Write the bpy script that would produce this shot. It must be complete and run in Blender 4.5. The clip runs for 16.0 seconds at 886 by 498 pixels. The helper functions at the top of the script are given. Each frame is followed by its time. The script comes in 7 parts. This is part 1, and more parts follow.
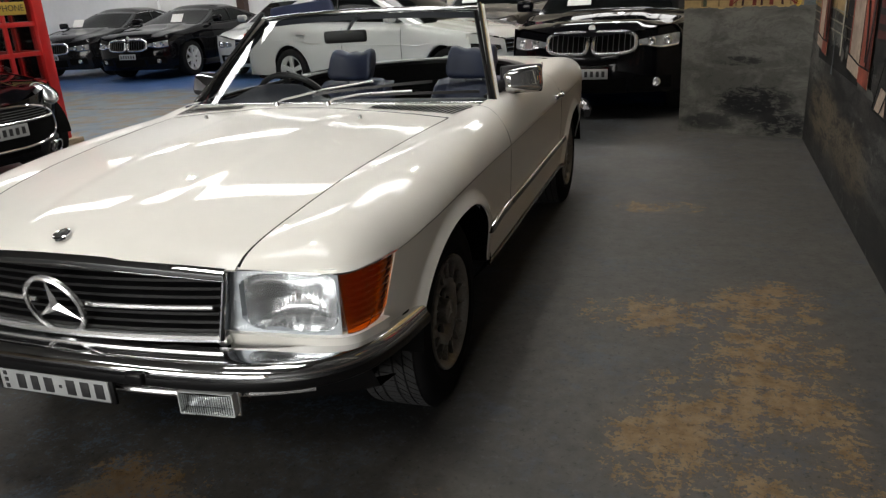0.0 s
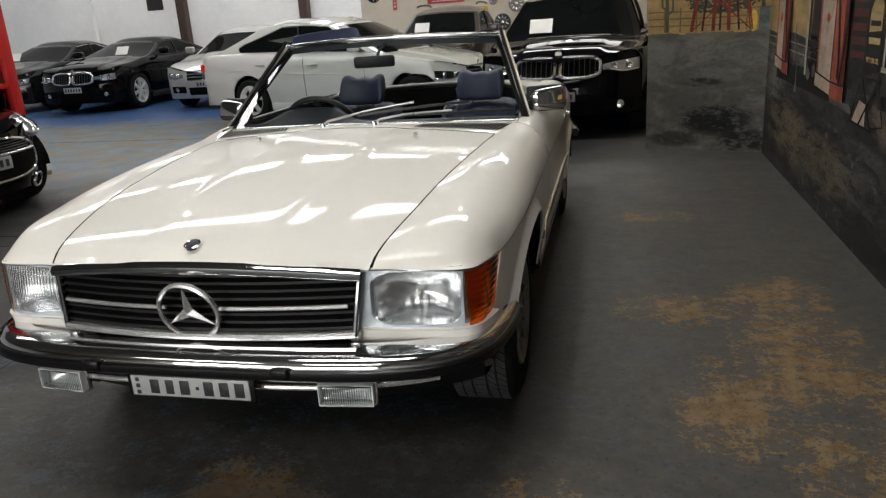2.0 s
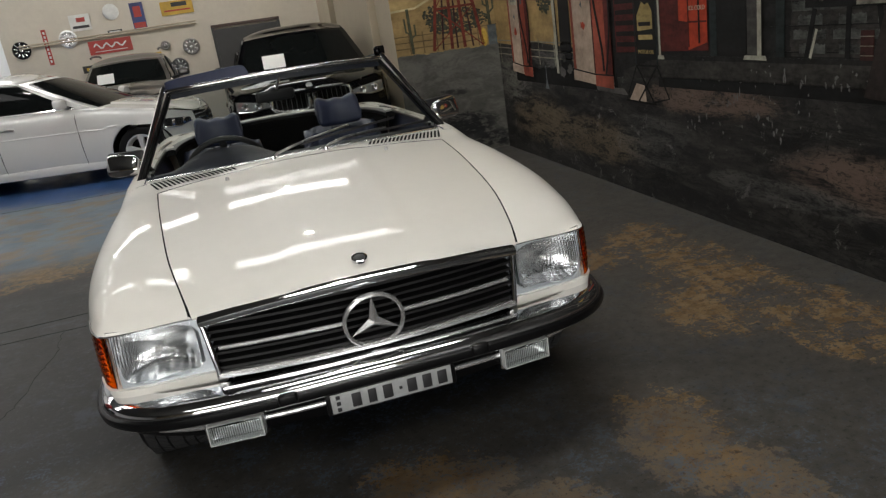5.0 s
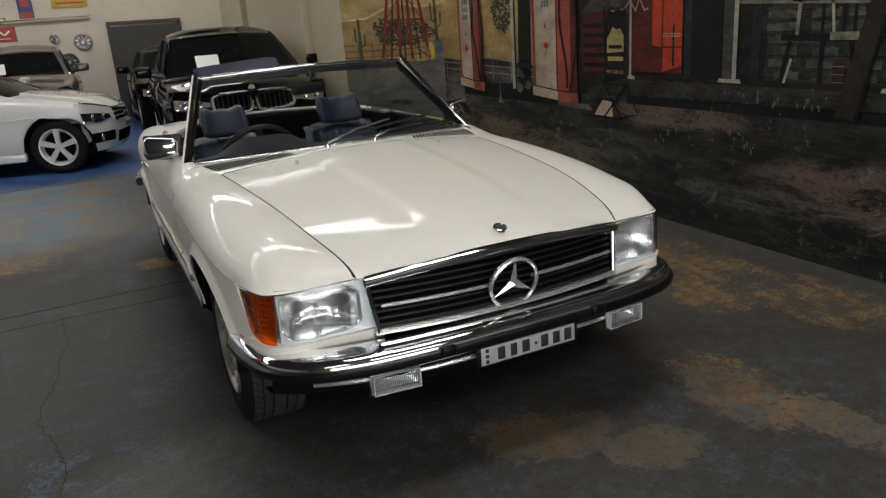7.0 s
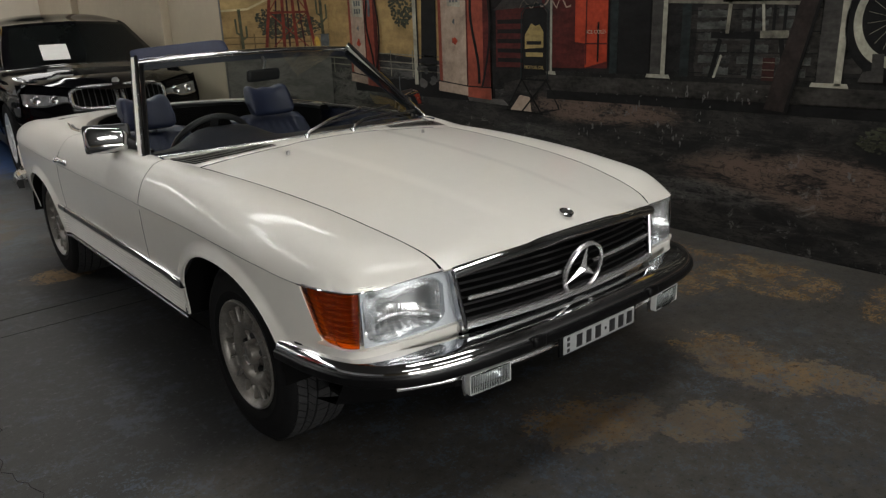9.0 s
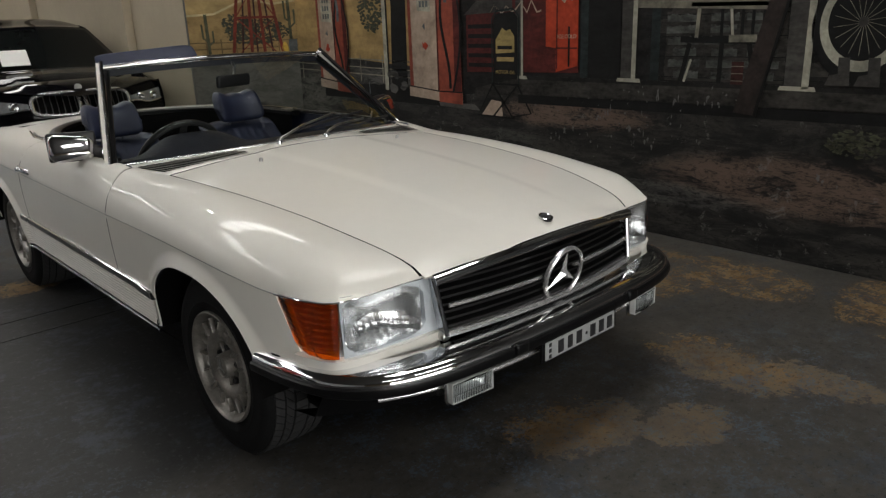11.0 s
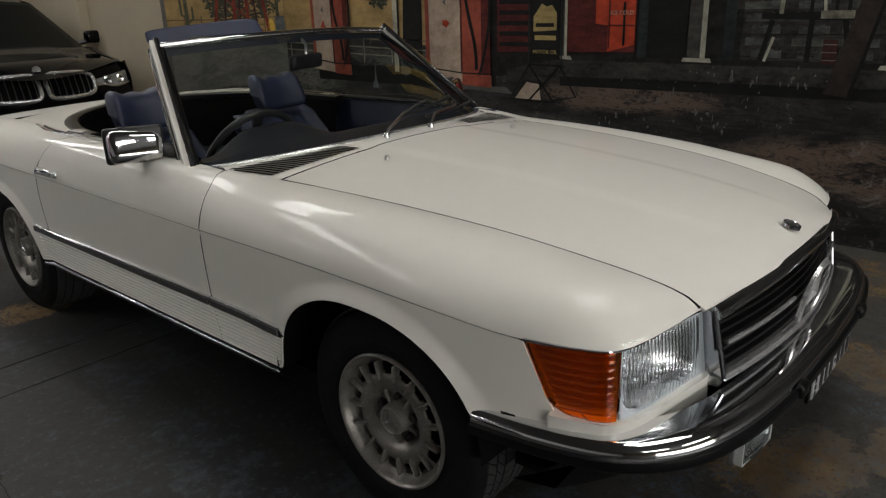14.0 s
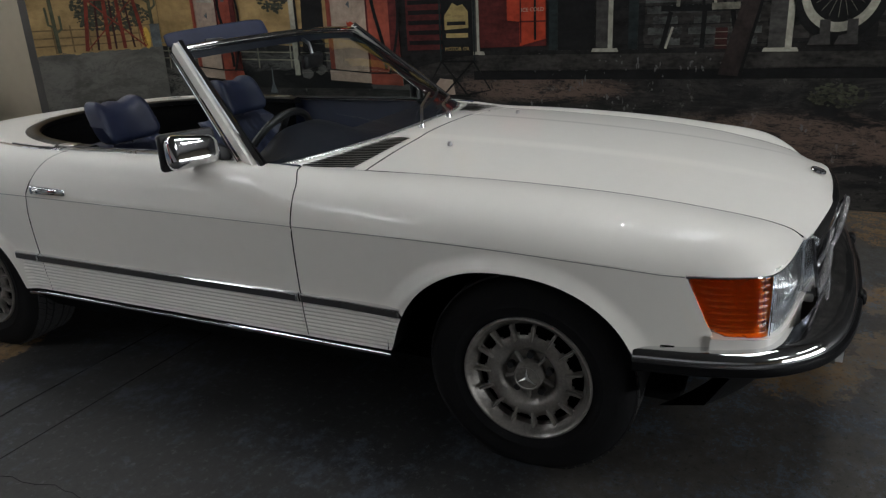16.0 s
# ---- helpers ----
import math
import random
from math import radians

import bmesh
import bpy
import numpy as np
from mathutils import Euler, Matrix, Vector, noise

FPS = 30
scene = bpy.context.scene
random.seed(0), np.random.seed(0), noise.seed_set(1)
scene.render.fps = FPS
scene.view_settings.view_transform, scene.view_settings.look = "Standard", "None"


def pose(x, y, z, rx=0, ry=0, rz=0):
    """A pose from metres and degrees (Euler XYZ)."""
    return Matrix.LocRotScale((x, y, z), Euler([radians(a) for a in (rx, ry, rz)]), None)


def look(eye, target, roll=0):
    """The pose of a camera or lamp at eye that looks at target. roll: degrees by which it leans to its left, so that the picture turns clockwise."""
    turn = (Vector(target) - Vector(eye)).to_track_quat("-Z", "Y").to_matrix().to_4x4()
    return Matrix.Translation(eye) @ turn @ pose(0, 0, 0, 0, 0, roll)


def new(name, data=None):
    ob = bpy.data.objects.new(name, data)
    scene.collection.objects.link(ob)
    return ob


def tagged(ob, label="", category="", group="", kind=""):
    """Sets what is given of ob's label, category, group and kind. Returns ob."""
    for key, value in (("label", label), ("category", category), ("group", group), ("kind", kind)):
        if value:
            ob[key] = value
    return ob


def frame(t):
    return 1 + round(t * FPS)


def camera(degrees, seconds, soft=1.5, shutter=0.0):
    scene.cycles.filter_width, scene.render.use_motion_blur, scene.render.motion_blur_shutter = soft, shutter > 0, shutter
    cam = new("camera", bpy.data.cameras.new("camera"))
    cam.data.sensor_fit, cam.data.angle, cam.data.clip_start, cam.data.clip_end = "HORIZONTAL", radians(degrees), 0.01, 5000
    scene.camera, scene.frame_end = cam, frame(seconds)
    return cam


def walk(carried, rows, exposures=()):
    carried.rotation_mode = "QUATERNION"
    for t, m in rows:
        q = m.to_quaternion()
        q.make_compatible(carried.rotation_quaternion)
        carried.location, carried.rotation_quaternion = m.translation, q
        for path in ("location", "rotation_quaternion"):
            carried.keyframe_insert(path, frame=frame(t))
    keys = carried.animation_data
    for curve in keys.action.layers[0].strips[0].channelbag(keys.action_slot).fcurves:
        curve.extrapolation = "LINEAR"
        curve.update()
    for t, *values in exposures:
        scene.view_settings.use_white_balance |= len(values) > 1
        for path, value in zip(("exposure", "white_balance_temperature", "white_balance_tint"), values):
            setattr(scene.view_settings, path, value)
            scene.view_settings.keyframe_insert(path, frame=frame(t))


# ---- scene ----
cam = camera(62.5, 16.0, 1.3)
PATH = [
    (0, (0.133, 0.159, 1.308), (-0.523, 1.928, 0.643), -3.4),
    (0.5, (0.134, -0.005, 1.321), (-0.599, 1.728, 0.645), -3.8),
    (1, (0.042, -0.159, 1.33), (-0.624, 1.635, 0.745), -1.6),
    (1.5, (-0.061, -0.219, 1.323), (-0.609, 1.608, 0.723), -0.5),
    (2, (-0.272, -0.172, 1.319), (-0.756, 1.673, 0.716), -3.8),
    (2.5, (-0.467, -0.148, 1.308), (-0.878, 1.704, 0.673), -0.6),
    (3, (-0.694, -0.282, 1.318), (-0.91, 1.6, 0.677), 1.4),
    (3.5, (-0.92, -0.392, 1.358), (-0.955, 1.514, 0.753), 4.1),
    (4, (-1.176, -0.438, 1.351), (-1.04, 1.47, 0.766), -4.0),
    (4.2, (-1.284, -0.446, 1.365), (-1.075, 1.453, 0.774), -6.1),
    (6.3, (-2.18, -0.578, 1.41), (-1.529, 1.215, 0.811), -5.4),
    (6.5, (-2.285, -0.551, 1.404), (-1.604, 1.23, 0.799), -5.4),
    (7, (-2.545, -0.481, 1.42), (-1.758, 1.259, 0.826), -4.1),
    (7.5, (-2.687, -0.327, 1.398), (-1.742, 1.346, 0.843), -1.9),
    (8, (-2.827, -0.13, 1.391), (-1.728, 1.468, 0.901), -2.2),
    (8.5, (-3.011, -0.027, 1.381), (-1.895, 1.523, 0.787), -4.0),
    (9, (-3.146, 0.033, 1.376), (-1.948, 1.514, 0.767), -2.1),
    (9.2, (-3.158, 0.051, 1.378), (-1.958, 1.533, 0.775), -1.5),
    (11.3, (-3.147, 0.089, 1.369), (-1.88, 1.516, 0.77), -2.2),
    (11.5, (-3.174, 0.1, 1.361), (-1.929, 1.544, 0.756), -2.9),
    (12, (-3.195, 0.144, 1.365), (-1.906, 1.564, 0.797), -2.6),
    (12.5, (-3.191, 0.34, 1.342), (-1.91, 1.802, 0.87), -1.8),
    (13, (-3.214, 0.551, 1.333), (-2.059, 2.069, 0.733), -2.8),
    (13.5, (-3.308, 0.771, 1.337), (-2.051, 2.194, 0.708), -2.2),
    (14, (-3.393, 0.982, 1.357), (-1.992, 2.252, 0.706), -1.8),
    (14.5, (-3.473, 1.213, 1.335), (-1.996, 2.427, 0.749), -0.8),
    (15, (-3.596, 1.445, 1.332), (-2.036, 2.57, 0.785), -6.5),
    (15.5, (-3.792, 1.537, 1.321), (-2.128, 2.507, 0.78), -3.3),
    (16, (-4.015, 1.581, 1.356), (-2.331, 2.436, 0.7), -2.9),
]
# the film's own exposure drifts down as it leaves the bright end of the hall
EXPOSURES = [(0, 0.91, 6500, 10), (2, 0.79, 6500, 10), (4, 0.5, 6500, 10), (6.5, 0.5, 6500, 10), (9, 0.4, 6500, 10), (12, 0.35, 6500, 10), (13, 0.27, 6500, 10), (15, 0.27, 6500, 10), (16, 0.38, 6050, 10)]
walk(cam, [(t, look(eye, target, roll)) for t, eye, target, roll in PATH], EXPOSURES)

# ---- light ----
world = bpy.data.worlds.new("sky")
scene.world = world
world.use_nodes = True
wn = world.node_tree
sky = wn.nodes.new("ShaderNodeTexSky")
sky.sky_type, sky.sun_disc, sky.sun_elevation, sky.sun_rotation = "NISHITA", False, radians(45), radians(200)
wn.links.new(sky.outputs[0], wn.nodes["Background"].inputs[0])
wn.nodes["Background"].inputs[1].default_value = 0.08
scene.view_settings.exposure = 0.0


# ---- materials ----
def mat(name, colour, rough=0.5, metal=0.0, vary=0.12, scale=6.0, bump=0.0, bump_scale=60.0, coat=0.0, spec=0.5, rvary=0.12, object_random=0.0):
    """A surface with two scales of colour and roughness variation and fine relief."""
    m = bpy.data.materials.new(name)
    m.use_nodes = True
    n, l = m.node_tree.nodes, m.node_tree.links
    b = n["Principled BSDF"]
    b.inputs["Metallic"].default_value = metal
    b.inputs["Coat Weight"].default_value = coat
    b.inputs["Coat Roughness"].default_value = 0.04
    b.inputs["Specular IOR Level"].default_value = spec
    tc = n.new("ShaderNodeTexCoord")
    big, small = n.new("ShaderNodeTexNoise"), n.new("ShaderNodeTexNoise")
    big.inputs["Scale"].default_value, big.inputs["Detail"].default_value = scale, 6
    small.inputs["Scale"].default_value, small.inputs["Detail"].default_value = scale * 9, 4
    for t in (big, small):
        l.new(tc.outputs["Object"], t.inputs["Vector"])
    add = n.new("ShaderNodeMath")
    add.operation = "MULTIPLY_ADD"
    l.new(big.outputs[0], add.inputs[0])
    add.inputs[1].default_value = 0.65
    half = n.new("ShaderNodeMath")
    half.operation = "MULTIPLY"
    l.new(small.outputs[0], half.inputs[0])
    half.inputs[1].default_value = 0.35
    l.new(half.outputs[0], add.inputs[2])
    ramp = n.new("ShaderNodeValToRGB")
    ramp.color_ramp.elements[0].position, ramp.color_ramp.elements[1].position = 0.3, 0.7
    ramp.color_ramp.elements[0].color = (*[c * (1 - vary) for c in colour], 1)
    ramp.color_ramp.elements[1].color = (*[min(1, c * (1 + vary * 0.6)) for c in colour], 1)
    l.new(add.outputs[0], ramp.inputs[0])
    l.new(ramp.outputs[0], b.inputs["Base Color"])
    rr = n.new("ShaderNodeMapRange")
    rr.inputs[3].default_value, rr.inputs[4].default_value = max(0.02, rough * (1 - rvary)), min(1, rough * (1 + rvary))
    l.new(add.outputs[0], rr.inputs[0])
    l.new(rr.outputs[0], b.inputs["Roughness"])
    if bump:
        bn, bp = n.new("ShaderNodeTexNoise"), n.new("ShaderNodeBump")
        bn.inputs["Scale"].default_value, bn.inputs["Detail"].default_value = bump_scale, 5
        l.new(tc.outputs["Object"], bn.inputs["Vector"])
        l.new(bn.outputs[0], bp.inputs["Height"])
        bp.inputs["Strength"].default_value, bp.inputs["Distance"].default_value = bump, 0.004
        l.new(bp.outputs[0], b.inputs["Normal"])
    return m


def glass(name, tint=(1, 1, 1), rough=0.0, ior=1.45):
    m = bpy.data.materials.new(name)
    m.use_nodes = True
    b = m.node_tree.nodes["Principled BSDF"]
    b.inputs["Base Color"].default_value = (*tint, 1)
    b.inputs["Transmission Weight"].default_value = 1.0
    b.inputs["Roughness"].default_value = rough
    b.inputs["IOR"].default_value = ior
    return m


def thin_glass(name, tint=(0.9, 0.93, 0.92)):
    """A single pane: clear straight through, with the gloss of glass on top."""
    m = bpy.data.materials.new(name)
    m.use_nodes = True
    n, l = m.node_tree.nodes, m.node_tree.links
    n.remove(n["Principled BSDF"])
    tr, gl, fr, mx = n.new("ShaderNodeBsdfTransparent"), n.new("ShaderNodeBsdfGlossy"), n.new("ShaderNodeFresnel"), n.new("ShaderNodeMixShader")
    tr.inputs[0].default_value = (*tint, 1)
    gl.inputs[1].default_value = 0.01
    fr.inputs[0].default_value = 1.5
    l.new(fr.outputs[0], mx.inputs[0])
    l.new(tr.outputs[0], mx.inputs[1])
    l.new(gl.outputs[0], mx.inputs[2])
    l.new(mx.outputs[0], n["Material Output"].inputs[0])
    return m


def glow(name, colour, power):
    m = bpy.data.materials.new(name)
    m.use_nodes = True
    n, l = m.node_tree.nodes, m.node_tree.links
    b = n["Principled BSDF"]
    b.inputs["Base Color"].default_value = (*colour, 1)
    b.inputs["Emission Color"].default_value = (*colour, 1)
    b.inputs["Emission Strength"].default_value = power
    return m


WHITE = mat("aged_white_paint", (0.87, 0.846, 0.779), 0.5, vary=0.03, scale=2.5, coat=0.6, rvary=0.05, spec=0.25)
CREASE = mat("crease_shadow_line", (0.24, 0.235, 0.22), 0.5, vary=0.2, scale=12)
WHITE_NEW = mat("white_car_paint", (0.62, 0.62, 0.605), 0.25, vary=0.02, scale=2, coat=1)
BLACK_PAINT = mat("black_car_paint", (0.003, 0.003, 0.004), 0.06, vary=0.2, scale=3, spec=0.19)
GREY_PAINT = mat("grey_car_paint", (0.010, 0.010, 0.011), 0.10, vary=0.15, scale=3, spec=0.35)
BROWN_PAINT = mat("brown_grey_car_paint", (0.05, 0.045, 0.042), 0.3, metal=0.4, vary=0.15, scale=3, coat=1)
SILVER_PAINT = mat("silver_car_paint", (0.52, 0.52, 0.50), 0.3, metal=0.5, vary=0.06, scale=3, coat=1)
CHROME = mat("chrome", (0.80, 0.80, 0.81), 0.07, metal=1, vary=0.06, scale=8, rvary=0.6)
SATIN = mat("satin_trim", (0.55, 0.55, 0.54), 0.28, metal=1, vary=0.1, scale=9)
# darker copy of chrome, the dim hall's reflection put into its colour
DARK_CHROME = mat("dark_reflecting_chrome", (0.42, 0.42, 0.44), 0.05, metal=1, vary=0.1, scale=8, rvary=0.4)
BRIGHT = mat("polished_trim", (0.86, 0.86, 0.86), 0.24, metal=0.8, vary=0.05, scale=12)
GREY_TRIM = mat("grey_trim_inlay", (0.045, 0.045, 0.045), 0.35, vary=0.15, scale=12)
RUBBER = mat("black_rubber", (0.005, 0.005, 0.0055), 0.32, vary=0.3, scale=10, bump=0.15, bump_scale=180, spec=0.25)
# paler copy of the tyre rubber, with light on the tread painted in
TREAD = mat("lit_tread_rubber", (0.034, 0.034, 0.035), 0.7, vary=0.35, scale=16, bump=0.2, bump_scale=160, spec=0.2)
TYRE = mat("tyre_rubber", (0.011, 0.011, 0.0115), 0.75, vary=0.3, scale=12, bump=0.25, bump_scale=120, spec=0.08)
ALLOY = mat("dusty_alloy", (0.255, 0.24, 0.218), 0.38, metal=0.5, vary=0.45, scale=14, bump=0.15, bump_scale=140)
ALLOY_NEW = mat("bright_alloy", (0.74, 0.74, 0.73), 0.3, metal=0.5, vary=0.1, scale=14)
DARK = mat("dark_cavity", (0.003, 0.003, 0.003), 0.9, vary=0.3, scale=8, spec=0.1)
BLACK_PLASTIC = mat("black_plastic", (0.016, 0.016, 0.017), 0.45, vary=0.25, scale=12, bump=0.1, bump_scale=200)
NAVY = mat("navy_vinyl", (0.019, 0.026, 0.060), 0.45, vary=0.2, scale=9, bump=0.3, bump_scale=260)
NAVY_DARK = mat("dark_navy_dash", (0.013, 0.016, 0.027), 0.5, vary=0.25, scale=9, bump=0.3, bump_scale=240)
CARPET = mat("dark_blue_carpet", (0.012, 0.014, 0.024), 0.95, vary=0.3, scale=30, bump=0.6, bump_scale=400)
GLASS = thin_glass("windscreen_glass", (0.82, 0.86, 0.84))
TINT = mat("tinted_car_glass", (0.006, 0.007, 0.007), 0.03, vary=0.1, scale=3, spec=0.05)
AMBER = glass("amber_lens", (1.0, 0.19, 0.002), 0.03, 1.45)
RED_LENS = mat("red_lens", (0.55, 0.02, 0.015), 0.12, vary=0.2, scale=18, coat=0.8)
REFLECTOR = mat("lamp_reflector", (0.80, 0.81, 0.82), 0.22, metal=1, vary=0.2, scale=25, rvary=0.5)
PLATE = mat("plate_white", (0.40, 0.41, 0.41), 0.4, vary=0.15, scale=20)
PLATE_INK = mat("plate_ink", (0.02, 0.02, 0.022), 0.5)
PAPER = mat("white_paper", (0.8, 0.8, 0.78), 0.8, vary=0.04)
RED_PAINT = mat("red_booth_paint", (0.50, 0.012, 0.012), 0.35, vary=0.15, scale=5, coat=0.4)
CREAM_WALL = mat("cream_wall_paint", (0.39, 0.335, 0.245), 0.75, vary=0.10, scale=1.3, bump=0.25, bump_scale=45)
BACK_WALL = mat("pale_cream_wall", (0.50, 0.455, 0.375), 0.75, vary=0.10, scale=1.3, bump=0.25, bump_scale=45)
JOINT = mat("joint_grey", (0.014, 0.014, 0.014), 0.8, vary=0.4, scale=8, spec=0.1)
WHITE_WALL = mat("white_wall_paint", (0.82, 0.83, 0.84), 0.7, vary=0.08, scale=1.0, bump=0.2, bump_scale=40)
STEEL_BROWN = mat("brown_steel_column", (0.06, 0.035, 0.028), 0.5, vary=0.25, scale=6)
DOOR_GREY = mat("grey_door_paint", (0.034, 0.034, 0.033), 0.5, vary=0.15, scale=4)
ROOF_METAL = mat("roof_sheet", (0.085, 0.085, 0.082), 0.6, vary=0.15, scale=2)


# ---- building kit ----
def part(name, bm, material, parent=None, label="", smooth=True, sharp=35):
    """Links a bmesh as one mesh object, as a thing of its own or under a parent."""
    me = bpy.data.meshes.new(name)
    bmesh.ops.recalc_face_normals(bm, faces=bm.faces)
    bm.to_mesh(me)
    bm.free()
    me.materials.append(material)
    if smooth:
        me.shade_smooth()
        me.set_sharp_from_angle(angle=radians(sharp))
    ob = new(name, me)
    if parent is not None:
        ob.parent = parent
    if label:
        ob["label"] = label
    return ob


def box(sx, sy, sz, at=(0, 0, 0), bevel=0.0, segs=2, bm=None, turn=None):
    """A box with rounded edges, centred at a place."""
    own = bmesh.new()
    bmesh.ops.create_cube(own, size=1)
    bmesh.ops.scale(own, vec=(sx, sy, sz), verts=own.verts)
    if bevel:
        bmesh.ops.bevel(own, geom=own.edges[:], offset=bevel, segments=segs, profile=0.5, affect="EDGES")
    if turn is not None:
        bmesh.ops.transform(own, matrix=turn, verts=own.verts)
    bmesh.ops.translate(own, vec=at, verts=own.verts)
    return merge(bm, own)


def merge(bm, own):
    if bm is None:
        return own
    me = bpy.data.meshes.new("joined")
    own.to_mesh(me)
    own.free()
    bm.from_mesh(me)
    bpy.data.meshes.remove(me)
    return bm


def sheet(f, nu, nv, bm=None, thick=0.0):
    """A grid of f(u, v) for u and v from 0 to 1."""
    bm = bm or bmesh.new()
    rows = [[bm.verts.new(f(i / nu, j / nv)) for i in range(nu + 1)] for j in range(nv + 1)]
    for j in range(nv):
        for i in range(nu):
            try:
                bm.faces.new((rows[j][i], rows[j][i + 1], rows[j + 1][i + 1], rows[j + 1][i]))
            except ValueError:
                pass
    return bm


def thicken(bm, depth, out):
    """Gives an open sheet real thickness, away from the direction out(place)."""
    bm.normal_update()
    old = list(bm.verts)
    rim = [e for e in bm.edges if len(e.link_faces) == 1]
    faces = list(bm.faces)
    inner = {}
    for v in old:
        nrm = v.normal.copy()
        if nrm.dot(out(v.co)) < 0:
            nrm.negate()
        inner[v] = bm.verts.new(v.co - nrm * depth)
    for f in faces:
        bm.faces.new([inner[v] for v in reversed(f.verts)])
    for e in rim:
        a, b = e.verts
        bm.faces.new((a, b, inner[b], inner[a]))
    return bm


def sweep(points, profile, closed=False, bm=None, up=Vector((0, 0, 1)), cap=True):
    """A profile of (side, up) offsets swept along points."""
    bm = bm or bmesh.new()
    pts = [Vector(p) for p in points]
    rings = []
    for i, p in enumerate(pts):
        a = pts[i - 1] if (i or closed) else p
        b = pts[(i + 1) % len(pts)] if (i < len(pts) - 1 or closed) else p
        d = (b - a).normalized()
        side = d.cross(up)
        side = side.normalized() if side.length > 1e-5 else Vector((1, 0, 0))
        u = side.cross(d).normalized()
        rings.append([bm.verts.new(p + side * s + u * h) for s, h in profile])
    k = len(profile)
    for i in range(len(rings) - (0 if closed else 1)):
        r, q = rings[i], rings[(i + 1) % len(rings)]
        for j in range(k):
            bm.faces.new((r[j], r[(j + 1) % k], q[(j + 1) % k], q[j]))
    if cap and not closed:
        bm.faces.new(rings[0])
        bm.faces.new(rings[-1][::-1])
    return bm


def ring(r, n=10, sx=1.0, sy=1.0):
    return [(r * sx * math.cos(2 * math.pi * i / n), r * sy * math.sin(2 * math.pi * i / n)) for i in range(n)]


def lathe(profile, n=48, axis="x", bm=None):
    """A profile of (along, radius) turned round an axis through the origin."""
    bm = bm or bmesh.new()
    rows = []
    for i in range(n):
        a = 2 * math.pi * i / n
        c, s = math.cos(a), math.sin(a)
        row = []
        for t, r in profile:
            row.append(bm.verts.new((t, r * c, r * s) if axis == "x" else (r * c, t, r * s) if axis == "y" else (r * c, r * s, t)))
        rows.append(row)
    for i in range(n):
        a, b = rows[i], rows[(i + 1) % n]
        for j in range(len(profile) - 1):
            bm.faces.new((a[j], a[j + 1], b[j + 1], b[j]))
    return bm


def slab(outline, depth, bm=None, place=None):
    """A flat outline of (x, y) pushed out along z by depth."""
    own = bmesh.new()
    lo = [own.verts.new((x, y, 0)) for x, y in outline]
    hi = [own.verts.new((x, y, depth)) for x, y in outline]
    own.faces.new(lo[::-1])
    own.faces.new(hi)
    k = len(lo)
    for i in range(k):
        own.faces.new((lo[i], lo[(i + 1) % k], hi[(i + 1) % k], hi[i]))
    if place is not None:
        bmesh.ops.transform(own, matrix=place, verts=own.verts)
    return merge(bm, own)


def mix(a, b, t):
    return a + (b - a) * t


def smooth01(t):
    t = min(1.0, max(0.0, t))
    return t * t * (3 - 2 * t)


def knots(*pairs):
    """A smooth curve through (position, value) pairs."""
    xs = [p[0] for p in pairs]
    ys = [p[1] for p in pairs]
    k = len(xs)
    d = [(ys[i + 1] - ys[i]) / (xs[i + 1] - xs[i]) for i in range(k - 1)]
    m = [d[0]] + [(d[i - 1] + d[i]) / 2 if d[i - 1] * d[i] > 0 else 0.0 for i in range(1, k - 1)] + [d[-1]]

    def f(x):
        if x <= xs[0]:
            return ys[0]
        if x >= xs[-1]:
            return ys[-1]
        i = next(j for j in range(k - 1) if x <= xs[j + 1])
        h = xs[i + 1] - xs[i]
        t = (x - xs[i]) / h
        return (1 + 2 * t) * (1 - t) ** 2 * ys[i] + t * (1 - t) ** 2 * h * m[i] + t * t * (3 - 2 * t) * ys[i + 1] + t * t * (t - 1) * h * m[i + 1]

    return f


def thing(name, at=None, label="", category="", group=""):
    ob = new(name)
    if at is not None:
        ob.matrix_basis = at
    return tagged(ob, label, category, group)


def text_mesh(body, size, material, name, parent, m, depth=0.0008, spacing=1.0):
    """Raised lettering, as a mesh, with its middle at the pose m."""
    cu = bpy.data.curves.new(name, "FONT")
    cu.body, cu.size, cu.extrude, cu.align_x, cu.align_y, cu.space_character, cu.resolution_u = body, size, depth, "CENTER", "CENTER", spacing, 3
    tmp = bpy.data.objects.new(name, cu)
    me = bpy.data.meshes.new_from_object(tmp)
    bpy.data.objects.remove(tmp)
    bpy.data.curves.remove(cu)
    me.materials.clear()
    me.materials.append(material)
    ob = new(name, me)
    ob.parent = parent
    ob.matrix_basis = m
    return ob

# ---- light levels ----
PANEL_POWER, BAY_POWER, FILL_POWER = 5.8, 240.0, 280.0
# the rows at -3.6 and 1.0 are unseen panels added as fill light
ROOF_ROWS = (-3.6, 1.0, 7.1, 13.6)
ROOF_COLS = (-13.2, -9.2, -5.2, -1.2)
DIM_CORNER = ((-13.2, -3.6), (-9.2, -3.6), (-13.2, 1.0), (-9.2, 1.0), (-5.2, 1.0), (-13.2, 7.1))
MURAL_WALL = mat("mural_ground", (0.05, 0.046, 0.042), 0.6, vary=0.5, scale=3.0, bump=0.3, bump_scale=50)

# ---- the hall ----
WALL_X, STUB_Y, SIDE_X, BACK_Y, LEFT_X, NEAR_Y, TOP = 0.90, 6.95, 0.14, 15.6, -17.0, -8.0, 4.9


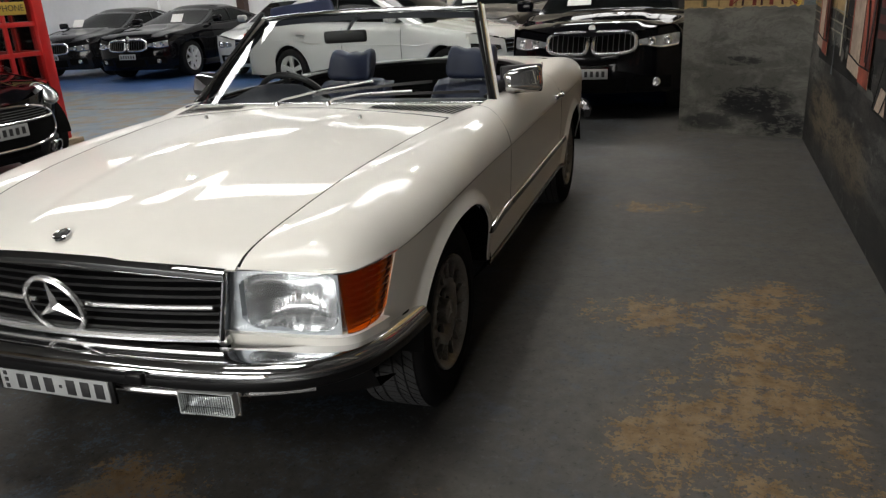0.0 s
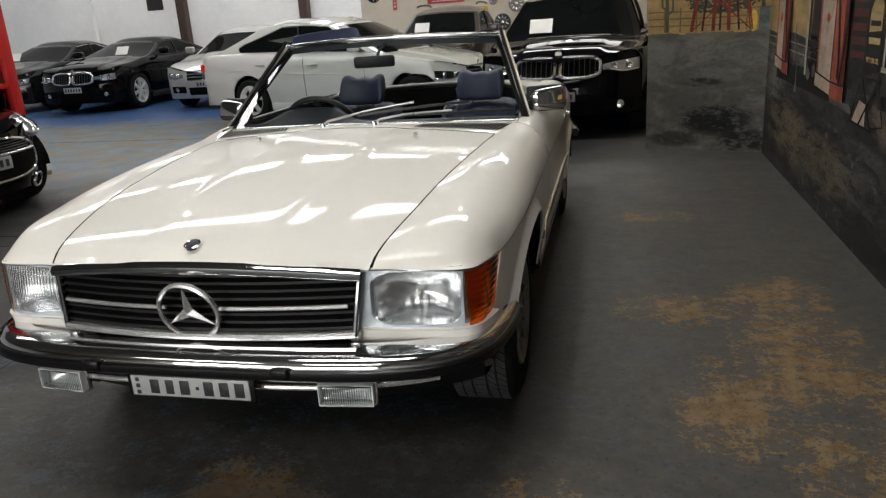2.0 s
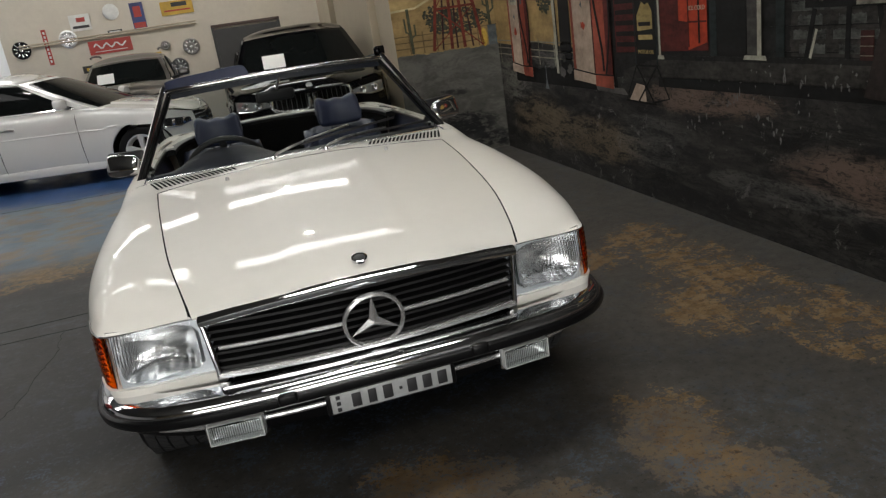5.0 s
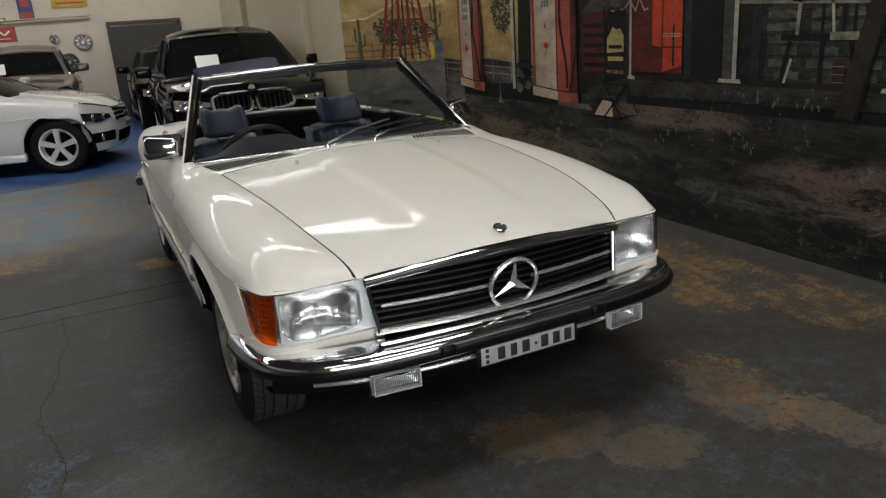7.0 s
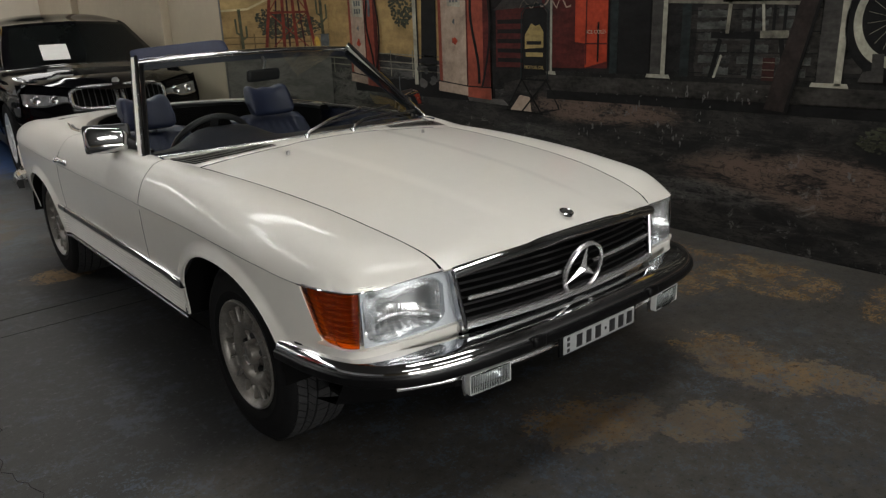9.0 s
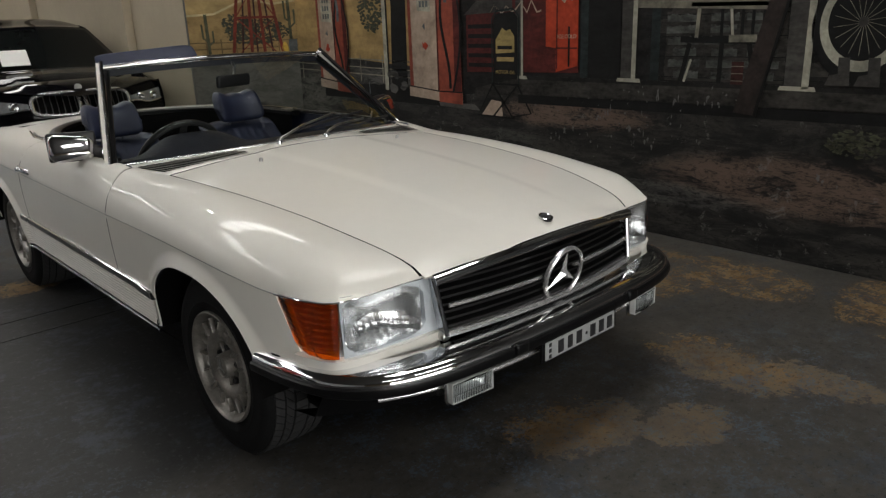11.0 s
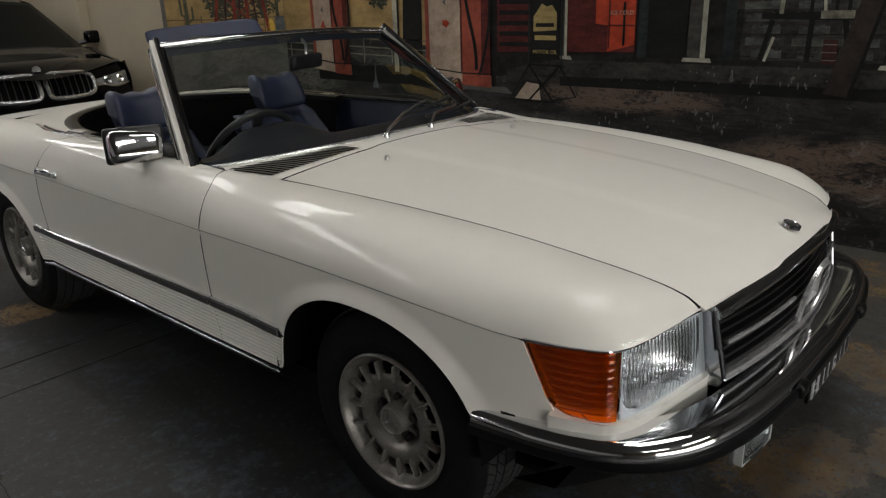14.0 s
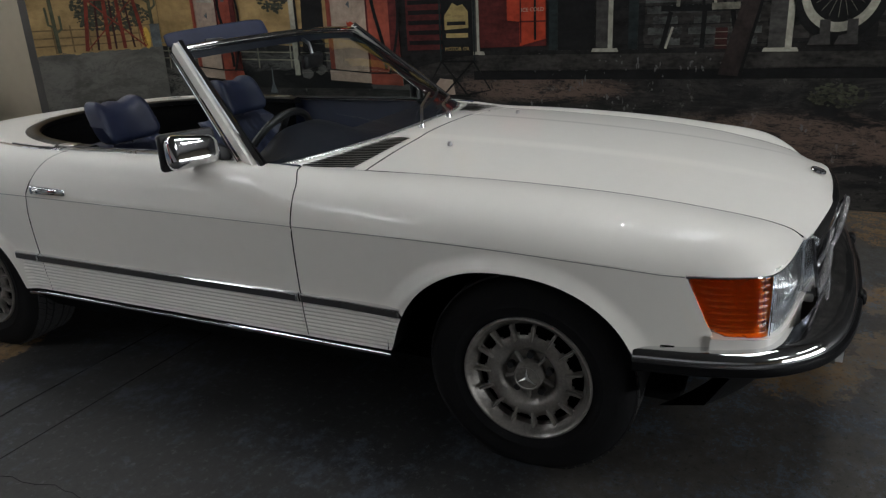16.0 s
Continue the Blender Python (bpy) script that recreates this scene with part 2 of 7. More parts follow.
def floor_material():
    m = bpy.data.materials.new("worn_painted_concrete")
    m.use_nodes = True
    n, l = m.node_tree.nodes, m.node_tree.links
    b = n["Principled BSDF"]
    geo = n.new("ShaderNodeNewGeometry")

    def noise_at(scale, detail=6, rough=0.6):
        t = n.new("ShaderNodeTexNoise")
        t.inputs["Scale"].default_value, t.inputs["Detail"].default_value, t.inputs["Roughness"].default_value = scale, detail, rough
        l.new(geo.outputs["Position"], t.inputs["Vector"])
        return t.outputs[0]

    def calc(op, a, b_, c=None):
        t = n.new("ShaderNodeMath")
        t.operation = op
        for k, v in enumerate((a, b_, c)):
            if v is None:
                continue
            if isinstance(v, (int, float)):
                t.inputs[k].default_value = v
            else:
                l.new(v, t.inputs[k])
        return t.outputs[0]

    def step(v, lo, hi):
        t = n.new("ShaderNodeMapRange")
        t.interpolation_type = "SMOOTHSTEP"
        t.inputs[1].default_value, t.inputs[2].default_value = lo, hi
        l.new(v, t.inputs[0])
        return t.outputs[0]

    def blend(fac, a, b_):
        t = n.new("ShaderNodeMix")
        t.data_type = "RGBA"
        l.new(fac, t.inputs[0])
        for k, v in ((6, a), (7, b_)):
            if isinstance(v, tuple):
                t.inputs[k].default_value = (*v, 1)
            else:
                l.new(v, t.inputs[k])
        return t.outputs[2]

    sep = n.new("ShaderNodeSeparateXYZ")
    l.new(geo.outputs["Position"], sep.inputs[0])
    px, py = sep.outputs[0], sep.outputs[1]

    def blob(cx, cy, rx, ry):
        dx = calc("DIVIDE", calc("SUBTRACT", px, cx), rx)
        dy = calc("DIVIDE", calc("SUBTRACT", py, cy), ry)
        d = calc("ADD", calc("MULTIPLY", dx, dx), calc("MULTIPLY", dy, dy))
        return calc("MAXIMUM", calc("SUBTRACT", 1.0, d), 0.0)

    wide, mid, fine, grit = noise_at(0.7), noise_at(3.2, 8, 0.65), noise_at(14, 8, 0.7), noise_at(90, 5, 0.7)
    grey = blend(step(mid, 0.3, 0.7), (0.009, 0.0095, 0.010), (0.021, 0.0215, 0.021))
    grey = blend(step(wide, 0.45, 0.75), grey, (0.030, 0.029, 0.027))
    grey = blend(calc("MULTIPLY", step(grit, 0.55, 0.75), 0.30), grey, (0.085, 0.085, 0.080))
    # worn ochre under-paint showing in ragged patches
    patch = None
    for spec in FLOOR_PATCHES:
        v = blob(*spec)
        patch = v if patch is None else calc("MAXIMUM", patch, v)
    def lively(scale, detail, rough, gain):
        return calc("MULTIPLY", calc("SUBTRACT", noise_at(scale, detail, rough), 0.5), gain)
    ragged = calc("ADD", calc("ADD", lively(3.6, 8, 0.65, 2.6), lively(15, 8, 0.7, 2.4)), lively(55, 6, 0.75, 2.3))
    wear = calc("ADD", calc("MULTIPLY", patch, 0.47), calc("MULTIPLY", ragged, 0.95))
    ochre_mask = calc("MULTIPLY", step(wear, 0.31, 0.34), step(patch, 0.0, 0.22))
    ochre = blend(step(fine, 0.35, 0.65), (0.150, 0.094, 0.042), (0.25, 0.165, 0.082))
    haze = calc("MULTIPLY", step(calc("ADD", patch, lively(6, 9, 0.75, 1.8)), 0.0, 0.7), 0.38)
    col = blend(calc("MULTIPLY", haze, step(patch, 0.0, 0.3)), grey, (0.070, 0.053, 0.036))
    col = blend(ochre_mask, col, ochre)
    # whole sheets of old ochre paint, rubbed thin at the edges
    whole = None
    for spec in OCHRE_SHEETS:
        v = blob(*spec)
        whole = v if whole is None else calc("MAXIMUM", whole, v)
    rubbed = calc("ADD", whole, calc("ADD", lively(4.5, 8, 0.65, 2.4), lively(22, 8, 0.72, 1.9)))
    sheet_mask = calc("MULTIPLY", calc("MULTIPLY", step(rubbed, 0.32, 0.46), step(whole, 0.0, 0.35)), 0.92)
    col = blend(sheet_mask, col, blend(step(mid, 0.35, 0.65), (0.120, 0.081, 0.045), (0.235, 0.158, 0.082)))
    # broad paler areas, partly floor tone, partly light painted in for under-lit spots
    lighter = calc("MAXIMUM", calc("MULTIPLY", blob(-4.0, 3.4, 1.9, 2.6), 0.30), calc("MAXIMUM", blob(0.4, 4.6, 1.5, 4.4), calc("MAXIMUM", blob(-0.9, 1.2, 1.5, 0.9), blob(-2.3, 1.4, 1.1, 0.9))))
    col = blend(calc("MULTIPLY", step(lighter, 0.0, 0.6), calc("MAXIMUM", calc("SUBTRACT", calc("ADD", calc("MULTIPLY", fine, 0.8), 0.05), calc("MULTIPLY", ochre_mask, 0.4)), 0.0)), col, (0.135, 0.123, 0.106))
    # scuffs of bluish cement over the near floor
    scuff = calc("MULTIPLY", step(calc("ADD", lively(2.6, 10, 0.75, 2.0), lively(19, 8, 0.75, 1.6)), 0.02, 0.35), 0.55)
    col = blend(calc("MULTIPLY", scuff, calc("SUBTRACT", 1.0, calc("MULTIPLY", ochre_mask, 0.75))), col, (0.054, 0.066, 0.086))
    col = blend(calc("MULTIPLY", step(noise_at(30, 9, 0.8), 0.54, 0.64), 0.55), col, (0.095, 0.098, 0.10))
    col = blend(calc("MULTIPLY", step(noise_at(45, 9, 0.8), 0.54, 0.62), 0.6), col, (0.008, 0.008, 0.009))
    # blue paint, whole at the far end and in flecks near by
    edge = calc("ADD", py, calc("MULTIPLY", calc("SUBTRACT", wide, 0.5), 2.0))
    edge = calc("ADD", edge, calc("MULTIPLY", calc("SUBTRACT", mid, 0.5), 1.2))
    far = step(calc("SUBTRACT", edge, calc("MULTIPLY", step(calc("MULTIPLY", px, -1.0), 4.0, 6.5), 1.7)), 8.3, 8.9)
    middle = calc("MULTIPLY", step(edge, 4.8, 6.2), step(calc("MULTIPLY", px, -1.0), 1.9, 3.2))
    pale = blend(step(mid, 0.42, 0.58), (0.12, 0.17, 0.21), (0.22, 0.165, 0.10))
    pale = blend(step(noise_at(1.7), 0.50, 0.60), pale, (0.10, 0.155, 0.21))
    col = blend(calc("MULTIPLY", middle, 0.8), col, pale)
    blue = blend(step(mid, 0.35, 0.7), (0.020, 0.062, 0.19), (0.045, 0.11, 0.27))
    col = blend(calc("MULTIPLY", far, 0.93), col, blue)
    flecks = calc("MULTIPLY", step(calc("ADD", calc("MULTIPLY", fine, 0.7), calc("MULTIPLY", noise_at(5), 0.4)), 0.62, 0.68), 0.5)
    near_blue = calc("MAXIMUM", blob(-1.9, 0.95, 0.9, 0.5), calc("MAXIMUM", blob(-3.0, 1.9, 0.7, 0.7), calc("MAXIMUM", blob(-1.6, 1.7, 1.1, 0.8), blob(-0.7, 1.1, 1.0, 0.6))))
    specks = calc("MULTIPLY", step(calc("ADD", calc("MULTIPLY", noise_at(60, 6, 0.75), 0.6), calc("MULTIPLY", noise_at(7, 6, 0.7), 0.5)), 0.585, 0.615), 0.55)
    flecks = calc("MAXIMUM", flecks, specks)
    col = blend(calc("MULTIPLY", flecks, near_blue), col, (0.085, 0.13, 0.19))
    l.new(col, b.inputs["Base Color"])
    r = calc("ADD", calc("MULTIPLY", mid, 0.35), calc("MULTIPLY", ochre_mask, 0.12))
    l.new(calc("SUBTRACT", calc("ADD", r, 0.40), calc("MULTIPLY", middle, 0.20)), b.inputs["Roughness"])
    b.inputs["Specular IOR Level"].default_value = 0.3
    bp = n.new("ShaderNodeBump")
    bp.inputs["Strength"].default_value, bp.inputs["Distance"].default_value = 0.25, 0.004
    l.new(calc("ADD", fine, calc("MULTIPLY", grit, 0.3)), bp.inputs["Height"])
    l.new(bp.outputs[0], b.inputs["Normal"])
    return m


# middle x, y and reach of each ragged patch of old paint
OCHRE_SHEETS = [(-0.56, 1.30, 0.20, 0.34), (-0.42, 1.02, 0.16, 0.28), (-1.30, 1.42, 0.30, 0.17), (-1.05, 1.20, 0.24, 0.15)]
FLOOR_PATCHES = [(0.40, 2.60, 0.30, 0.85), (0.0, 3.05, 0.38, 0.24), (0.42, 3.30, 0.26, 0.22), (0.45, 1.85, 0.30, 0.55), (0.10, 2.20, 0.28, 0.40), (-0.50, 1.36, 0.20, 0.40), (-1.36, 1.50, 0.26, 0.20), (0.6, 1.0, 0.5, 0.35), (-2.35, 4.62, 0.25, 0.15), (-0.1, 4.6, 0.3, 0.16), (-3.4, 5.3, 0.6, 0.5)]
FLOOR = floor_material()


def setting(name, bm, material, label="", smooth=False):
    ob = part(name, bm, material, None, "", smooth)
    return tagged(ob, label, "", "", "structure")


mid_x, mid_y = (LEFT_X + WALL_X) / 2, (NEAR_Y + BACK_Y) / 2
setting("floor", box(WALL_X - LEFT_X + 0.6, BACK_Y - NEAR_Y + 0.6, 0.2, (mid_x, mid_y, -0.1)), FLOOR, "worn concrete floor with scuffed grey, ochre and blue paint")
wall_east = setting("wall_east", box(0.2, STUB_Y + 0.3 - NEAR_Y, TOP, (WALL_X + 0.1, (STUB_Y + 0.3 + NEAR_Y) / 2, TOP / 2)), MURAL_WALL, "long wall painted with a desert fuel station mural")
STUB_A, STUB_B = Vector((WALL_X, 6.75, 0)), Vector((-0.09, 7.07, 0))
stub_dir = (STUB_B - STUB_A).normalized()
STUB_LONG = (STUB_B - STUB_A).length
STUB = Matrix.Translation(STUB_A) @ Matrix(((stub_dir.x, stub_dir.y, 0, 0), (stub_dir.y, -stub_dir.x, 0, 0), (0, 0, 1, 0), (0, 0, 0, 1)))
bm_ = box(STUB_LONG, 0.18, TOP, (STUB_LONG / 2, 0.09, TOP / 2))
bmesh.ops.transform(bm_, matrix=STUB, verts=bm_.verts)
wall_stub = setting("wall_stub", bm_, MURAL_WALL, "short end wall with the mural's windmill tower painted on it")
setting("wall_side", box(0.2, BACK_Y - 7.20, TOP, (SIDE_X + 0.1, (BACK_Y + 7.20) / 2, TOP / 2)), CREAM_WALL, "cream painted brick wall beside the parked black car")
setting("wall_north", box(SIDE_X + 5.88, 0.2, TOP, ((SIDE_X - 5.88) / 2, BACK_Y + 0.1, TOP / 2)), BACK_WALL, "cream back wall hung with tin signs and wheel trims")
setting("wall_north_white", box(-5.88 - LEFT_X, 0.2, TOP, ((LEFT_X - 5.88) / 2, BACK_Y + 0.1, TOP / 2)), WHITE_WALL, "white back wall behind the dark cars")
setting("wall_west", box(0.2, BACK_Y - NEAR_Y, TOP, (LEFT_X - 0.1, mid_y, TOP / 2)), WHITE_WALL, "white side wall of the hall")
# unseen near wall, with a wide opening added for the fill lamp
GAP_L, GAP_R, GAP_TOP = -8.0, 0.5, 3.0
bm_ = box(GAP_L - LEFT_X, 0.2, TOP, ((GAP_L + LEFT_X) / 2, NEAR_Y - 0.1, TOP / 2))
box(WALL_X - GAP_R, 0.2, TOP, ((WALL_X + GAP_R) / 2, NEAR_Y - 0.1, TOP / 2), bm=bm_)
box(GAP_R - GAP_L, 0.2, TOP - GAP_TOP, ((GAP_L + GAP_R) / 2, NEAR_Y - 0.1, (TOP + GAP_TOP) / 2), bm=bm_)
setting("wall_south", bm_, CREAM_WALL, "plain unseen wall with an opening added for a fill lamp")
setting("forecourt", box(40, 20, 0.2, (-5, NEAR_Y - 10.2, -0.12)), FLOOR, "unseen concrete forecourt outside the added opening")
setting("ceiling", box(WALL_X - LEFT_X + 0.6, BACK_Y - NEAR_Y + 0.6, 0.12, (mid_x, mid_y, TOP + 0.06)), ROOF_METAL, "sheet metal roof")
for py_ in (9.3, 13.2):
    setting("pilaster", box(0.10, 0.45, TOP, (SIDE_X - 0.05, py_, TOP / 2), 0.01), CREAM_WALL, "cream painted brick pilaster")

# daylight through roof panels, the two near rows added as fill, and hanging lamps
DAY = glow("daylit_roof_panel", (1.0, 0.985, 0.955), PANEL_POWER)
BAY = glow("high_bay_lamp_glow", (1.0, 0.97, 0.92), BAY_POWER)


def roof_panel(x, y, sx, sy):
    ob = thing("skylight", pose(x, y, TOP - 0.012), "translucent daylit roof panel in a thin metal frame, out of view", "skylight", "roof panels")
    part("pane", box(sx, sy, 0.012), DAY, ob, smooth=False)
    fr = box(sx + 0.08, 0.04, 0.03, (0, sy / 2 + 0.02, -0.004))
    box(sx + 0.08, 0.04, 0.03, (0, -sy / 2 - 0.02, -0.004), bm=fr)
    for k in range(5):
        box(0.04, sy, 0.03, (-sx / 2 + k * sx / 4, 0, -0.006), bm=fr)
    part("frame", fr, STEEL_BROWN, ob, smooth=False)


for y_ in ROOF_ROWS:
    for x_ in ROOF_COLS:
        if (x_, y_) not in DIM_CORNER:
            roof_panel(x_, y_, 3.3 if y_ > 5 else 2.6, 0.90)


def high_bay(x, y):
    """A round hanging lamp: cap, stem, spun shade and a glowing disc."""
    ob = thing("high_bay_lamp", pose(x, y, TOP), "round grey hanging hall lamp, switched on", "lamp", "hall lamps")
    part("stem", sweep([Vector((0, 0, 0)), Vector((0, 0, -0.24))], ring(0.012, 8)), STEEL_BROWN, ob)
    part("shade", lathe([(-0.22, 0.0), (-0.22, 0.05), (-0.28, 0.07), (-0.34, 0.15), (-0.42, 0.20), (-0.42, 0.19), (-0.35, 0.14), (-0.33, 0.0)], 28, "z"), SATIN, ob)
    part("bulb", lathe([(-0.405, 0.0), (-0.40, 0.045), (-0.37, 0.065), (-0.34, 0.05)], 24, "z"), BAY, ob)


for y_ in (1.9, 7.9, 13.2):
    for x_ in (-1.4, -6.6):
        if (x_, y_) != (-6.6, 1.9):
            high_bay(x_, y_)

# area lamp added in the unseen opening, to brighten the car's front
fill_lamp = bpy.data.lights.new("south_fill", "AREA")
fill_lamp.shape, fill_lamp.size, fill_lamp.size_y, fill_lamp.energy, fill_lamp.color = "RECTANGLE", GAP_R - GAP_L, GAP_TOP, FILL_POWER, (1.0, 0.975, 0.93)
lamp_ = new("south_fill", fill_lamp)
lamp_.matrix_world = look(((GAP_L + GAP_R) / 2, NEAR_Y - 0.02, GAP_TOP / 2), ((GAP_L + GAP_R) / 2, 5, GAP_TOP / 2 - 0.4))
for x_ in (-7.15, -10.15):
    setting("steel_column", box(0.20, 0.20, TOP, (x_, BACK_Y - 0.102, TOP / 2), 0.01), STEEL_BROWN, "dark brown steel column against the back wall")

# joints and a jagged crack in the slab
crack_rng = random.Random(8)
crack_line = []
crack_knots = [(-2.93, 3.86), (-2.885, 3.47), (-2.91, 3.27), (-2.93, 2.93), (-2.98, 2.73), (-2.98, 2.57), (-2.915, 2.35), (-2.88, 2.20), (-2.885, 1.95), (-2.93, 1.5)]
for (xa, ya), (xb, yb) in zip(crack_knots, crack_knots[1:]):
    for q in range(7):
        crack_line.append((mix(xa, xb, q / 7) + crack_rng.uniform(-0.010, 0.010), mix(ya, yb, q / 7)))
for pts, w_ in (([(-9.0, 4.00), (-3.2, 4.04), (-2.6, 4.08), (-1.3, 4.10)], 0.0045), ([(-5.5, 3.78), (-3.0, 3.82), (-1.6, 3.84)], 0.0022), (crack_line, 0.0010), ([(-9.0, 8.4), (-2.4, 8.45)], 0.006)):
    tagged(part("floor_joint", sweep([Vector((x, y, 0.0008)) for x, y in pts], [(-w_, -0.0006), (w_, -0.0006), (w_ * 0.8, 0.0006), (-w_ * 0.8, 0.0006)]), JOINT, smooth=False), "dark joint in the concrete floor", kind="structure")

# ---- the white roadster ----
# local axes: x across, y back from the front axle, z up
ROADSTER = Matrix.Translation((-1.441, 2.224, 0)) @ pose(0, 0, 0, 0, 0, 1.0)
roadster = thing("roadster", ROADSTER, "white open-top classic roadster with navy interior and chrome trim", "car")

shut_x = knots((-0.69, 0.490), (-0.60, 0.509), (-0.50, 0.528), (-0.37, 0.550), (-0.20, 0.570), (0.0, 0.590), (0.16, 0.606), (0.40, 0.628), (0.66, 0.648), (0.76, 0.654))
shut_z = knots((-0.69, 0.682), (-0.665, 0.695), (-0.64, 0.714), (-0.60, 0.731), (-0.53, 0.750), (-0.44, 0.768), (-0.34, 0.785), (-0.20, 0.803), (0.0, 0.820), (0.16, 0.830), (0.40, 0.840), (0.66, 0.846), (0.76, 0.848))
hood_z = knots((-0.75, 0.730), (-0.70, 0.760), (-0.60, 0.786), (-0.48, 0.805), (-0.27, 0.832), (0.0, 0.856), (0.32, 0.876), (0.66, 0.890))
# top inner edge of the flank: bonnet gap in front, door top, then the rear wing
edge_x = knots((-0.69, 0.494), (-0.60, 0.513), (-0.50, 0.532), (-0.37, 0.554), (-0.20, 0.574), (0.0, 0.594), (0.16, 0.610), (0.40, 0.632), (0.66, 0.654), (0.80, 0.690), (0.95, 0.720), (2.0, 0.720), (2.4, 0.66), (3.5, 0.60))
edge_z = knots((-0.69, 0.682), (-0.665, 0.695), (-0.64, 0.714), (-0.60, 0.731), (-0.53, 0.750), (-0.44, 0.768), (-0.34, 0.785), (-0.20, 0.803), (0.0, 0.820), (0.16, 0.830), (0.40, 0.840), (0.66, 0.846), (0.80, 0.858), (0.95, 0.868), (2.0, 0.870), (2.5, 0.872), (3.1, 0.83), (3.5, 0.77))
crease_x = knots((-0.62, 0.742), (-0.52, 0.783), (-0.41, 0.811), (-0.2, 0.841), (0.0, 0.852), (0.35, 0.855), (2.0, 0.855), (2.45, 0.850), (3.0, 0.82), (3.5, 0.74))
crease_z = knots((-0.62, 0.669), (-0.41, 0.669), (-0.2, 0.686), (0.05, 0.701), (0.35, 0.709), (0.76, 0.711), (2.0, 0.722), (2.9, 0.724), (3.5, 0.69))


# the line of the lamps round the front corner, from the grille (0) to the indicator's tail (1)
lamp_x = knots((0, 0.452), (0.46, 0.736), (0.72, 0.784), (1, 0.811))
lamp_y = knots((0, -0.674), (0.46, -0.607), (0.72, -0.525), (1, -0.402))
lip_z = knots((0, 0.693), (0.06, 0.692), (0.46, 0.674), (0.7, 0.671), (1, 0.669))


def shoulder(w, y):
    """Across the wing from its inner edge (0) to the crease (1)."""
    ex, ez, cx, cz = edge_x(y), edge_z(y), crease_x(y), crease_z(y)
    run, drop = cx - ex, ez - cz
    b = ((1 - w) ** 3, 3 * w * (1 - w) ** 2, 3 * w * w * (1 - w), w ** 3)
    x = b[0] * ex + b[1] * (ex + 0.66 * run) + b[2] * (cx - 0.16 * drop) + b[3] * cx
    z = b[0] * ez + b[1] * (ez + 0.08 * run) + b[2] * (cz + 0.70 * drop) + b[3] * cz
    return x, z


def front_start(w):
    return lamp_y(mix(0.07, 1.0, w))


def nose_shift(w, y):
    """Rounds the wing down to the lamp line at its front edge."""
    k = mix(0.07, 1.0, w)
    y0 = lamp_y(k)
    x, z = shoulder(w, y0)
    f = 1 - math.sqrt(1 - max(0.0, 1 - max(0.0, y - y0) / 0.13) ** 2)
    g = 0.010 * math.sin(math.pi * w) * math.exp(-((y + 0.47) / 0.13) ** 2)
    return (lamp_x(k) - x) * f, (lip_z(k) - z) * f + g * (1 - f)


SILL = 0.322


def arch(y, cy, half, top, foot):
    d = abs(y - cy) / half
    return foot + (top - foot) * (1 - d ** 2.3) ** 0.5 if d < 1 else -1


arch_back = knots((0.0, 0.640), (0.075, 0.640), (0.20, 0.622), (0.30, 0.568), (0.345, 0.525), (0.388, 0.465), (0.425, 0.395), (0.452, 0.322))


def flank_foot(y):
    front = arch(y, 0.075, 0.382, 0.640, 0.322) if y < 0.075 else arch_back(y) if y < 0.452 else -1
    return max(SILL + 0.125 * smooth01((y - 2.80) / 0.40) if y > 0 else 0.435, front, arch(y, 2.475, 0.355, 0.600, 0.322))


def flank(w, y, s, side):
    """Surface of the flank: w 0 to 1 from the top edge over the shoulder to the crease, 1 to 2 from there to the foot."""
    cx, cz = crease_x(y), crease_z(y)
    if w <= 1:
        x, z = shoulder(w, y)
        if y < -0.2:
            dx, dz = nose_shift(w, y)
            x, z = x + dx, z + dz
    else:
        t = w - 1
        foot = flank_foot(y)
        z = cz + (foot - cz) * t
        drop = (cz - z)
        x = cx - 0.0012 - 0.030 * (drop / 0.40) ** 2
        for cy, half in ((0.075, 0.375), (2.475, 0.355)):
            if abs(y - cy) < half + 0.10:
                d = math.hypot((y - cy) / (half + 0.0), (z - 0.322) / 0.318 if cy < 1 else (z - 0.322) / 0.278)
                if z > 0.30:
                    x += (0.018 * smooth01((1.17 - d) / 0.17) + 0.003 * max(0.0, 1 - abs(d - 1.0) / 0.05)) * (smooth01((z - 0.34) / 0.20) if y > cy else 1.0)
    return Vector((side * x, y, z))


def flank_panel(name, y0, y1, side, w0=0.0, w1=2.0, nu=34, nv=60, label=""):
    """One panel of the flank between two edges that are given as functions of w."""
    def f(u, v):
        w = mix(w0, w1, u)
        y = mix(y0(w), y1(w), v)
        return flank(w, y, 0, side)
    bm = thicken(sheet(f, nu, nv), 0.006, lambda p: Vector((side, 0, 1.2)))
    return part(name, bm, WHITE, roadster, label)


door_front = lambda w: 0.760 + (0.045 * smooth01((0.55 - w) / 0.55) if w < 0.55 else 0) + 0.0
door_back = lambda w: 1.985 - (0.14 * smooth01((1.25 - w) / 1.25) if w < 1.25 else 0)

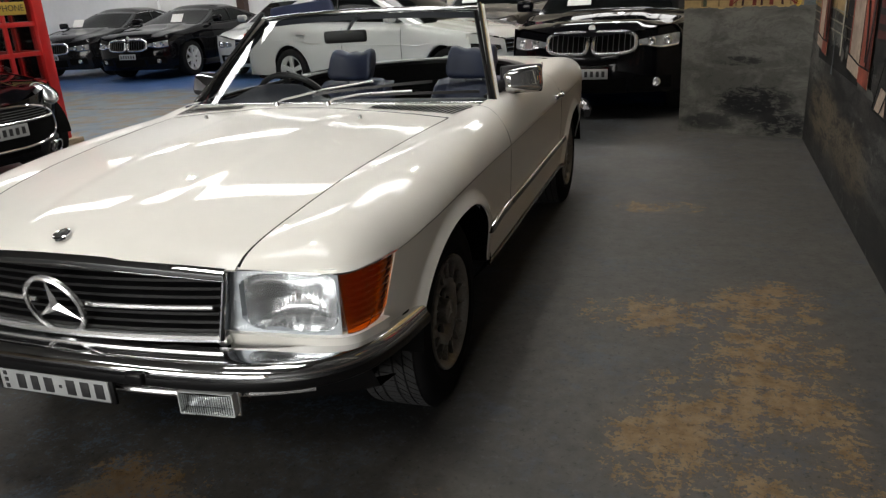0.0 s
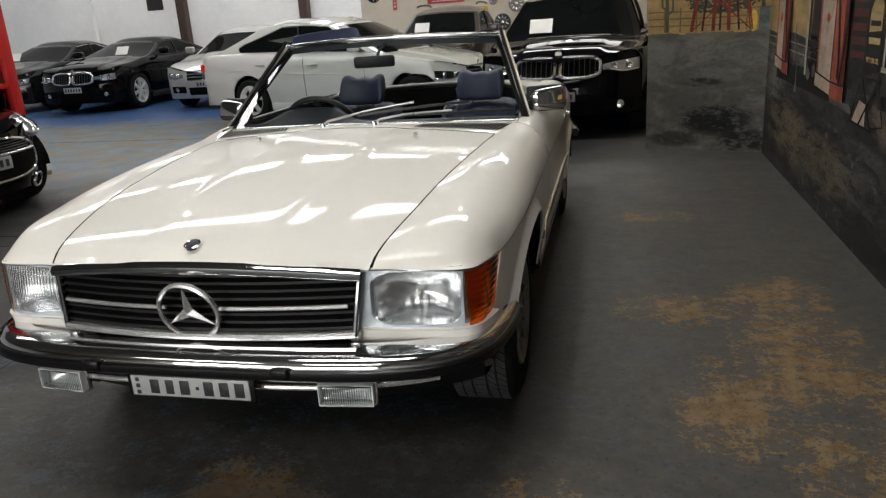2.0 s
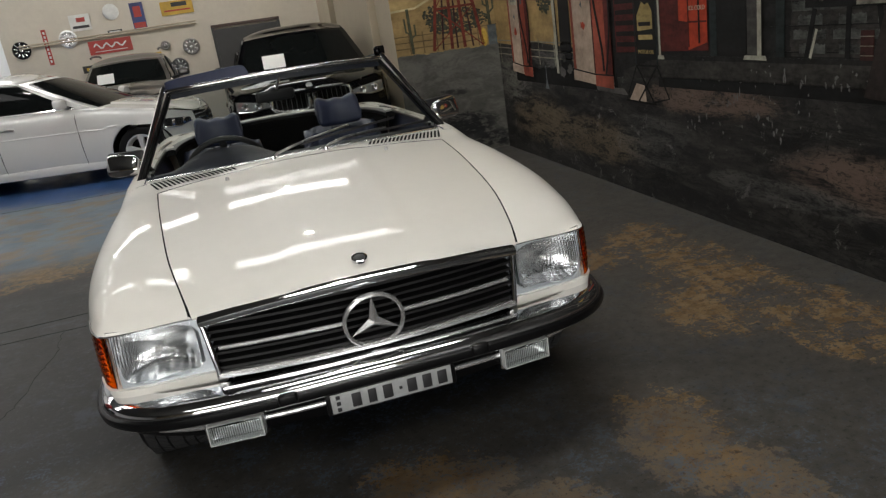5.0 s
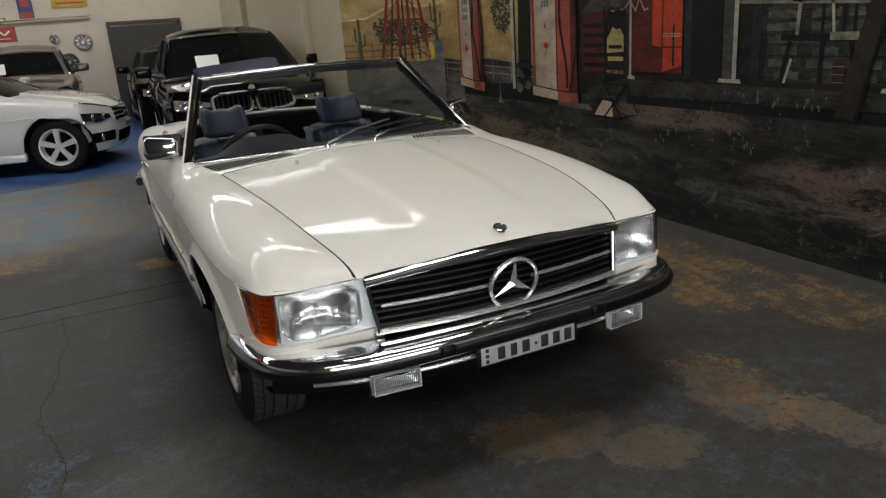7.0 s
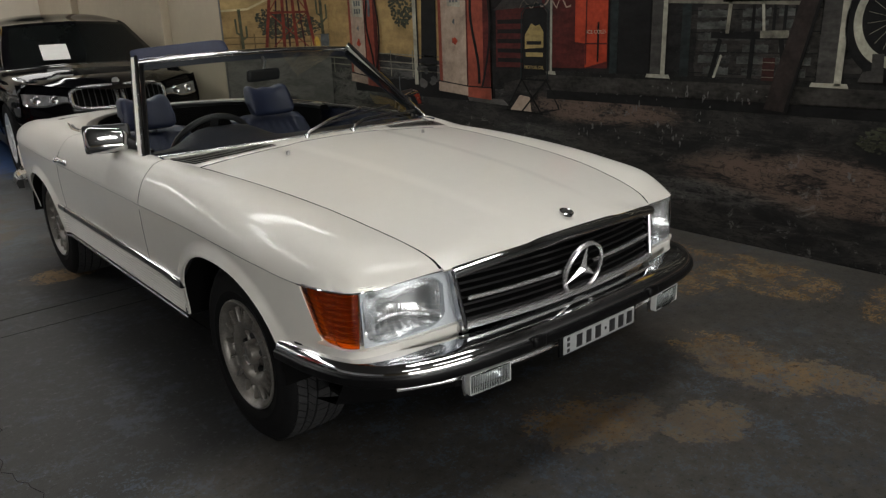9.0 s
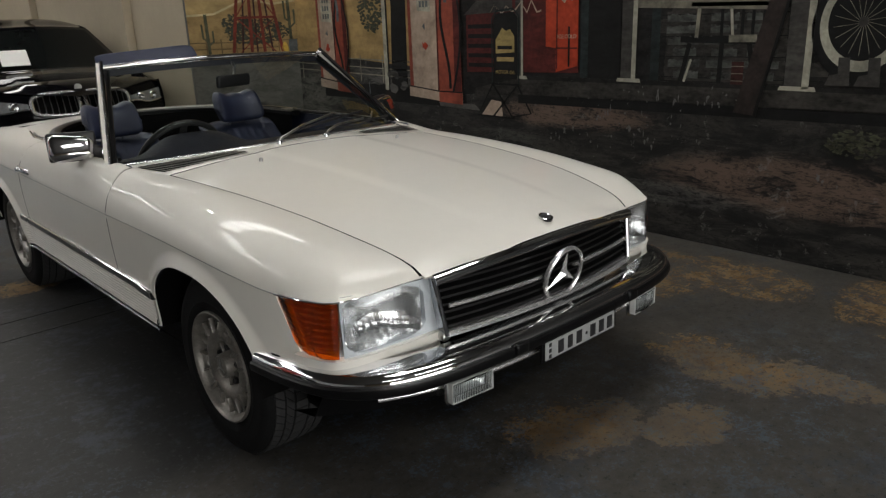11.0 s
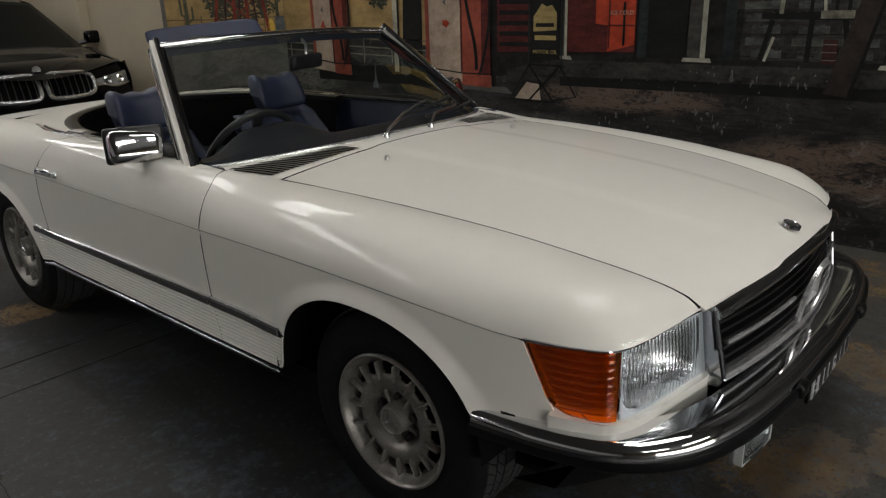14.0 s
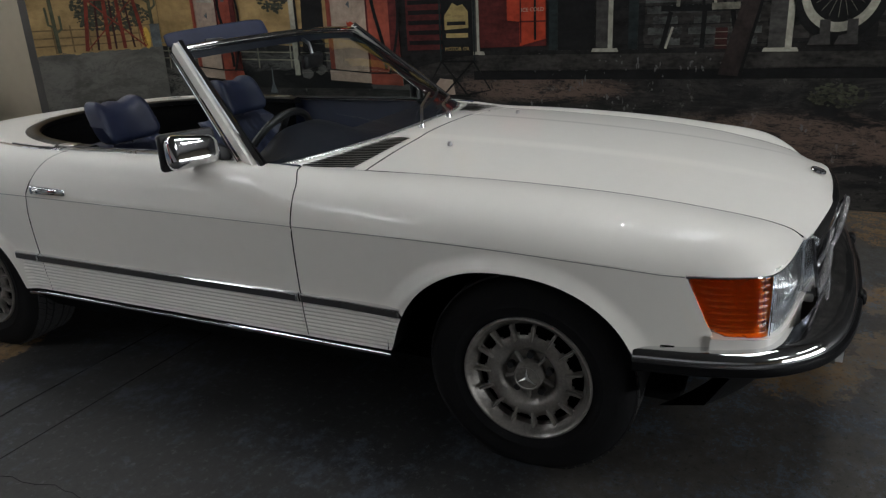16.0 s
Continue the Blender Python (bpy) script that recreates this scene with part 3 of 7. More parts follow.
for side, which in ((-1, "right"), (1, "left")):
    # front wing, shoulder and lower part
    flank_panel("front_wing", lambda w: front_start(w), lambda w: door_front(w) - 0.0025, side, 0, 1.0, 26, 110)
    flank_panel("front_wing_side", lambda w: mix(-0.402, -0.479, min(1.0, (w - 1) / 0.735)), lambda w: door_front(w) - 0.0025, side, 1.0, 2.0, 26, 110)
    flank_panel("door", lambda w: door_front(w) + 0.0025, lambda w: door_back(w) - 0.0025, side, 0, 2, 44, 40)
    flank_panel("rear_wing", lambda w: door_back(w) + 0.0025, lambda w: 3.44, side, 0, 2, 44, 90)


# bonnet, with its low raised centre
def hood(u, v):
    s = 2 * u - 1
    front = mix(-0.748, -0.672, abs(s) ** 2.4)
    y = mix(front, 0.598, v)
    zc, zs, xs = hood_z(y), shut_z(y), shut_x(y) - 0.001
    a = abs(s)
    dome = 1 - a ** 2.0
    ridge = 0.0042 * smooth01((0.43 - a) / 0.12) * smooth01((y + 0.70) / 0.25)
    z = zs + (zc - zs - 0.004) * dome + ridge
    return Vector((s * xs, y, z))


bonnet = part("bonnet", thicken(sheet(hood, 120, 60), 0.008, lambda p: Vector((0, 0, 1))), WHITE, roadster)


def flank_at(y, z, side, out=0.0):
    """A place on the flank below the crease at a height."""
    cz, foot = crease_z(y), flank_foot(y)
    w = 1 + (cz - z) / max(0.001, cz - foot)
    p = flank(min(2.0, max(1.0, w)), y, 0, side)
    return Vector((p.x + side * out, y, z))


def strip_at(y, z, side, out=0.0):
    """Like flank_at, but straight on past the flare of the front arch."""
    drop = crease_z(y) - z
    x = crease_x(max(y, 0.30)) - 0.0012 - 0.030 * (drop / 0.40) ** 2 + 0.010 * smooth01((0.62 - y) / 0.22)
    return Vector((side * (x + out), y, z))


def span(a, b, k):
    return [mix(a, b, i / k) for i in range(k + 1)]


# crease shadow drawn as a grey line, side strips, fluted lower panels and sills
for side in (-1, 1):
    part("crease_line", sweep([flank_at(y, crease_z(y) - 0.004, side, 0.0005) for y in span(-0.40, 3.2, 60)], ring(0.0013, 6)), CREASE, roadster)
    for a, b in ((0.392, 0.755), (0.765, 1.980), (1.990, 2.118)):
        path = [strip_at(y, 0.469, side, 0.004) for y in span(a, b, 14)]
        flat = [(-0.006, -0.016), (0.004, -0.016), (0.010, -0.012), (0.010, 0.012), (0.004, 0.016), (-0.006, 0.016)]
        strip = part("side_strip", sweep(path, [(h, v) for h, v in flat] if side > 0 else [(-h, v) for h, v in flat]), CHROME, roadster, "chrome side strip with a grey inlay")
        inl = [strip_at(y, 0.469, side, 0.0135) for y in span(a + 0.008, b - 0.004, 14)]
        part("inlay", sweep(inl, [(-0.002, -0.0105), (0.002, -0.009), (0.002, 0.009), (-0.002, 0.0105)]), GREY_TRIM, strip)
    for a, b in ((0.452, 0.757), (0.763, 1.982), (1.989, 2.10)):
        def flutes(u, v, a=a, b=b, side=side):
            z = mix(0.326, 0.452, v)
            y = mix(a, b, u)
            if a < 0.5:
                y = mix(0.450 - (z - 0.326) * 0.42, b, u)
            tri = abs(((v * 9) % 1.0) - 0.5) * 2
            return flank_at(y, z, side, 0.001 + 0.0036 * tri ** 0.8)
        part("fluted_panel", sheet(flutes, 24, 54), WHITE, roadster, "horizontally ribbed lower panel")
    part("sill_trim", sweep([flank_at(y, SILL, side, 0.004) + Vector((0, 0, -0.013)) for y in span(0.452, 2.10, 30)], ring(0.008, 10, 0.8, 1)), DARK_CHROME, roadster, "chrome sill strip")
    part("sill", sheet(lambda u, v: Vector((side * mix(0.832, 0.74, v), mix(0.455, 2.1, u), mix(0.312, 0.215, v))), 6, 4), DARK, roadster)

# dark strips backing the shut lines, put in to shade the gaps
for side in (-1, 1):
    for edge_ in (door_front, door_back):
        part("shut_line", sweep([flank(w_, edge_(w_), 0, side) - Vector((side * 0.0035, 0, 0.0035 if w_ < 0.8 else 0)) for w_ in span(0.06, 1.98, 48)], ring(0.0045, 6)), DARK, roadster)
    part("shut_line", sweep([Vector((side * (shut_x(y) + 0.0015), y, shut_z(y) - 0.0050)) for y in span(-0.66, 0.60, 50)], ring(0.0055, 6)), DARK, roadster)

# wheel housings and floor pan
for cy in (0.075, 2.475):
    for side in (-1, 1):
        part("wheel_housing", sheet(lambda u, v: Vector((side * mix(0.835, 0.45, v), cy + 0.385 * math.cos(math.pi * u) * (1 if cy < 1 else 0.95), 0.315 + (0.335 if cy < 1 else 0.29) * math.sin(math.pi * u))), 24, 4), DARK, roadster)
part("floor_pan", box(1.36, 3.5, 0.10, (0, 1.35, 0.27), 0.03), DARK, roadster)
part("engine_bay", box(0.86, 1.2, 0.26, (0, -0.05, 0.50), 0.03), DARK, roadster)


# ---- front end ----
HEAD_END = 0.46


def lamp_wall(k, z, side, out=0.0, lean=0.03):
    x, y = lamp_x(k), lamp_y(k)
    dx, dy = lamp_x(min(1, k + 0.01)) - lamp_x(max(0, k - 0.01)), lamp_y(min(1, k + 0.01)) - lamp_y(max(0, k - 0.01))
    d = math.hypot(dx, dy)
    nx, ny = dy / d, -dx / d
    back = lean * (z - 0.516) / 0.16
    return Vector((side * (x + nx * out), y + ny * out + back * (1 - k) * 0.35, z))


LENS_SOLID = glass("moulded_lamp_glass", (0.97, 0.985, 0.99), 0.04, 1.35)
GREY_LENS = mat("lamp_bezel", (0.47, 0.50, 0.53), 0.30, metal=0.3, vary=0.1, scale=12)
LAMP_WHITE = mat("lamp_housing", (0.55, 0.54, 0.52), 0.25, metal=0.85, vary=0.1, scale=20)
BULB = mat("bulb_cap", (0.5, 0.5, 0.48), 0.15, metal=0.8)
for side in (-1, 1):
    low = lambda k: 0.516 - 0.034 * k
    lamp = part("headlamp", sheet(lambda u, v: lamp_wall(mix(0.0, HEAD_END, u), mix(low(HEAD_END * u), 0.684, v), side, -0.10), 14, 8), DARK, roadster, "rectangular clear glass headlamp")

    def bowl(u, v, side=side):
        k, z = mix(0.0, HEAD_END, u), mix(low(HEAD_END * u), 0.686, v)
        a, b_ = abs(2 * (u - 0.55) / 0.86), abs(2 * (v - 0.50) / 0.86)
        d = (a ** 4 + b_ ** 4) ** 0.25
        deep = 0.070 * (1 - min(1.0, d) ** 2) ** 0.7 + 0.010 * (1 if d < 1 else 0) + 0.006
        return lamp_wall(k, z, side, -deep)
    part("bezel", sheet(bowl, 60, 44), GREY_LENS, lamp, "pale grey lamp surround", sharp=25)

    def mirror_bowl(u, v, side=side):
        k, z = mix(0.070, HEAD_END - 0.015, u), mix(low(0.25) + 0.012, 0.676, v)
        d = (abs(2 * u - 1) ** 4 + abs(2 * v - 1) ** 4) ** 0.25
        facet = 0.0022 * (math.sin(u * 2 * math.pi * 5) ** 2) if v < 0.4 else 0.0
        return lamp_wall(k, z, side, -0.070 * max(0.0, 1 - min(1.0, d) ** 2) ** 0.7 - 0.010 + facet)
    part("reflector", sheet(mirror_bowl, 50, 30), REFLECTOR, lamp)
    c = lamp_wall(0.25, 0.600, side, -0.045)
    bm = bmesh.new()
    bmesh.ops.create_uvsphere(bm, u_segments=12, v_segments=8, radius=0.013)
    bmesh.ops.translate(bm, vec=c, verts=bm.verts)
    part("bulb", bm, BULB, lamp)

    def lens(u, v, side=side):
        k, z = mix(0.004, HEAD_END - 0.003 + 0.025 * (1 - v), u), mix(low(HEAD_END * u), 0.685, v)
        inner = 1 if 0.14 < u < 0.96 and 0.08 < v < 0.95 else 0
        rib = math.sin(u * 2 * math.pi * 26) * (1 if v > 0.42 else 0.25) + (0.9 * math.sin(v * 2 * math.pi * 9) if 0.36 < u < 0.74 and 0.28 < v < 0.62 else 0)
        return lamp_wall(k, z, side, 0.004 + 0.007 * math.sin(math.pi * u) * math.sin(math.pi * v) + inner * 0.0010 * rib)
    glass_pane = part("lens", sheet(lens, 200, 40), LENS_SOLID, lamp)
    glass_pane.visible_shadow = False
    glass_pane.modifiers.new("thickness", "SOLIDIFY").thickness = 0.003

    def tail(v):
        return 1.0 - 0.150 * (1 - v) - 0.07 * max(0.0, 1 - v / 0.20) ** 2 - 0.035 * max(0.0, (v - 0.90) / 0.10) ** 2

    def amber(u, v, side=side):
        k0 = HEAD_END + 0.006 + 0.025 * (1 - v)
        k = mix(k0, tail(v) - 0.006, u)
        z = mix(0.508, mix(0.670, 0.665, u), v)
        split = 0.003 * smooth01((u - 0.44 - 0.10 * math.cos(math.pi * v)) / 0.04)
        return lamp_wall(k, z, side, 0.010 * math.sin(math.pi * min(1, max(0.02, u) * 1.02)) ** 0.6 * math.sin(math.pi * mix(0.08, 0.94, v)) ** 0.4 - split + 0.0024 * abs(math.sin(v * math.pi * 9)) * smooth01(8 * u * (1 - u)))
    ind = part("indicator", sheet(amber, 40, 104), AMBER, roadster, "wrap-around amber indicator lens")
    ind.visible_shadow = False
    ind.modifiers.new("thickness", "SOLIDIFY").thickness = 0.003
    part("backing", sheet(lambda u, v: lamp_wall(mix(HEAD_END, tail(v), u), mix(0.498, 0.670, v), side, -0.022 - 0.010 * math.sin(math.pi * u) * math.sin(math.pi * v)), 30, 20), LAMP_WHITE, ind)
    edge = [lamp_wall(mix(0.08, 1.0, i / 24), lip_z(mix(0.08, 1.0, i / 24)) - 0.003, side, 0.003) for i in range(25)]
    part("indicator_trim", sweep(edge, ring(0.0028, 6)), CHROME, roadster)
    # white apron strip under the lamps
    part("lamp_apron", sheet(lambda u, v: lamp_wall(mix(0.0, 0.853 + 0.01 * v, u), mix(low(min(HEAD_END, mix(0.0, 0.853, u))) + 0.005, 0.42, v), side, 0.010 * (1 - v) ** 3 + 0.002), 26, 8), WHITE, roadster)

SLAT = mat("dark_slat", (0.008, 0.008, 0.0085), 0.35, vary=0.2, scale=9)
for side in (-1, 1):
    part("lamp_ledge", sheet(lambda u, v: lamp_wall(mix(0.0, 0.85, u), 0.516 - 0.034 * min(HEAD_END, 0.85 * u) + 0.0055, side, mix(0.0125, -0.030, v)), 24, 2), WHITE, roadster)
# grille: chrome shell, dark slats, centre bar and emblem


def grille_front(x, z):
    return -0.742 + 0.052 * (abs(x) / 0.48) ** 2 + 0.030 * (z - 0.61) / 0.18


def grille_half(z):
    return mix(0.452, 0.474, (z - 0.52) / 0.185)


top_edge = [Vector((x, mix(-0.752, -0.694, abs(x / 0.478) ** 2.2), 0.680 + 0.036 * (1 - (x / 0.48) ** 2))) for x in span(-0.476, 0.476, 36)]
grille = part("grille", box(0.90, 0.02, 0.165, (0, -0.655, 0.596)), DARK, roadster, "chrome-framed grille with dark slats")
part("top_bar", sweep(top_edge, [(-0.014, -0.012), (0.006, -0.013), (0.010, -0.006), (0.009, 0.005), (0.002, 0.013), (-0.010, 0.017), (-0.016, 0.010)]), CHROME, grille)
low = [Vector((x, grille_front(x, 0.52), 0.520)) for x in span(-0.452, 0.452, 24)]
part("bottom_bar", sweep(low, [(-0.02, -0.008), (0.008, -0.008), (0.010, 0.0), (0.006, 0.008), (-0.02, 0.008)]), BRIGHT, grille)
for side in (-1, 1):
    post = [Vector((side * grille_half(z), grille_front(0.45, z), z)) for z in span(0.515, 0.688, 8)]
    part("side_bar", sweep(post, ring(0.0080, 10), up=Vector((0, -1, 0))), DARK_CHROME, grille)
    part("shell_side", sheet(lambda u, v: Vector((side * mix(grille_half(mix(0.515, 0.684, v)) + 0.008, grille_half(mix(0.515, 0.684, v)) - 0.006, u), mix(grille_front(0.45, mix(0.515, 0.684, v)), -0.650, u), mix(0.515, 0.684, v))), 4, 8), DARK_CHROME, grille)
    part("corner_stop", box(0.03, 0.03, 0.03, (side * 0.448, -0.692, 0.508), 0.008), SATIN, grille)
for i in range(8):
    z = 0.537 + i * 0.0212
    h = grille_half(z) - 0.008
    row = [Vector((x, grille_front(x, z) + 0.016, z)) for x in span(-h, h, 20)]
    part("slat", sweep(row, [(-0.030, 0.008), (0.003, -0.006), (0.008, -0.005), (0.008, 0.003), (-0.028, 0.012)]), SLAT, grille)
for side in (-1, 1):
    bar = [Vector((side * x, grille_front(x, 0.600) - 0.006, 0.600)) for x in span(0.082, 0.438, 12)]
    part("centre_bar", sweep(bar, ring(0.0065, 8)), BRIGHT, grille)
EMBLEM_AT = pose(0, -0.770, 0.597, 12, 0, 0)
em = lathe([(-0.006, 0.078), (-0.010, 0.082), (-0.006, 0.088), (0.004, 0.089), (0.006, 0.082), (0.0, 0.077)], 48, "y")
bmesh.ops.scale(em, vec=(1.04, 1, 1.04), verts=em.verts)
bmesh.ops.transform(em, matrix=EMBLEM_AT, verts=em.verts)
part("emblem_ring", em, BRIGHT, grille)
for k in range(3):
    a = math.radians(90 + 120 * k)
    own = bmesh.new()
    tip = own.verts.new((0.083 * math.cos(a), 0, 0.083 * math.sin(a)))
    sides = [own.verts.new((0.017 * math.cos(a + s_), 0.0, 0.017 * math.sin(a + s_))) for s_ in (1.05, -1.05)]
    crest, back = own.verts.new((0, -0.012, 0)), own.verts.new((0, 0.006, 0))
    for f_ in ((tip, sides[0], crest), (tip, crest, sides[1]), (tip, back, sides[0]), (tip, sides[1], back)):
        own.faces.new(f_)
    bmesh.ops.transform(own, matrix=EMBLEM_AT, verts=own.verts)
    part("emblem_ray", own, BRIGHT, grille, smooth=False)
badge = lathe([(-0.002, 0.017), (0.003, 0.0175), (0.0045, 0.020), (0.003, 0.0235), (-0.004, 0.0245)], 28, "z")
core = lathe([(0.0035, 0.0), (0.003, 0.012), (0.0015, 0.018)], 28, "z")
for bm_ in (badge, core):
    bmesh.ops.transform(bm_, matrix=Matrix.Translation((0, -0.698, 0.7675)) @ pose(0, 0, 0, 19, 0, 0), verts=bm_.verts)
bonnet_badge = part("bonnet_badge", badge, CHROME, roadster, "small round bonnet badge with a dark centre")
part("core", core, GREY_TRIM, bonnet_badge)

# bumper
bx = knots((0, 0.0), (0.3, 0.36), (0.5, 0.585), (0.64, 0.701), (0.76, 0.776), (0.88, 0.811), (1, 0.824))
by = knots((0, -0.822), (0.3, -0.806), (0.5, -0.764), (0.64, -0.702), (0.76, -0.604), (0.88, -0.46), (1, -0.285))


def bumper_path(z, inset=0.0, end=1.0, flip=1, k=72):
    out = []
    for i in range(k + 1):
        s_ = mix(-end, end, i / k)
        out.append(Vector((math.copysign(bx(abs(s_)), s_) * (1 - inset), by(abs(s_)) + inset * 0.8, z - 0.034 * abs(s_) ** 1.7)))
    return out


bumper = part("front_bumper", sweep(bumper_path(0.460), [(-0.030, -0.028), (0.006, -0.026), (0.016, -0.020), (0.021, -0.010), (0.021, 0.012), (0.018, 0.022), (0.010, 0.032), (-0.004, 0.038), (-0.022, 0.041), (-0.078, 0.043), (-0.078, 0.036), (-0.03, 0.033)]), CHROME, roadster, "chrome bumper with a black rubber strip")
part("rubber_strip", sweep(bumper_path(0.458), [(0.004, -0.025), (0.020, -0.023), (0.029, -0.016), (0.032, -0.004), (0.030, 0.007), (0.024, 0.012), (0.010, 0.014)]), RUBBER, bumper)
for side in (-1, 1):
    part("bumper_pad", box(0.055, 0.022, 0.036, (side * 0.283, -0.842, 0.459), 0.010, 3), RUBBER, bumper)
valance = part("valance", sheet(lambda u, v: Vector((mix(-0.76, 0.76, u), -0.765 + 0.20 * abs(2 * u - 1) ** 3 + 0.10 * v, mix(0.446, 0.285, v))), 30, 6), RUBBER, roadster, "black lower front panel")
part("valance_edge", sheet(lambda u, v: Vector((mix(-0.76, 0.76, u), -0.665 + 0.20 * abs(2 * u - 1) ** 3 + 0.12 * v, mix(0.285, 0.26, v))), 24, 3), DARK, valance)
part("valance_trim", sweep([Vector((x, -0.798 + 0.22 * abs(x / 0.74) ** 3, 0.396 - 0.035 * abs(x / 0.72) ** 2)) for x in span(-0.66, 0.66, 40)], ring(0.008, 8)), BRIGHT, roadster)
FOG_PANE = thin_glass("fog_lamp_pane", (0.92, 0.94, 0.94))
FOG_SIDE = mat("frosted_lamp_side", (0.62, 0.63, 0.62), 0.25, vary=0.15, scale=25, coat=0.6)
FOG_GLASS = mat("ribbed_fog_glass", (0.74, 0.76, 0.77), 0.26, metal=0.6, vary=0.25, scale=30, coat=0.8)
for side in (-1, 1):
    FOG = pose(side * 0.437, -0.754, 0.381, 0, 0, side * 5)

    def fogged(bm, FOG=FOG):
        bmesh.ops.transform(bm, matrix=FOG, verts=bm.verts)
        return bm
    fog = part("fog_lamp", fogged(box(0.158, 0.024, 0.066, (0, 0.028, 0), 0.008, 3)), BLACK_PLASTIC, roadster, "rectangular clear fog lamp in a chrome rim")
    rim_ = box(0.164, 0.014, 0.008, (0, -0.022, 0.033), 0.003)
    box(0.164, 0.014, 0.008, (0, -0.022, -0.033), 0.003, bm=rim_)
    for q in (-1, 1):
        box(0.009, 0.014, 0.072, (q * 0.079, -0.022, 0), 0.003, bm=rim_)
    part("rim", fogged(rim_), CHROME, fog)
    skirt = box(0.150, 0.032, 0.003, (0, -0.031, 0.030), 0.001)
    box(0.150, 0.032, 0.003, (0, -0.031, -0.030), 0.001, bm=skirt)
    for q in (-1, 1):
        box(0.003, 0.032, 0.060, (q * 0.0745, -0.031, 0), 0.001, bm=skirt)
    part("glass_side", fogged(skirt), FOG_SIDE, fog, "frosted glass side of the lamp")
    part("reflector", fogged(sheet(lambda u, v: Vector((mix(-0.074, 0.074, u), -0.012 + 0.026 * (1 - (2 * u - 1) ** 2) * (1 - (2 * v - 1) ** 2), mix(-0.030, 0.030, v))), 20, 10)), FOG_GLASS, fog)
    pane_ = part("glass", fogged(sheet(lambda u, v: Vector((mix(-0.075, 0.075, u), -0.046 - 0.004 * math.sin(math.pi * u) - 0.0010 * math.sin(u * math.pi * 2 * 24) * (1 if v > 0.3 else 0.3), mix(-0.031, 0.031, v))), 190, 8)), FOG_PANE, fog)
    pane_.visible_shadow = False
    pane_.modifiers.new("thickness", "SOLIDIFY").thickness = 0.002
plate = part("number_plate", box(0.358, 0.006, 0.060, (0.008, -0.838, 0.403), 0.003), PLATE, roadster, "white number plate with unreadable dark bars")
part("plate_holder", box(0.385, 0.010, 0.078, (0.008, -0.832, 0.406), 0.004), RUBBER, plate)
part("plate_clamp", box(0.20, 0.016, 0.012, (0.0, -0.834, 0.442), 0.004), SATIN, plate)
for k, (w_, h_) in enumerate(((0.027, 0.042), (0.024, 0.042), (0.028, 0.042), (0.009, 0.009), (0.028, 0.042), (0.027, 0.042), (0.028, 0.042))):
    x_ = (-0.110, -0.064, -0.018, 0.020, 0.054, 0.100, 0.146)[k]
    part("bar", box(w_, 0.003, h_, (x_ + 0.012, -0.8415, 0.403), 0.001), PLATE_INK, plate)
for k in range(3):
    part("bar", box(0.012, 0.003, 0.012, (-0.150, -0.8415, 0.422 - 0.019 * k), 0.001), PLATE_INK, plate)


# ---- cowl, screen and wipers ----
def screen_base(s_):
    a = abs(s_)
    return Vector((s_ * 0.735, mix(0.705, 0.915, a ** 2.4), mix(0.885, 0.850, a ** 2.0)))


def screen_top(s_):
    a = abs(s_)
    return Vector((s_ * 0.560, mix(1.262, 1.348, a ** 2.2), mix(1.236, 1.216, a ** 2)))


def cowl(u, v):
    s_ = 2 * u - 1
    f_ = Vector((s_ * 0.650, 0.602, hood(u, 1.0).z + 0.001))
    b_ = screen_base(s_)
    p = f_.lerp(b_, v)
    p.z += 0.004 * math.sin(math.pi * v)
    return p


part("cowl", sheet(cowl, 60, 8), WHITE, roadster)
for side in (-1, 1):
    part("cowl_corner", sheet(lambda u, v: (Vector((side * edge_x(mix(0.60, 0.93, u)), mix(0.60, 0.93, u), edge_z(mix(0.60, 0.93, u)) - 0.002))).lerp(Vector((side * mix(0.645, 0.73, u), mix(0.60, 0.915, u), mix(0.842, 0.849, u))), v), 10, 3), WHITE, roadster)
    for i in range(19):
        s0 = 0.46 + i * 0.0285
        bm = bmesh.new()
        rows = []
        for q in range(5):
            v_ = mix(0.14, 0.76, q / 4)
            rows.append([bm.verts.new(cowl((side * (s0 + d_) + 1) / 2, v_) + Vector((0, 0, 0.0030))) for d_ in (-0.0080, 0.0080)])
        for a_, b_ in zip(rows, rows[1:]):
            bm.faces.new((a_[0], a_[1], b_[1], b_[0]))
        part("vent_slot", bm, DARK, roadster)

windscreen = part("windscreen", sheet(lambda u, v: screen_base(2 * u - 1).lerp(screen_top(2 * u - 1), v) + Vector((0, -0.012 * math.sin(math.pi * v), 0.006 * math.sin(math.pi * v))), 36, 12), GLASS, roadster, "clear raked windscreen in a chrome frame")
windscreen.visible_shadow = False
part("header_rail", sweep([screen_top(s_) + Vector((0, 0.010, 0.006)) for s_ in span(-1.02, 1.02, 40)], ring(0.0135, 12, 1.0, 0.85)), CHROME, roadster, "chrome windscreen header rail")
part("header_cap", sweep([screen_top(s_) + Vector((0, 0.028, 0.004)) for s_ in span(-1.0, 1.0, 24)], [(-0.016, -0.008), (0.010, -0.008), (0.010, 0.008), (-0.016, 0.008)]), SATIN, roadster)
part("header_inner", sweep([screen_top(s_) + Vector((0, 0.020, -0.020)) for s_ in span(-0.98, 0.98, 24)], [(-0.016, -0.014), (0.012, -0.014), (0.012, 0.012), (-0.016, 0.012)]), NAVY_DARK, roadster)
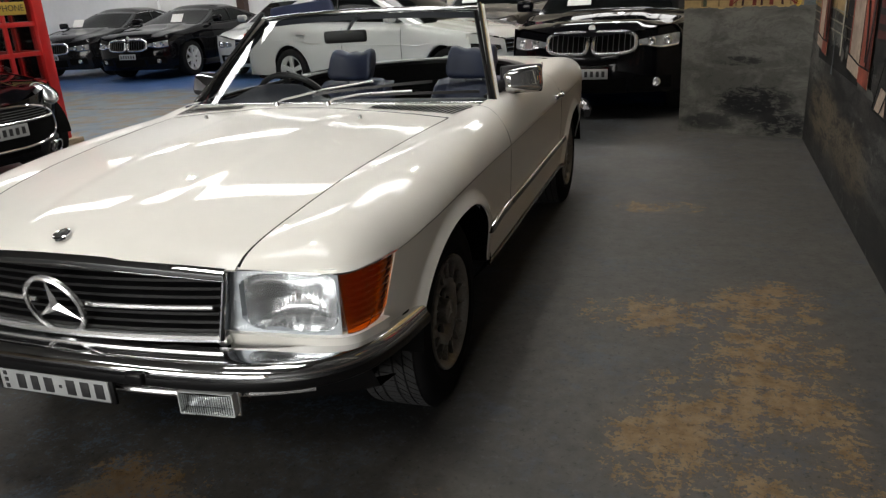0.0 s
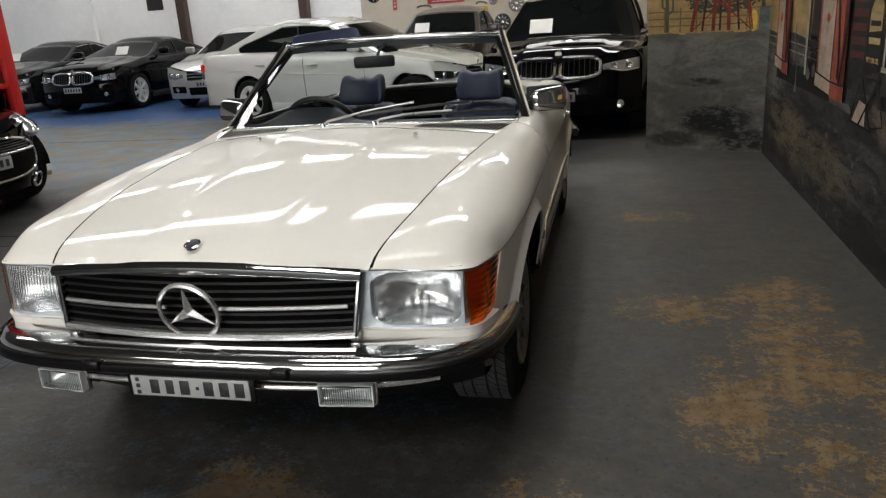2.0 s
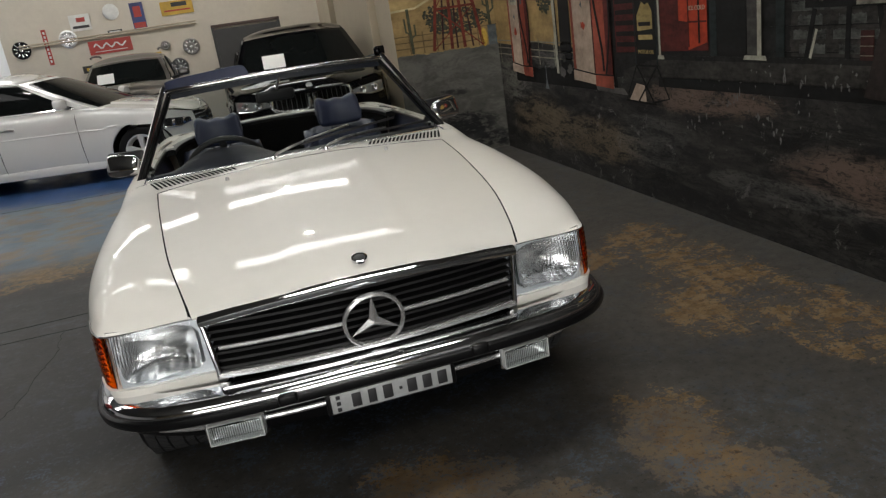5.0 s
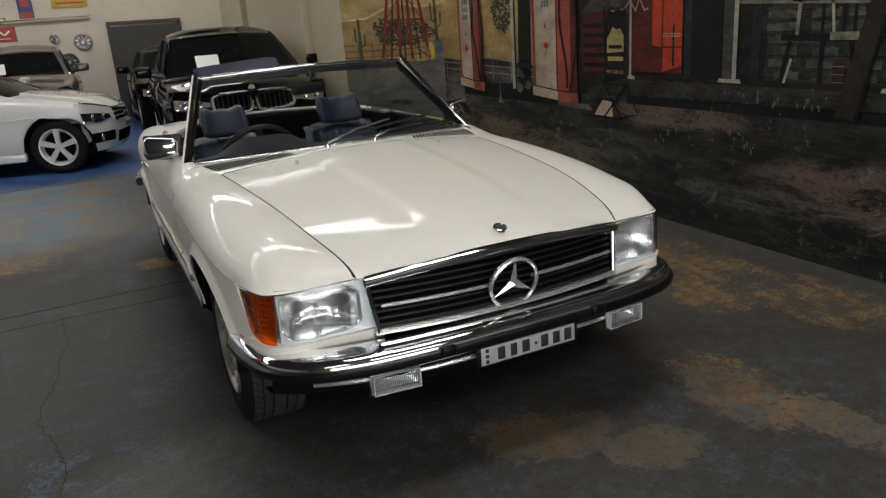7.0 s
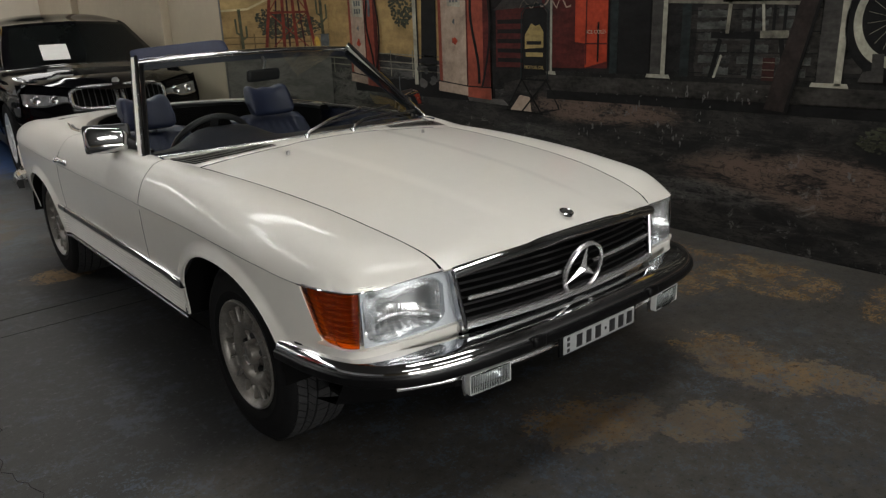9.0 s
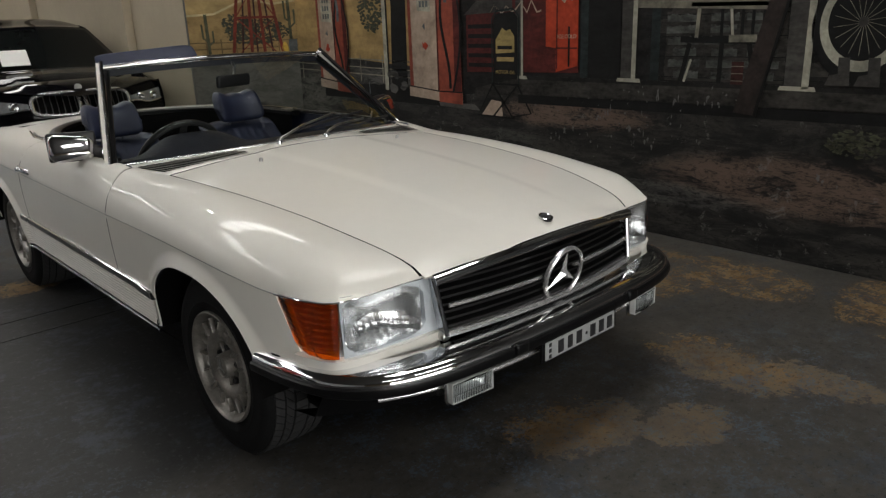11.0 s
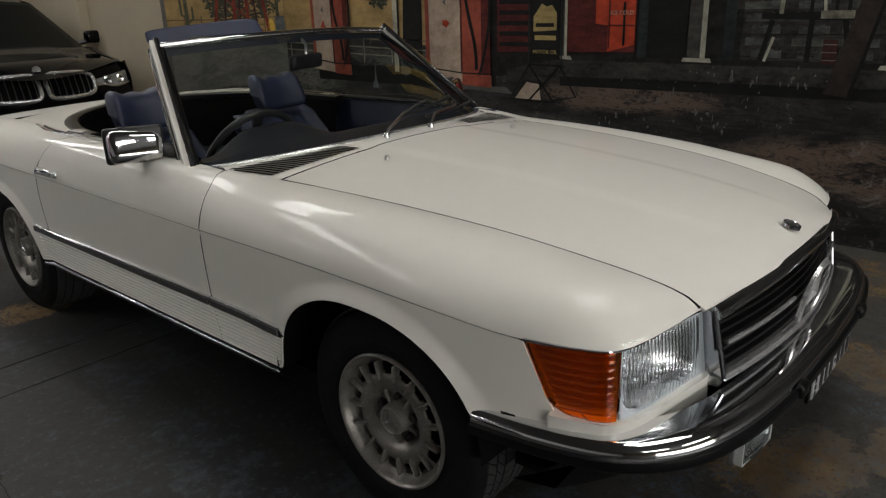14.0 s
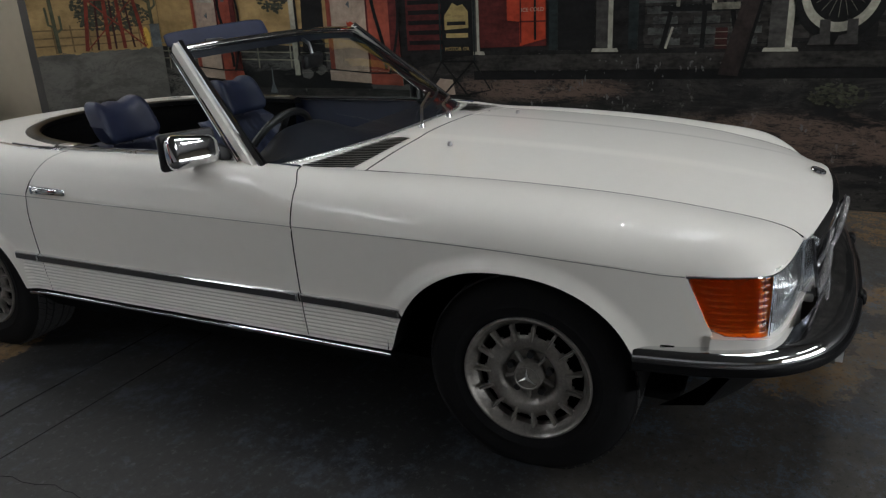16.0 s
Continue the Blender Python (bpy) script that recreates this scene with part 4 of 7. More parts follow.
part("base_trim", sweep([screen_base(s_) + Vector((0, -0.004, 0.004)) for s_ in span(-1, 1, 40)], ring(0.0070, 8)), BRIGHT, roadster)
for side in (-1, 1):
    b_, t_ = Vector((side * 0.754, 0.950, 0.838)), Vector((side * 0.580, 1.380, 1.226))
    part("pillar", sweep([b_.lerp(t_, k / 10) for k in range(11)], [(-0.010, -0.016), (0.010, -0.016), (0.013, 0.0), (0.010, 0.022), (-0.010, 0.022), (-0.012, 0.0)]), WHITE, roadster, "white windscreen pillar")
    for off, r_ in ((Vector((side * -0.004, -0.028, 0.022)), 0.0105), (Vector((side * 0.006, 0.026, -0.022)), 0.006)):
        part("pillar_trim", sweep([(b_ + off).lerp(t_ + off * 0.85, k / 10) for k in range(11)], ring(r_, 10)), CHROME, roadster)
    i0, i1 = Vector((side * 0.734, 0.93, 0.862)), Vector((side * 0.560, 1.352, 1.206))
    part("pillar_seal", sweep([i0.lerp(i1, k / 8) for k in range(9)], ring(0.012, 8)), RUBBER, roadster)
    part("pillar_lining", sweep([(i0 + Vector((side * 0.004, 0.03, -0.01))).lerp(i1 + Vector((side * 0.004, 0.03, -0.01)), k / 8) for k in range(9)], ring(0.013, 8)), NAVY_DARK, roadster)


def on_glass(s_, v, lift=0.008):
    p = screen_base(s_).lerp(screen_top(s_), v)
    return p + Vector((0, -0.012 * math.sin(math.pi * v) - lift, 0.006 + lift * 0.8))


for pivot, s0, v0, s1, v1 in ((-0.133, -0.06, 0.02, 0.70, 0.20), (0.108, 0.16, 0.02, 0.95, 0.10)):
    pv = Vector((pivot, 0.655, 0.892))
    wiper = part("wiper", sweep([pv + Vector((0, 0, 0.004)), pv + Vector((0.02, 0.01, 0.020)), on_glass(mix(s0, s1, 0.18), mix(v0, v1, 0.5), 0.016), on_glass(mix(s0, s1, 0.55), mix(v0, v1, 0.95), 0.014)], ring(0.0055, 6)), SATIN, roadster, "chrome wiper arm with a black blade")
    part("blade", sweep([on_glass(mix(s0, s1, k / 12), mix(v0 + 0.035, v1, (k / 12) ** 0.8), 0.006) for k in range(1, 13)], [(-0.003, -0.005), (0.003, -0.005), (0.002, 0.006), (-0.002, 0.006)]), BLACK_PLASTIC, wiper)
    hub_ = lathe([(0, 0.0), (0.014, 0.007), (0.012, 0.010), (0.0, 0.012), (-0.012, 0.013)], 14, "z")
    bmesh.ops.translate(hub_, vec=pv, verts=hub_.verts)
    part("pivot", hub_, CHROME, wiper)
for side in (-1, 1):
    sq = lathe([(0.012, 0.0), (0.011, 0.005), (0.006, 0.0075), (-0.004, 0.008)], 12, "z")
    bmesh.ops.translate(sq, vec=(side * 0.345, 0.445, 0.874), verts=sq.verts)
    part("washer_jet", sq, SATIN, roadster)
    # door mirror
    shell = box(0.176, 0.075, 0.112, (0, 0, 0), 0.030, 6)
    for v_ in shell.verts:
        inner = max(0.0, -side * v_.co.x - 0.03) / 0.054
        v_.co.z = v_.co.z * (1 - 0.32 * inner) - 0.008 * inner
        v_.co.y *= 1 - 0.25 * inner
    bmesh.ops.transform(shell, matrix=pose(side * 0.822, 1.140, 0.922, -17, 0, side * 24), verts=shell.verts)
    mirror = part("door_mirror", shell, CHROME, roadster, "chrome door mirror on a black foot")
    part("glass_rim", box(0.190, 0.030, 0.122, (side * 0.810, 1.172, 0.921), 0.012, 3, turn=pose(0, 0, 0, 0, 0, side * 24)), BLACK_PLASTIC, mirror)
    part("foot", sweep([Vector((side * 0.700, 1.080, 0.862)), Vector((side * 0.725, 1.095, 0.895)), Vector((side * 0.765, 1.115, 0.915))], ring(0.026, 8, 0.7, 1)), BLACK_PLASTIC, mirror)
    # door handle
    hp = flank_at(1.832, 0.742, side, 0.012)
    plate_ = box(0.014, 0.185, 0.034, (hp.x - side * 0.004, hp.y, 0.749), 0.006, 3)
    for v_ in plate_.verts:
        v_.co.z = 0.749 + (v_.co.z - 0.749) * (1 - 0.35 * smooth01((hp.y - v_.co.y) / 0.10))
    hd = part("door_handle", plate_, CHROME, roadster, "chrome door handle with a push button")
    part("recess", box(0.006, 0.110, 0.018, (hp.x + side * 0.002, hp.y + 0.012, 0.749), 0.003), DARK, hd)
    part("grip", sweep([Vector((hp.x + side * (0.004 + 0.010 * math.sin(math.pi * q / 8)), hp.y - 0.050 + 0.013 * q, 0.752)) for q in range(9)], ring(0.007, 8, 0.6, 1)), CHROME, hd)
    knob = lathe([(side * 0.016, 0.0), (side * 0.015, 0.009), (0.0, 0.011)], 16, "x")
    bmesh.ops.translate(knob, vec=(hp.x, hp.y + 0.062, 0.748), verts=knob.verts)
    part("push_button", knob, CHROME, hd)

for side in (-1, 1):
    part("wing_seam", sweep([flank_at(-0.478, z_, side, 0.0015) for z_ in (0.500, 0.480, 0.455)], ring(0.0012, 5)), DARK, roadster)
    part("wing_slot", sweep([flank_at(y, 0.470, side, 0.0005) for y in (-0.385, -0.37, -0.350)], [(-0.001, -0.0016), (0.001, -0.0016), (0.001, 0.0016), (-0.001, 0.0016)]), DARK, roadster)

# ---- wheels ----
HUB_X = 0.797


def wheel_at(x, y, side):
    wheel = thing("wheel")
    wheel.parent = roadster
    wheel.matrix_basis = pose(x, y, 0.299, 0, 0, 0 if side < 0 else 180)
    o = -1.0
    tyre = lathe([(-0.006, 0.186), (-0.014, 0.198), (-0.020, 0.225), (-0.017, 0.232), (-0.020, 0.262), (-0.012, 0.290), (0.002, 0.306), (0.014, 0.312), (0.06, 0.3145), (0.10, 0.315), (0.14, 0.3145), (0.185, 0.311), (0.203, 0.295), (0.211, 0.25), (0.205, 0.205), (0.19, 0.186)], 72)
    tread = bmesh.new()
    pitch = 2 * math.pi / 64
    for row, (tx, wide, slant) in enumerate(((0.022, 0.030, 0.30), (0.057, 0.028, 0.42), (0.100, 0.042, 0.0), (0.143, 0.028, -0.42), (0.178, 0.030, -0.30))):
        for k in range(64):
            lo_, hi_ = [], []
            for dx, da in ((-0.5, -0.43), (0.5, -0.43), (0.5, 0.43), (-0.5, 0.43)):
                a = pitch * (k + da + slant * 2.2 * dx + 0.5 * (row % 2))
                r_ = 0.3175 - 0.10 * max(0.0, abs(tx + dx * wide - 0.10) - 0.06) ** 1.2
                for ring_, depth in ((lo_, 0.006), (hi_, 0.0)):
                    ring_.append(tread.verts.new((tx + dx * wide, (r_ - depth) * math.cos(a), (r_ - depth) * math.sin(a))))
            tread.faces.new(hi_)
            for q in range(4):
                tread.faces.new((lo_[q], lo_[(q + 1) % 4], hi_[(q + 1) % 4], hi_[q]))
    # the tyre stands flat on the floor
    for bm in (tyre, tread):
        for v_ in bm.verts:
            v_.co.z = max(v_.co.z, -0.2975)
    part("tyre", tyre, TYRE, wheel, "black road tyre")
    part("tread", tread, TREAD, wheel, "ribbed tread, greyed as if lit", smooth=False)
    rim = lathe([(0.03, 0.160), (0.014, 0.164), (0.008, 0.168), (0.004, 0.173), (-0.004, 0.177), (-0.012, 0.180), (-0.018, 0.184), (-0.021, 0.188), (-0.019, 0.193), (-0.010, 0.194), (0.02, 0.188), (0.06, 0.17)], 72)
    part("rim", rim, ALLOY, wheel, "dusty alloy rim")
    bm = bmesh.new()
    bands = [(0.030, 0.040), (0.028, 0.074), (0.014, 0.084), (0.005, 0.091), (0.000, 0.104), (0.001, 0.118), (0.005, 0.130), (0.009, 0.137), (0.014, 0.162), (0.010, 0.166), (0.012, 0.172)]
    n = 15 * 12
    grid = [[bm.verts.new((t, r * math.cos(2 * math.pi * k / n), r * math.sin(2 * math.pi * k / n))) for t, r in bands] for k in range(n)]
    for k in range(n):
        for j in range(len(bands) - 1):
            if j == 7 and 1 <= k % 12 <= 10 or j == 6 and 3 <= k % 12 <= 8:
                continue
            bm.faces.new((grid[k][j], grid[k][j + 1], grid[(k + 1) % n][j + 1], grid[(k + 1) % n][j]))
    face = part("disc", bm, ALLOY, wheel, "fifteen-slot alloy disc")
    face.modifiers.new("thickness", "SOLIDIFY").thickness = 0.006
    back = lathe([(0.05, 0.0), (0.05, 0.165), (0.02, 0.172)], 36)
    part("brake", back, DARK, wheel)
    for k in range(15):
        own = box(0.018, 0.0068, 0.052, (0.000, 0, 0.140), 0.0030, 2)
        for v_ in own.verts:
            v_.co.x -= 0.006 * (1 - abs(v_.co.z - 0.140) / 0.026)
        bmesh.ops.transform(own, matrix=pose(0, 0, 0, 24 * k - 90, 0, 0), verts=own.verts)
        part("rib", own, ALLOY, wheel)
    cap = lathe([(-0.012, 0.0), (-0.011, 0.026), (-0.009, 0.033), (-0.012, 0.036), (-0.010, 0.040), (-0.002, 0.042), (0.032, 0.045)], 32)
    part("cap", cap, ALLOY, wheel, "round centre cap with a star emblem")
    for k in range(3):
        own = bmesh.new()
        a = math.radians(90 + 120 * k)
        tip = own.verts.new((-0.0135, 0.032 * math.cos(a), 0.032 * math.sin(a)))
        l_ = own.verts.new((-0.0125, 0.006 * math.cos(a + 1.05), 0.006 * math.sin(a + 1.05)))
        r_ = own.verts.new((-0.0125, 0.006 * math.cos(a - 1.05), 0.006 * math.sin(a - 1.05)))
        own.faces.new((tip, l_, own.verts.new((-0.0175, 0, 0))))
        own.verts.ensure_lookup_table()
        own.faces.new((tip, own.verts[3], r_))
        part("cap_ray", own, SATIN, wheel, smooth=False)
    for k in range(5):
        own = box(0.018, 0.010, 0.040, (0.021, 0, 0.060), 0.004, 2)
        bmesh.ops.transform(own, matrix=pose(0, 0, 0, 72 * k + 20 + 36 - 90, 0, 0), verts=own.verts)
        part("web", own, ALLOY, wheel)
    for k in range(5):
        a = math.radians(72 * k + 20)
        own = lathe([(0.012, 0.0), (0.012, 0.010), (0.032, 0.012)], 10)
        bmesh.ops.translate(own, vec=(0, 0.062 * math.cos(a), 0.062 * math.sin(a)), verts=own.verts)
        part("wheel_bolt", own, BLACK_PLASTIC, wheel)
    return wheel


for y_ in (0.018, 2.458):
    for side in (-1, 1):
        wheel_at(side * (HUB_X if y_ < 1 else HUB_X - 0.004), y_, side)

# ---- cockpit ----
def tub(u, v):
    return Vector((mix(-0.71, 0.71, u), mix(0.80, 2.20, v), 0.36))


part("tub_floor", sheet(tub, 4, 4), CARPET, roadster)
for side in (-1, 1):
    part("door_card", sheet(lambda u, v: Vector((side * mix(0.715, 0.675, math.sin(math.pi * min(1, v * 1.4)) * 0.6 + 0.4 * v), mix(0.80, 2.06, u), mix(0.868, 0.36, v))), 16, 10), NAVY, roadster, "navy door lining")
    part("door_cap", sweep([Vector((side * 0.712, y, edge_z(y) + 0.001)) for y in span(0.98, 1.96, 20)], [(-0.012, -0.012), (0.012, -0.012), (0.010, 0.006), (-0.010, 0.006)]), SATIN, roadster, "bright strip along the door top")
    part("door_seal", sweep([Vector((side * 0.694, y, edge_z(y) + 0.002)) for y in span(0.98, 1.96, 20)], ring(0.009, 8)), RUBBER, roadster)


def dash(u, v):
    s_ = 2 * u - 1
    x = s_ * 0.70
    base = screen_base(s_)
    prof_y = [base.y + 0.01, 0.92, 1.02, 1.10, 1.115, 1.07]
    prof_z = [base.z - 0.012, 0.868, 0.862, 0.835, 0.74, 0.55]
    k = v * 5
    i = min(4, int(k))
    y, z = mix(prof_y[i], prof_y[i + 1], k - i), mix(prof_z[i], prof_z[i + 1], k - i)
    hump = math.exp(-((x + 0.345) / 0.20) ** 4) * math.exp(-((v - 0.42) / 0.24) ** 2)
    return Vector((x, y + 0.03 * hump, z + 0.072 * hump))


part("dashboard", sheet(dash, 48, 30), NAVY_DARK, roadster, "dark padded dashboard with an instrument hood")
sw = bmesh.new()
sw = sweep([Vector((0.200 * math.cos(2 * math.pi * k / 40), 0.200 * math.sin(2 * math.pi * k / 40), 0)) for k in range(40)], ring(0.014, 8), closed=True)
bmesh.ops.transform(sw, matrix=pose(-0.345, 1.185, 0.795, 118, 0, 0), verts=sw.verts)
wheel_rim = part("steering_wheel", sw, BLACK_PLASTIC, roadster, "black steering wheel")
hubm = lathe([(-0.01, 0.0), (-0.008, 0.05), (0.0, 0.075), (0.05, 0.06)], 24, "z")
bmesh.ops.transform(hubm, matrix=pose(-0.345, 1.175, 0.790, 118, 0, 0), verts=hubm.verts)
part("hub", hubm, BLACK_PLASTIC, wheel_rim)
for a in (0, 90, 180, 270):
    own = box(0.15, 0.035, 0.012, (0.12, 0, -0.012), 0.005)
    bmesh.ops.transform(own, matrix=pose(-0.345, 1.185, 0.795, 118, 0, 0) @ pose(0, 0, 0, 0, 0, a), verts=own.verts)
    part("spoke", own, BLACK_PLASTIC, wheel_rim)
part("console", box(0.24, 1.15, 0.26, (0, 1.52, 0.46), 0.03, 3), NAVY_DARK, roadster)


def seat(cx):
    st = thing("seat")
    st.parent = roadster
    st.matrix_basis = pose(cx, 1.80, 0.40)
    st["label"] = "navy pleated bucket seat"

    def back_front(u, v):
        s_ = 2 * u - 1
        wide = 0.255 * (1 - 0.10 * v ** 3)
        roll = 0.045 * smooth01((abs(s_) - 0.62) / 0.25) - 0.05 * smooth01((abs(s_) - 0.88) / 0.12)
        pleat = 0.006 * abs(math.sin(s_ * math.pi * 5)) if abs(s_) < 0.62 and v < 0.9 else 0
        return Vector((s_ * wide, 0.0 + 0.16 * v - roll - pleat - 0.05 * math.sin(math.pi * min(1, v * 1.2)) + 0.05 * smooth01((v - 0.9) / 0.1), 0.10 + 0.345 * v - 0.02 * abs(s_) ** 4 * v))
    b = part("backrest", sheet(back_front, 40, 22), NAVY, st)
    m_ = b.modifiers.new("thickness", "SOLIDIFY")
    m_.thickness, m_.offset = 0.10, 1 if cx > 99 else -1

    def cushion(u, v):
        s_ = 2 * u - 1
        roll = 0.035 * smooth01((abs(s_) - 0.62) / 0.25) - 0.06 * smooth01((abs(s_) - 0.9) / 0.1)
        pleat = 0.005 * abs(math.sin(s_ * math.pi * 5)) if abs(s_) < 0.62 else 0
        return Vector((s_ * 0.26, mix(-0.50, 0.05, v), 0.10 + roll + pleat - 0.07 * smooth01((0.12 - v) / 0.12)))
    c = part("cushion", sheet(cushion, 36, 16), NAVY, st)
    c.modifiers.new("thickness", "SOLIDIFY").thickness = 0.12

    def rest(u, v):
        a = 2 * math.pi * v
        s_ = 2 * mix(0.0, 1.0, u) - 1
        e = abs(s_)
        taper = max(0.0, 1 - e ** 10) ** 0.5
        top = 0.080 + 0.036 * e ** 2.4 + 0.004 * math.cos(3 * math.pi * e)
        zz = math.sin(a)
        z = (top if zz > 0 else 0.082 - 0.006 * e) * math.copysign(abs(zz) ** 0.6, zz)
        y = 0.056 * math.copysign(abs(math.cos(a)) ** 0.7, math.cos(a))
        return Vector((s_ * 0.142, 0.168 + y * taper - 0.045 * e ** 2 + 0.03 * z / 0.08, 0.518 + z * (0.02 + 0.98 * taper)))
    part("headrest", sheet(rest, 34, 30), NAVY, st, "winged navy headrest")
    for dx in (-0.05, 0.05):
        part("post", sweep([Vector((dx, 0.165, 0.40)), Vector((dx, 0.165, 0.47))], ring(0.006, 6)), CHROME, st)


seat(-0.375)
seat(0.36)

# sun visor folded up, inner mirror
VISOR = [Vector(p) for p in ((-0.572, 1.424, 1.222), (-0.138, 1.307, 1.237), (-0.164, 1.321, 1.306), (-0.576, 1.436, 1.276))]


def on_visor(u, v, out):
    nrm = (VISOR[1] - VISOR[0]).cross(VISOR[3] - VISOR[0]).normalized()
    return VISOR[0].lerp(VISOR[1], u).lerp(VISOR[3].lerp(VISOR[2], u), v) + nrm * out


def visor_skin(u, v):
    a = 2 * math.pi * u
    su, sv = (math.copysign(abs(f_(a)) ** 0.32, f_(a)) for f_ in (math.cos, math.sin))
    lat = math.pi * (v - 0.5)
    r_ = math.cos(lat) ** 0.18 if abs(lat) < 1.57 else 0.0
    return on_visor(0.5 + 0.5 * su * r_, 0.5 + 0.5 * sv * r_, 0.009 * math.sin(lat))


visor = part("sun_visor", sheet(visor_skin, 72, 14), NAVY, roadster, "navy sun visor folded up over the screen", sharp=80)
part("clip", box(0.075, 0.006, 0.020, on_visor(0.42, 0.10, 0.010), 0.003, turn=pose(0, 0, 0, 0, 0, -15)), GREY_TRIM, visor)
im = part("inner_mirror", box(0.205, 0.03, 0.058, (-0.040, 1.185, 1.131), 0.014, 3, turn=pose(0, 0, 0, 8, 0, 16)), BLACK_PLASTIC, roadster, "black inner mirror")
part("stalk", sweep([Vector((-0.03, 1.19, 1.155)), Vector((-0.01, 1.215, 1.195)), Vector((0, 1.25, 1.212))], ring(0.007, 6)), SATIN, im)

# rear deck round the open cockpit, boot, tail
def opening(a, grow=0.0):
    """The cockpit's rear rim, from one side (-1) round the back to the other (1)."""
    q = a * math.pi / 2
    return Vector(((0.660 + grow) * math.sin(q), 1.80 + (0.84 + grow) * math.cos(q), 0.884 - 0.012 * abs(a) ** 3))


def deck(u, v):
    a = 2 * u - 1
    inner = opening(a, 0.02)
    if abs(a) > 0.35:
        y = mix(3.42, 1.86, (abs(a) - 0.35) / 0.65)
        outer = Vector((math.copysign(edge_x(y) + 0.002, a), y, edge_z(y)))
    else:
        outer = Vector((a / 0.35 * (edge_x(3.42) + 0.002), 3.42, edge_z(3.42)))
    p = inner.lerp(outer, v)
    p.z = mix(inner.z, outer.z, v ** 1.6) + 0.010 * math.sin(math.pi * v) * (1 - abs(a))
    return p


part("rear_deck", sheet(deck, 80, 24), WHITE, roadster, "white rear deck and boot lid")
part("cockpit_rim", sweep([opening(a) for a in span(-1, 1, 60)], [(-0.036, -0.030), (-0.028, 0.000), (-0.010, 0.007), (0.018, 0.006), (0.028, 0.000), (0.028, -0.020)]), RUBBER, roadster, "black padded rim round the back of the cockpit")
part("rear_bulkhead", sheet(lambda u, v: opening(2 * u - 1, -0.02 - 0.04 * v) + Vector((0, 0, -0.02 - 0.30 * v)), 30, 4), DARK, roadster)
part("rear_shelf", sheet(lambda u, v: Vector((mix(-0.62, 0.62, u), mix(1.98, 2.62, v), 0.60)), 4, 4), CARPET, roadster)
for side in (-1, 1):
    part("waist_trim", sweep([Vector((side * (edge_x(y) + 0.010), y, edge_z(y) + 0.003)) for y in span(1.88, 2.30, 14)], ring(0.006, 8)), CHROME, roadster)
    part("waist_seal", sweep([Vector((side * (edge_x(y) - 0.006), y, edge_z(y) + 0.003)) for y in span(1.88, 2.22, 12)], ring(0.007, 6)), RUBBER, roadster)
    part("door_latch", box(0.05, 0.075, 0.012, (side * 0.672, 1.905, 0.878), 0.004), SATIN, roadster)
part("cover_line", sweep([Vector((s_ * 0.66, 2.62 + 0.04 * (1 - s_ * s_), edge_z(2.62) + 0.0135 - 0.012 * s_ * s_)) for s_ in span(-1, 1, 24)], ring(0.003, 5)), DARK, roadster)
part("tail_panel", sheet(lambda u, v: Vector(((2 * u - 1) * mix(0.60, 0.76, min(1, v * 3)), 3.42 + 0.05 * math.sin(math.pi * v) - 0.05 * abs(2 * u - 1) ** 3, mix(edge_z(3.42), 0.42, v))), 30, 10), WHITE, roadster)
for side in (-1, 1):
    part("tail_lamp", box(0.30, 0.05, 0.12, (side * 0.56, 3.435, 0.63), 0.02, 3, turn=pose(0, 0, 0, 0, 0, side * 6)), RED_LENS, roadster, "ribbed red tail lamp")
rear = [Vector((math.copysign(bx(abs(s_)) + 0.035 * abs(s_), s_), 2.70 - by(abs(s_)), 0.47)) for s_ in span(-1, 1, 60)]
rb = part("rear_bumper", sweep(rear, [(0.018, -0.036), (-0.014, -0.034), (-0.026, 0.0), (-0.012, 0.021), (0.018, 0.021)]), RUBBER, roadster, "rear bumper with black facing")
part("chrome_blade", sweep([p + Vector((0, 0, 0.023)) for p in rear], [(0.02, -0.004), (-0.018, 0.002), (-0.010, 0.014), (0.014, 0.030), (0.06, 0.034), (0.06, 0.026)]), CHROME, rb)

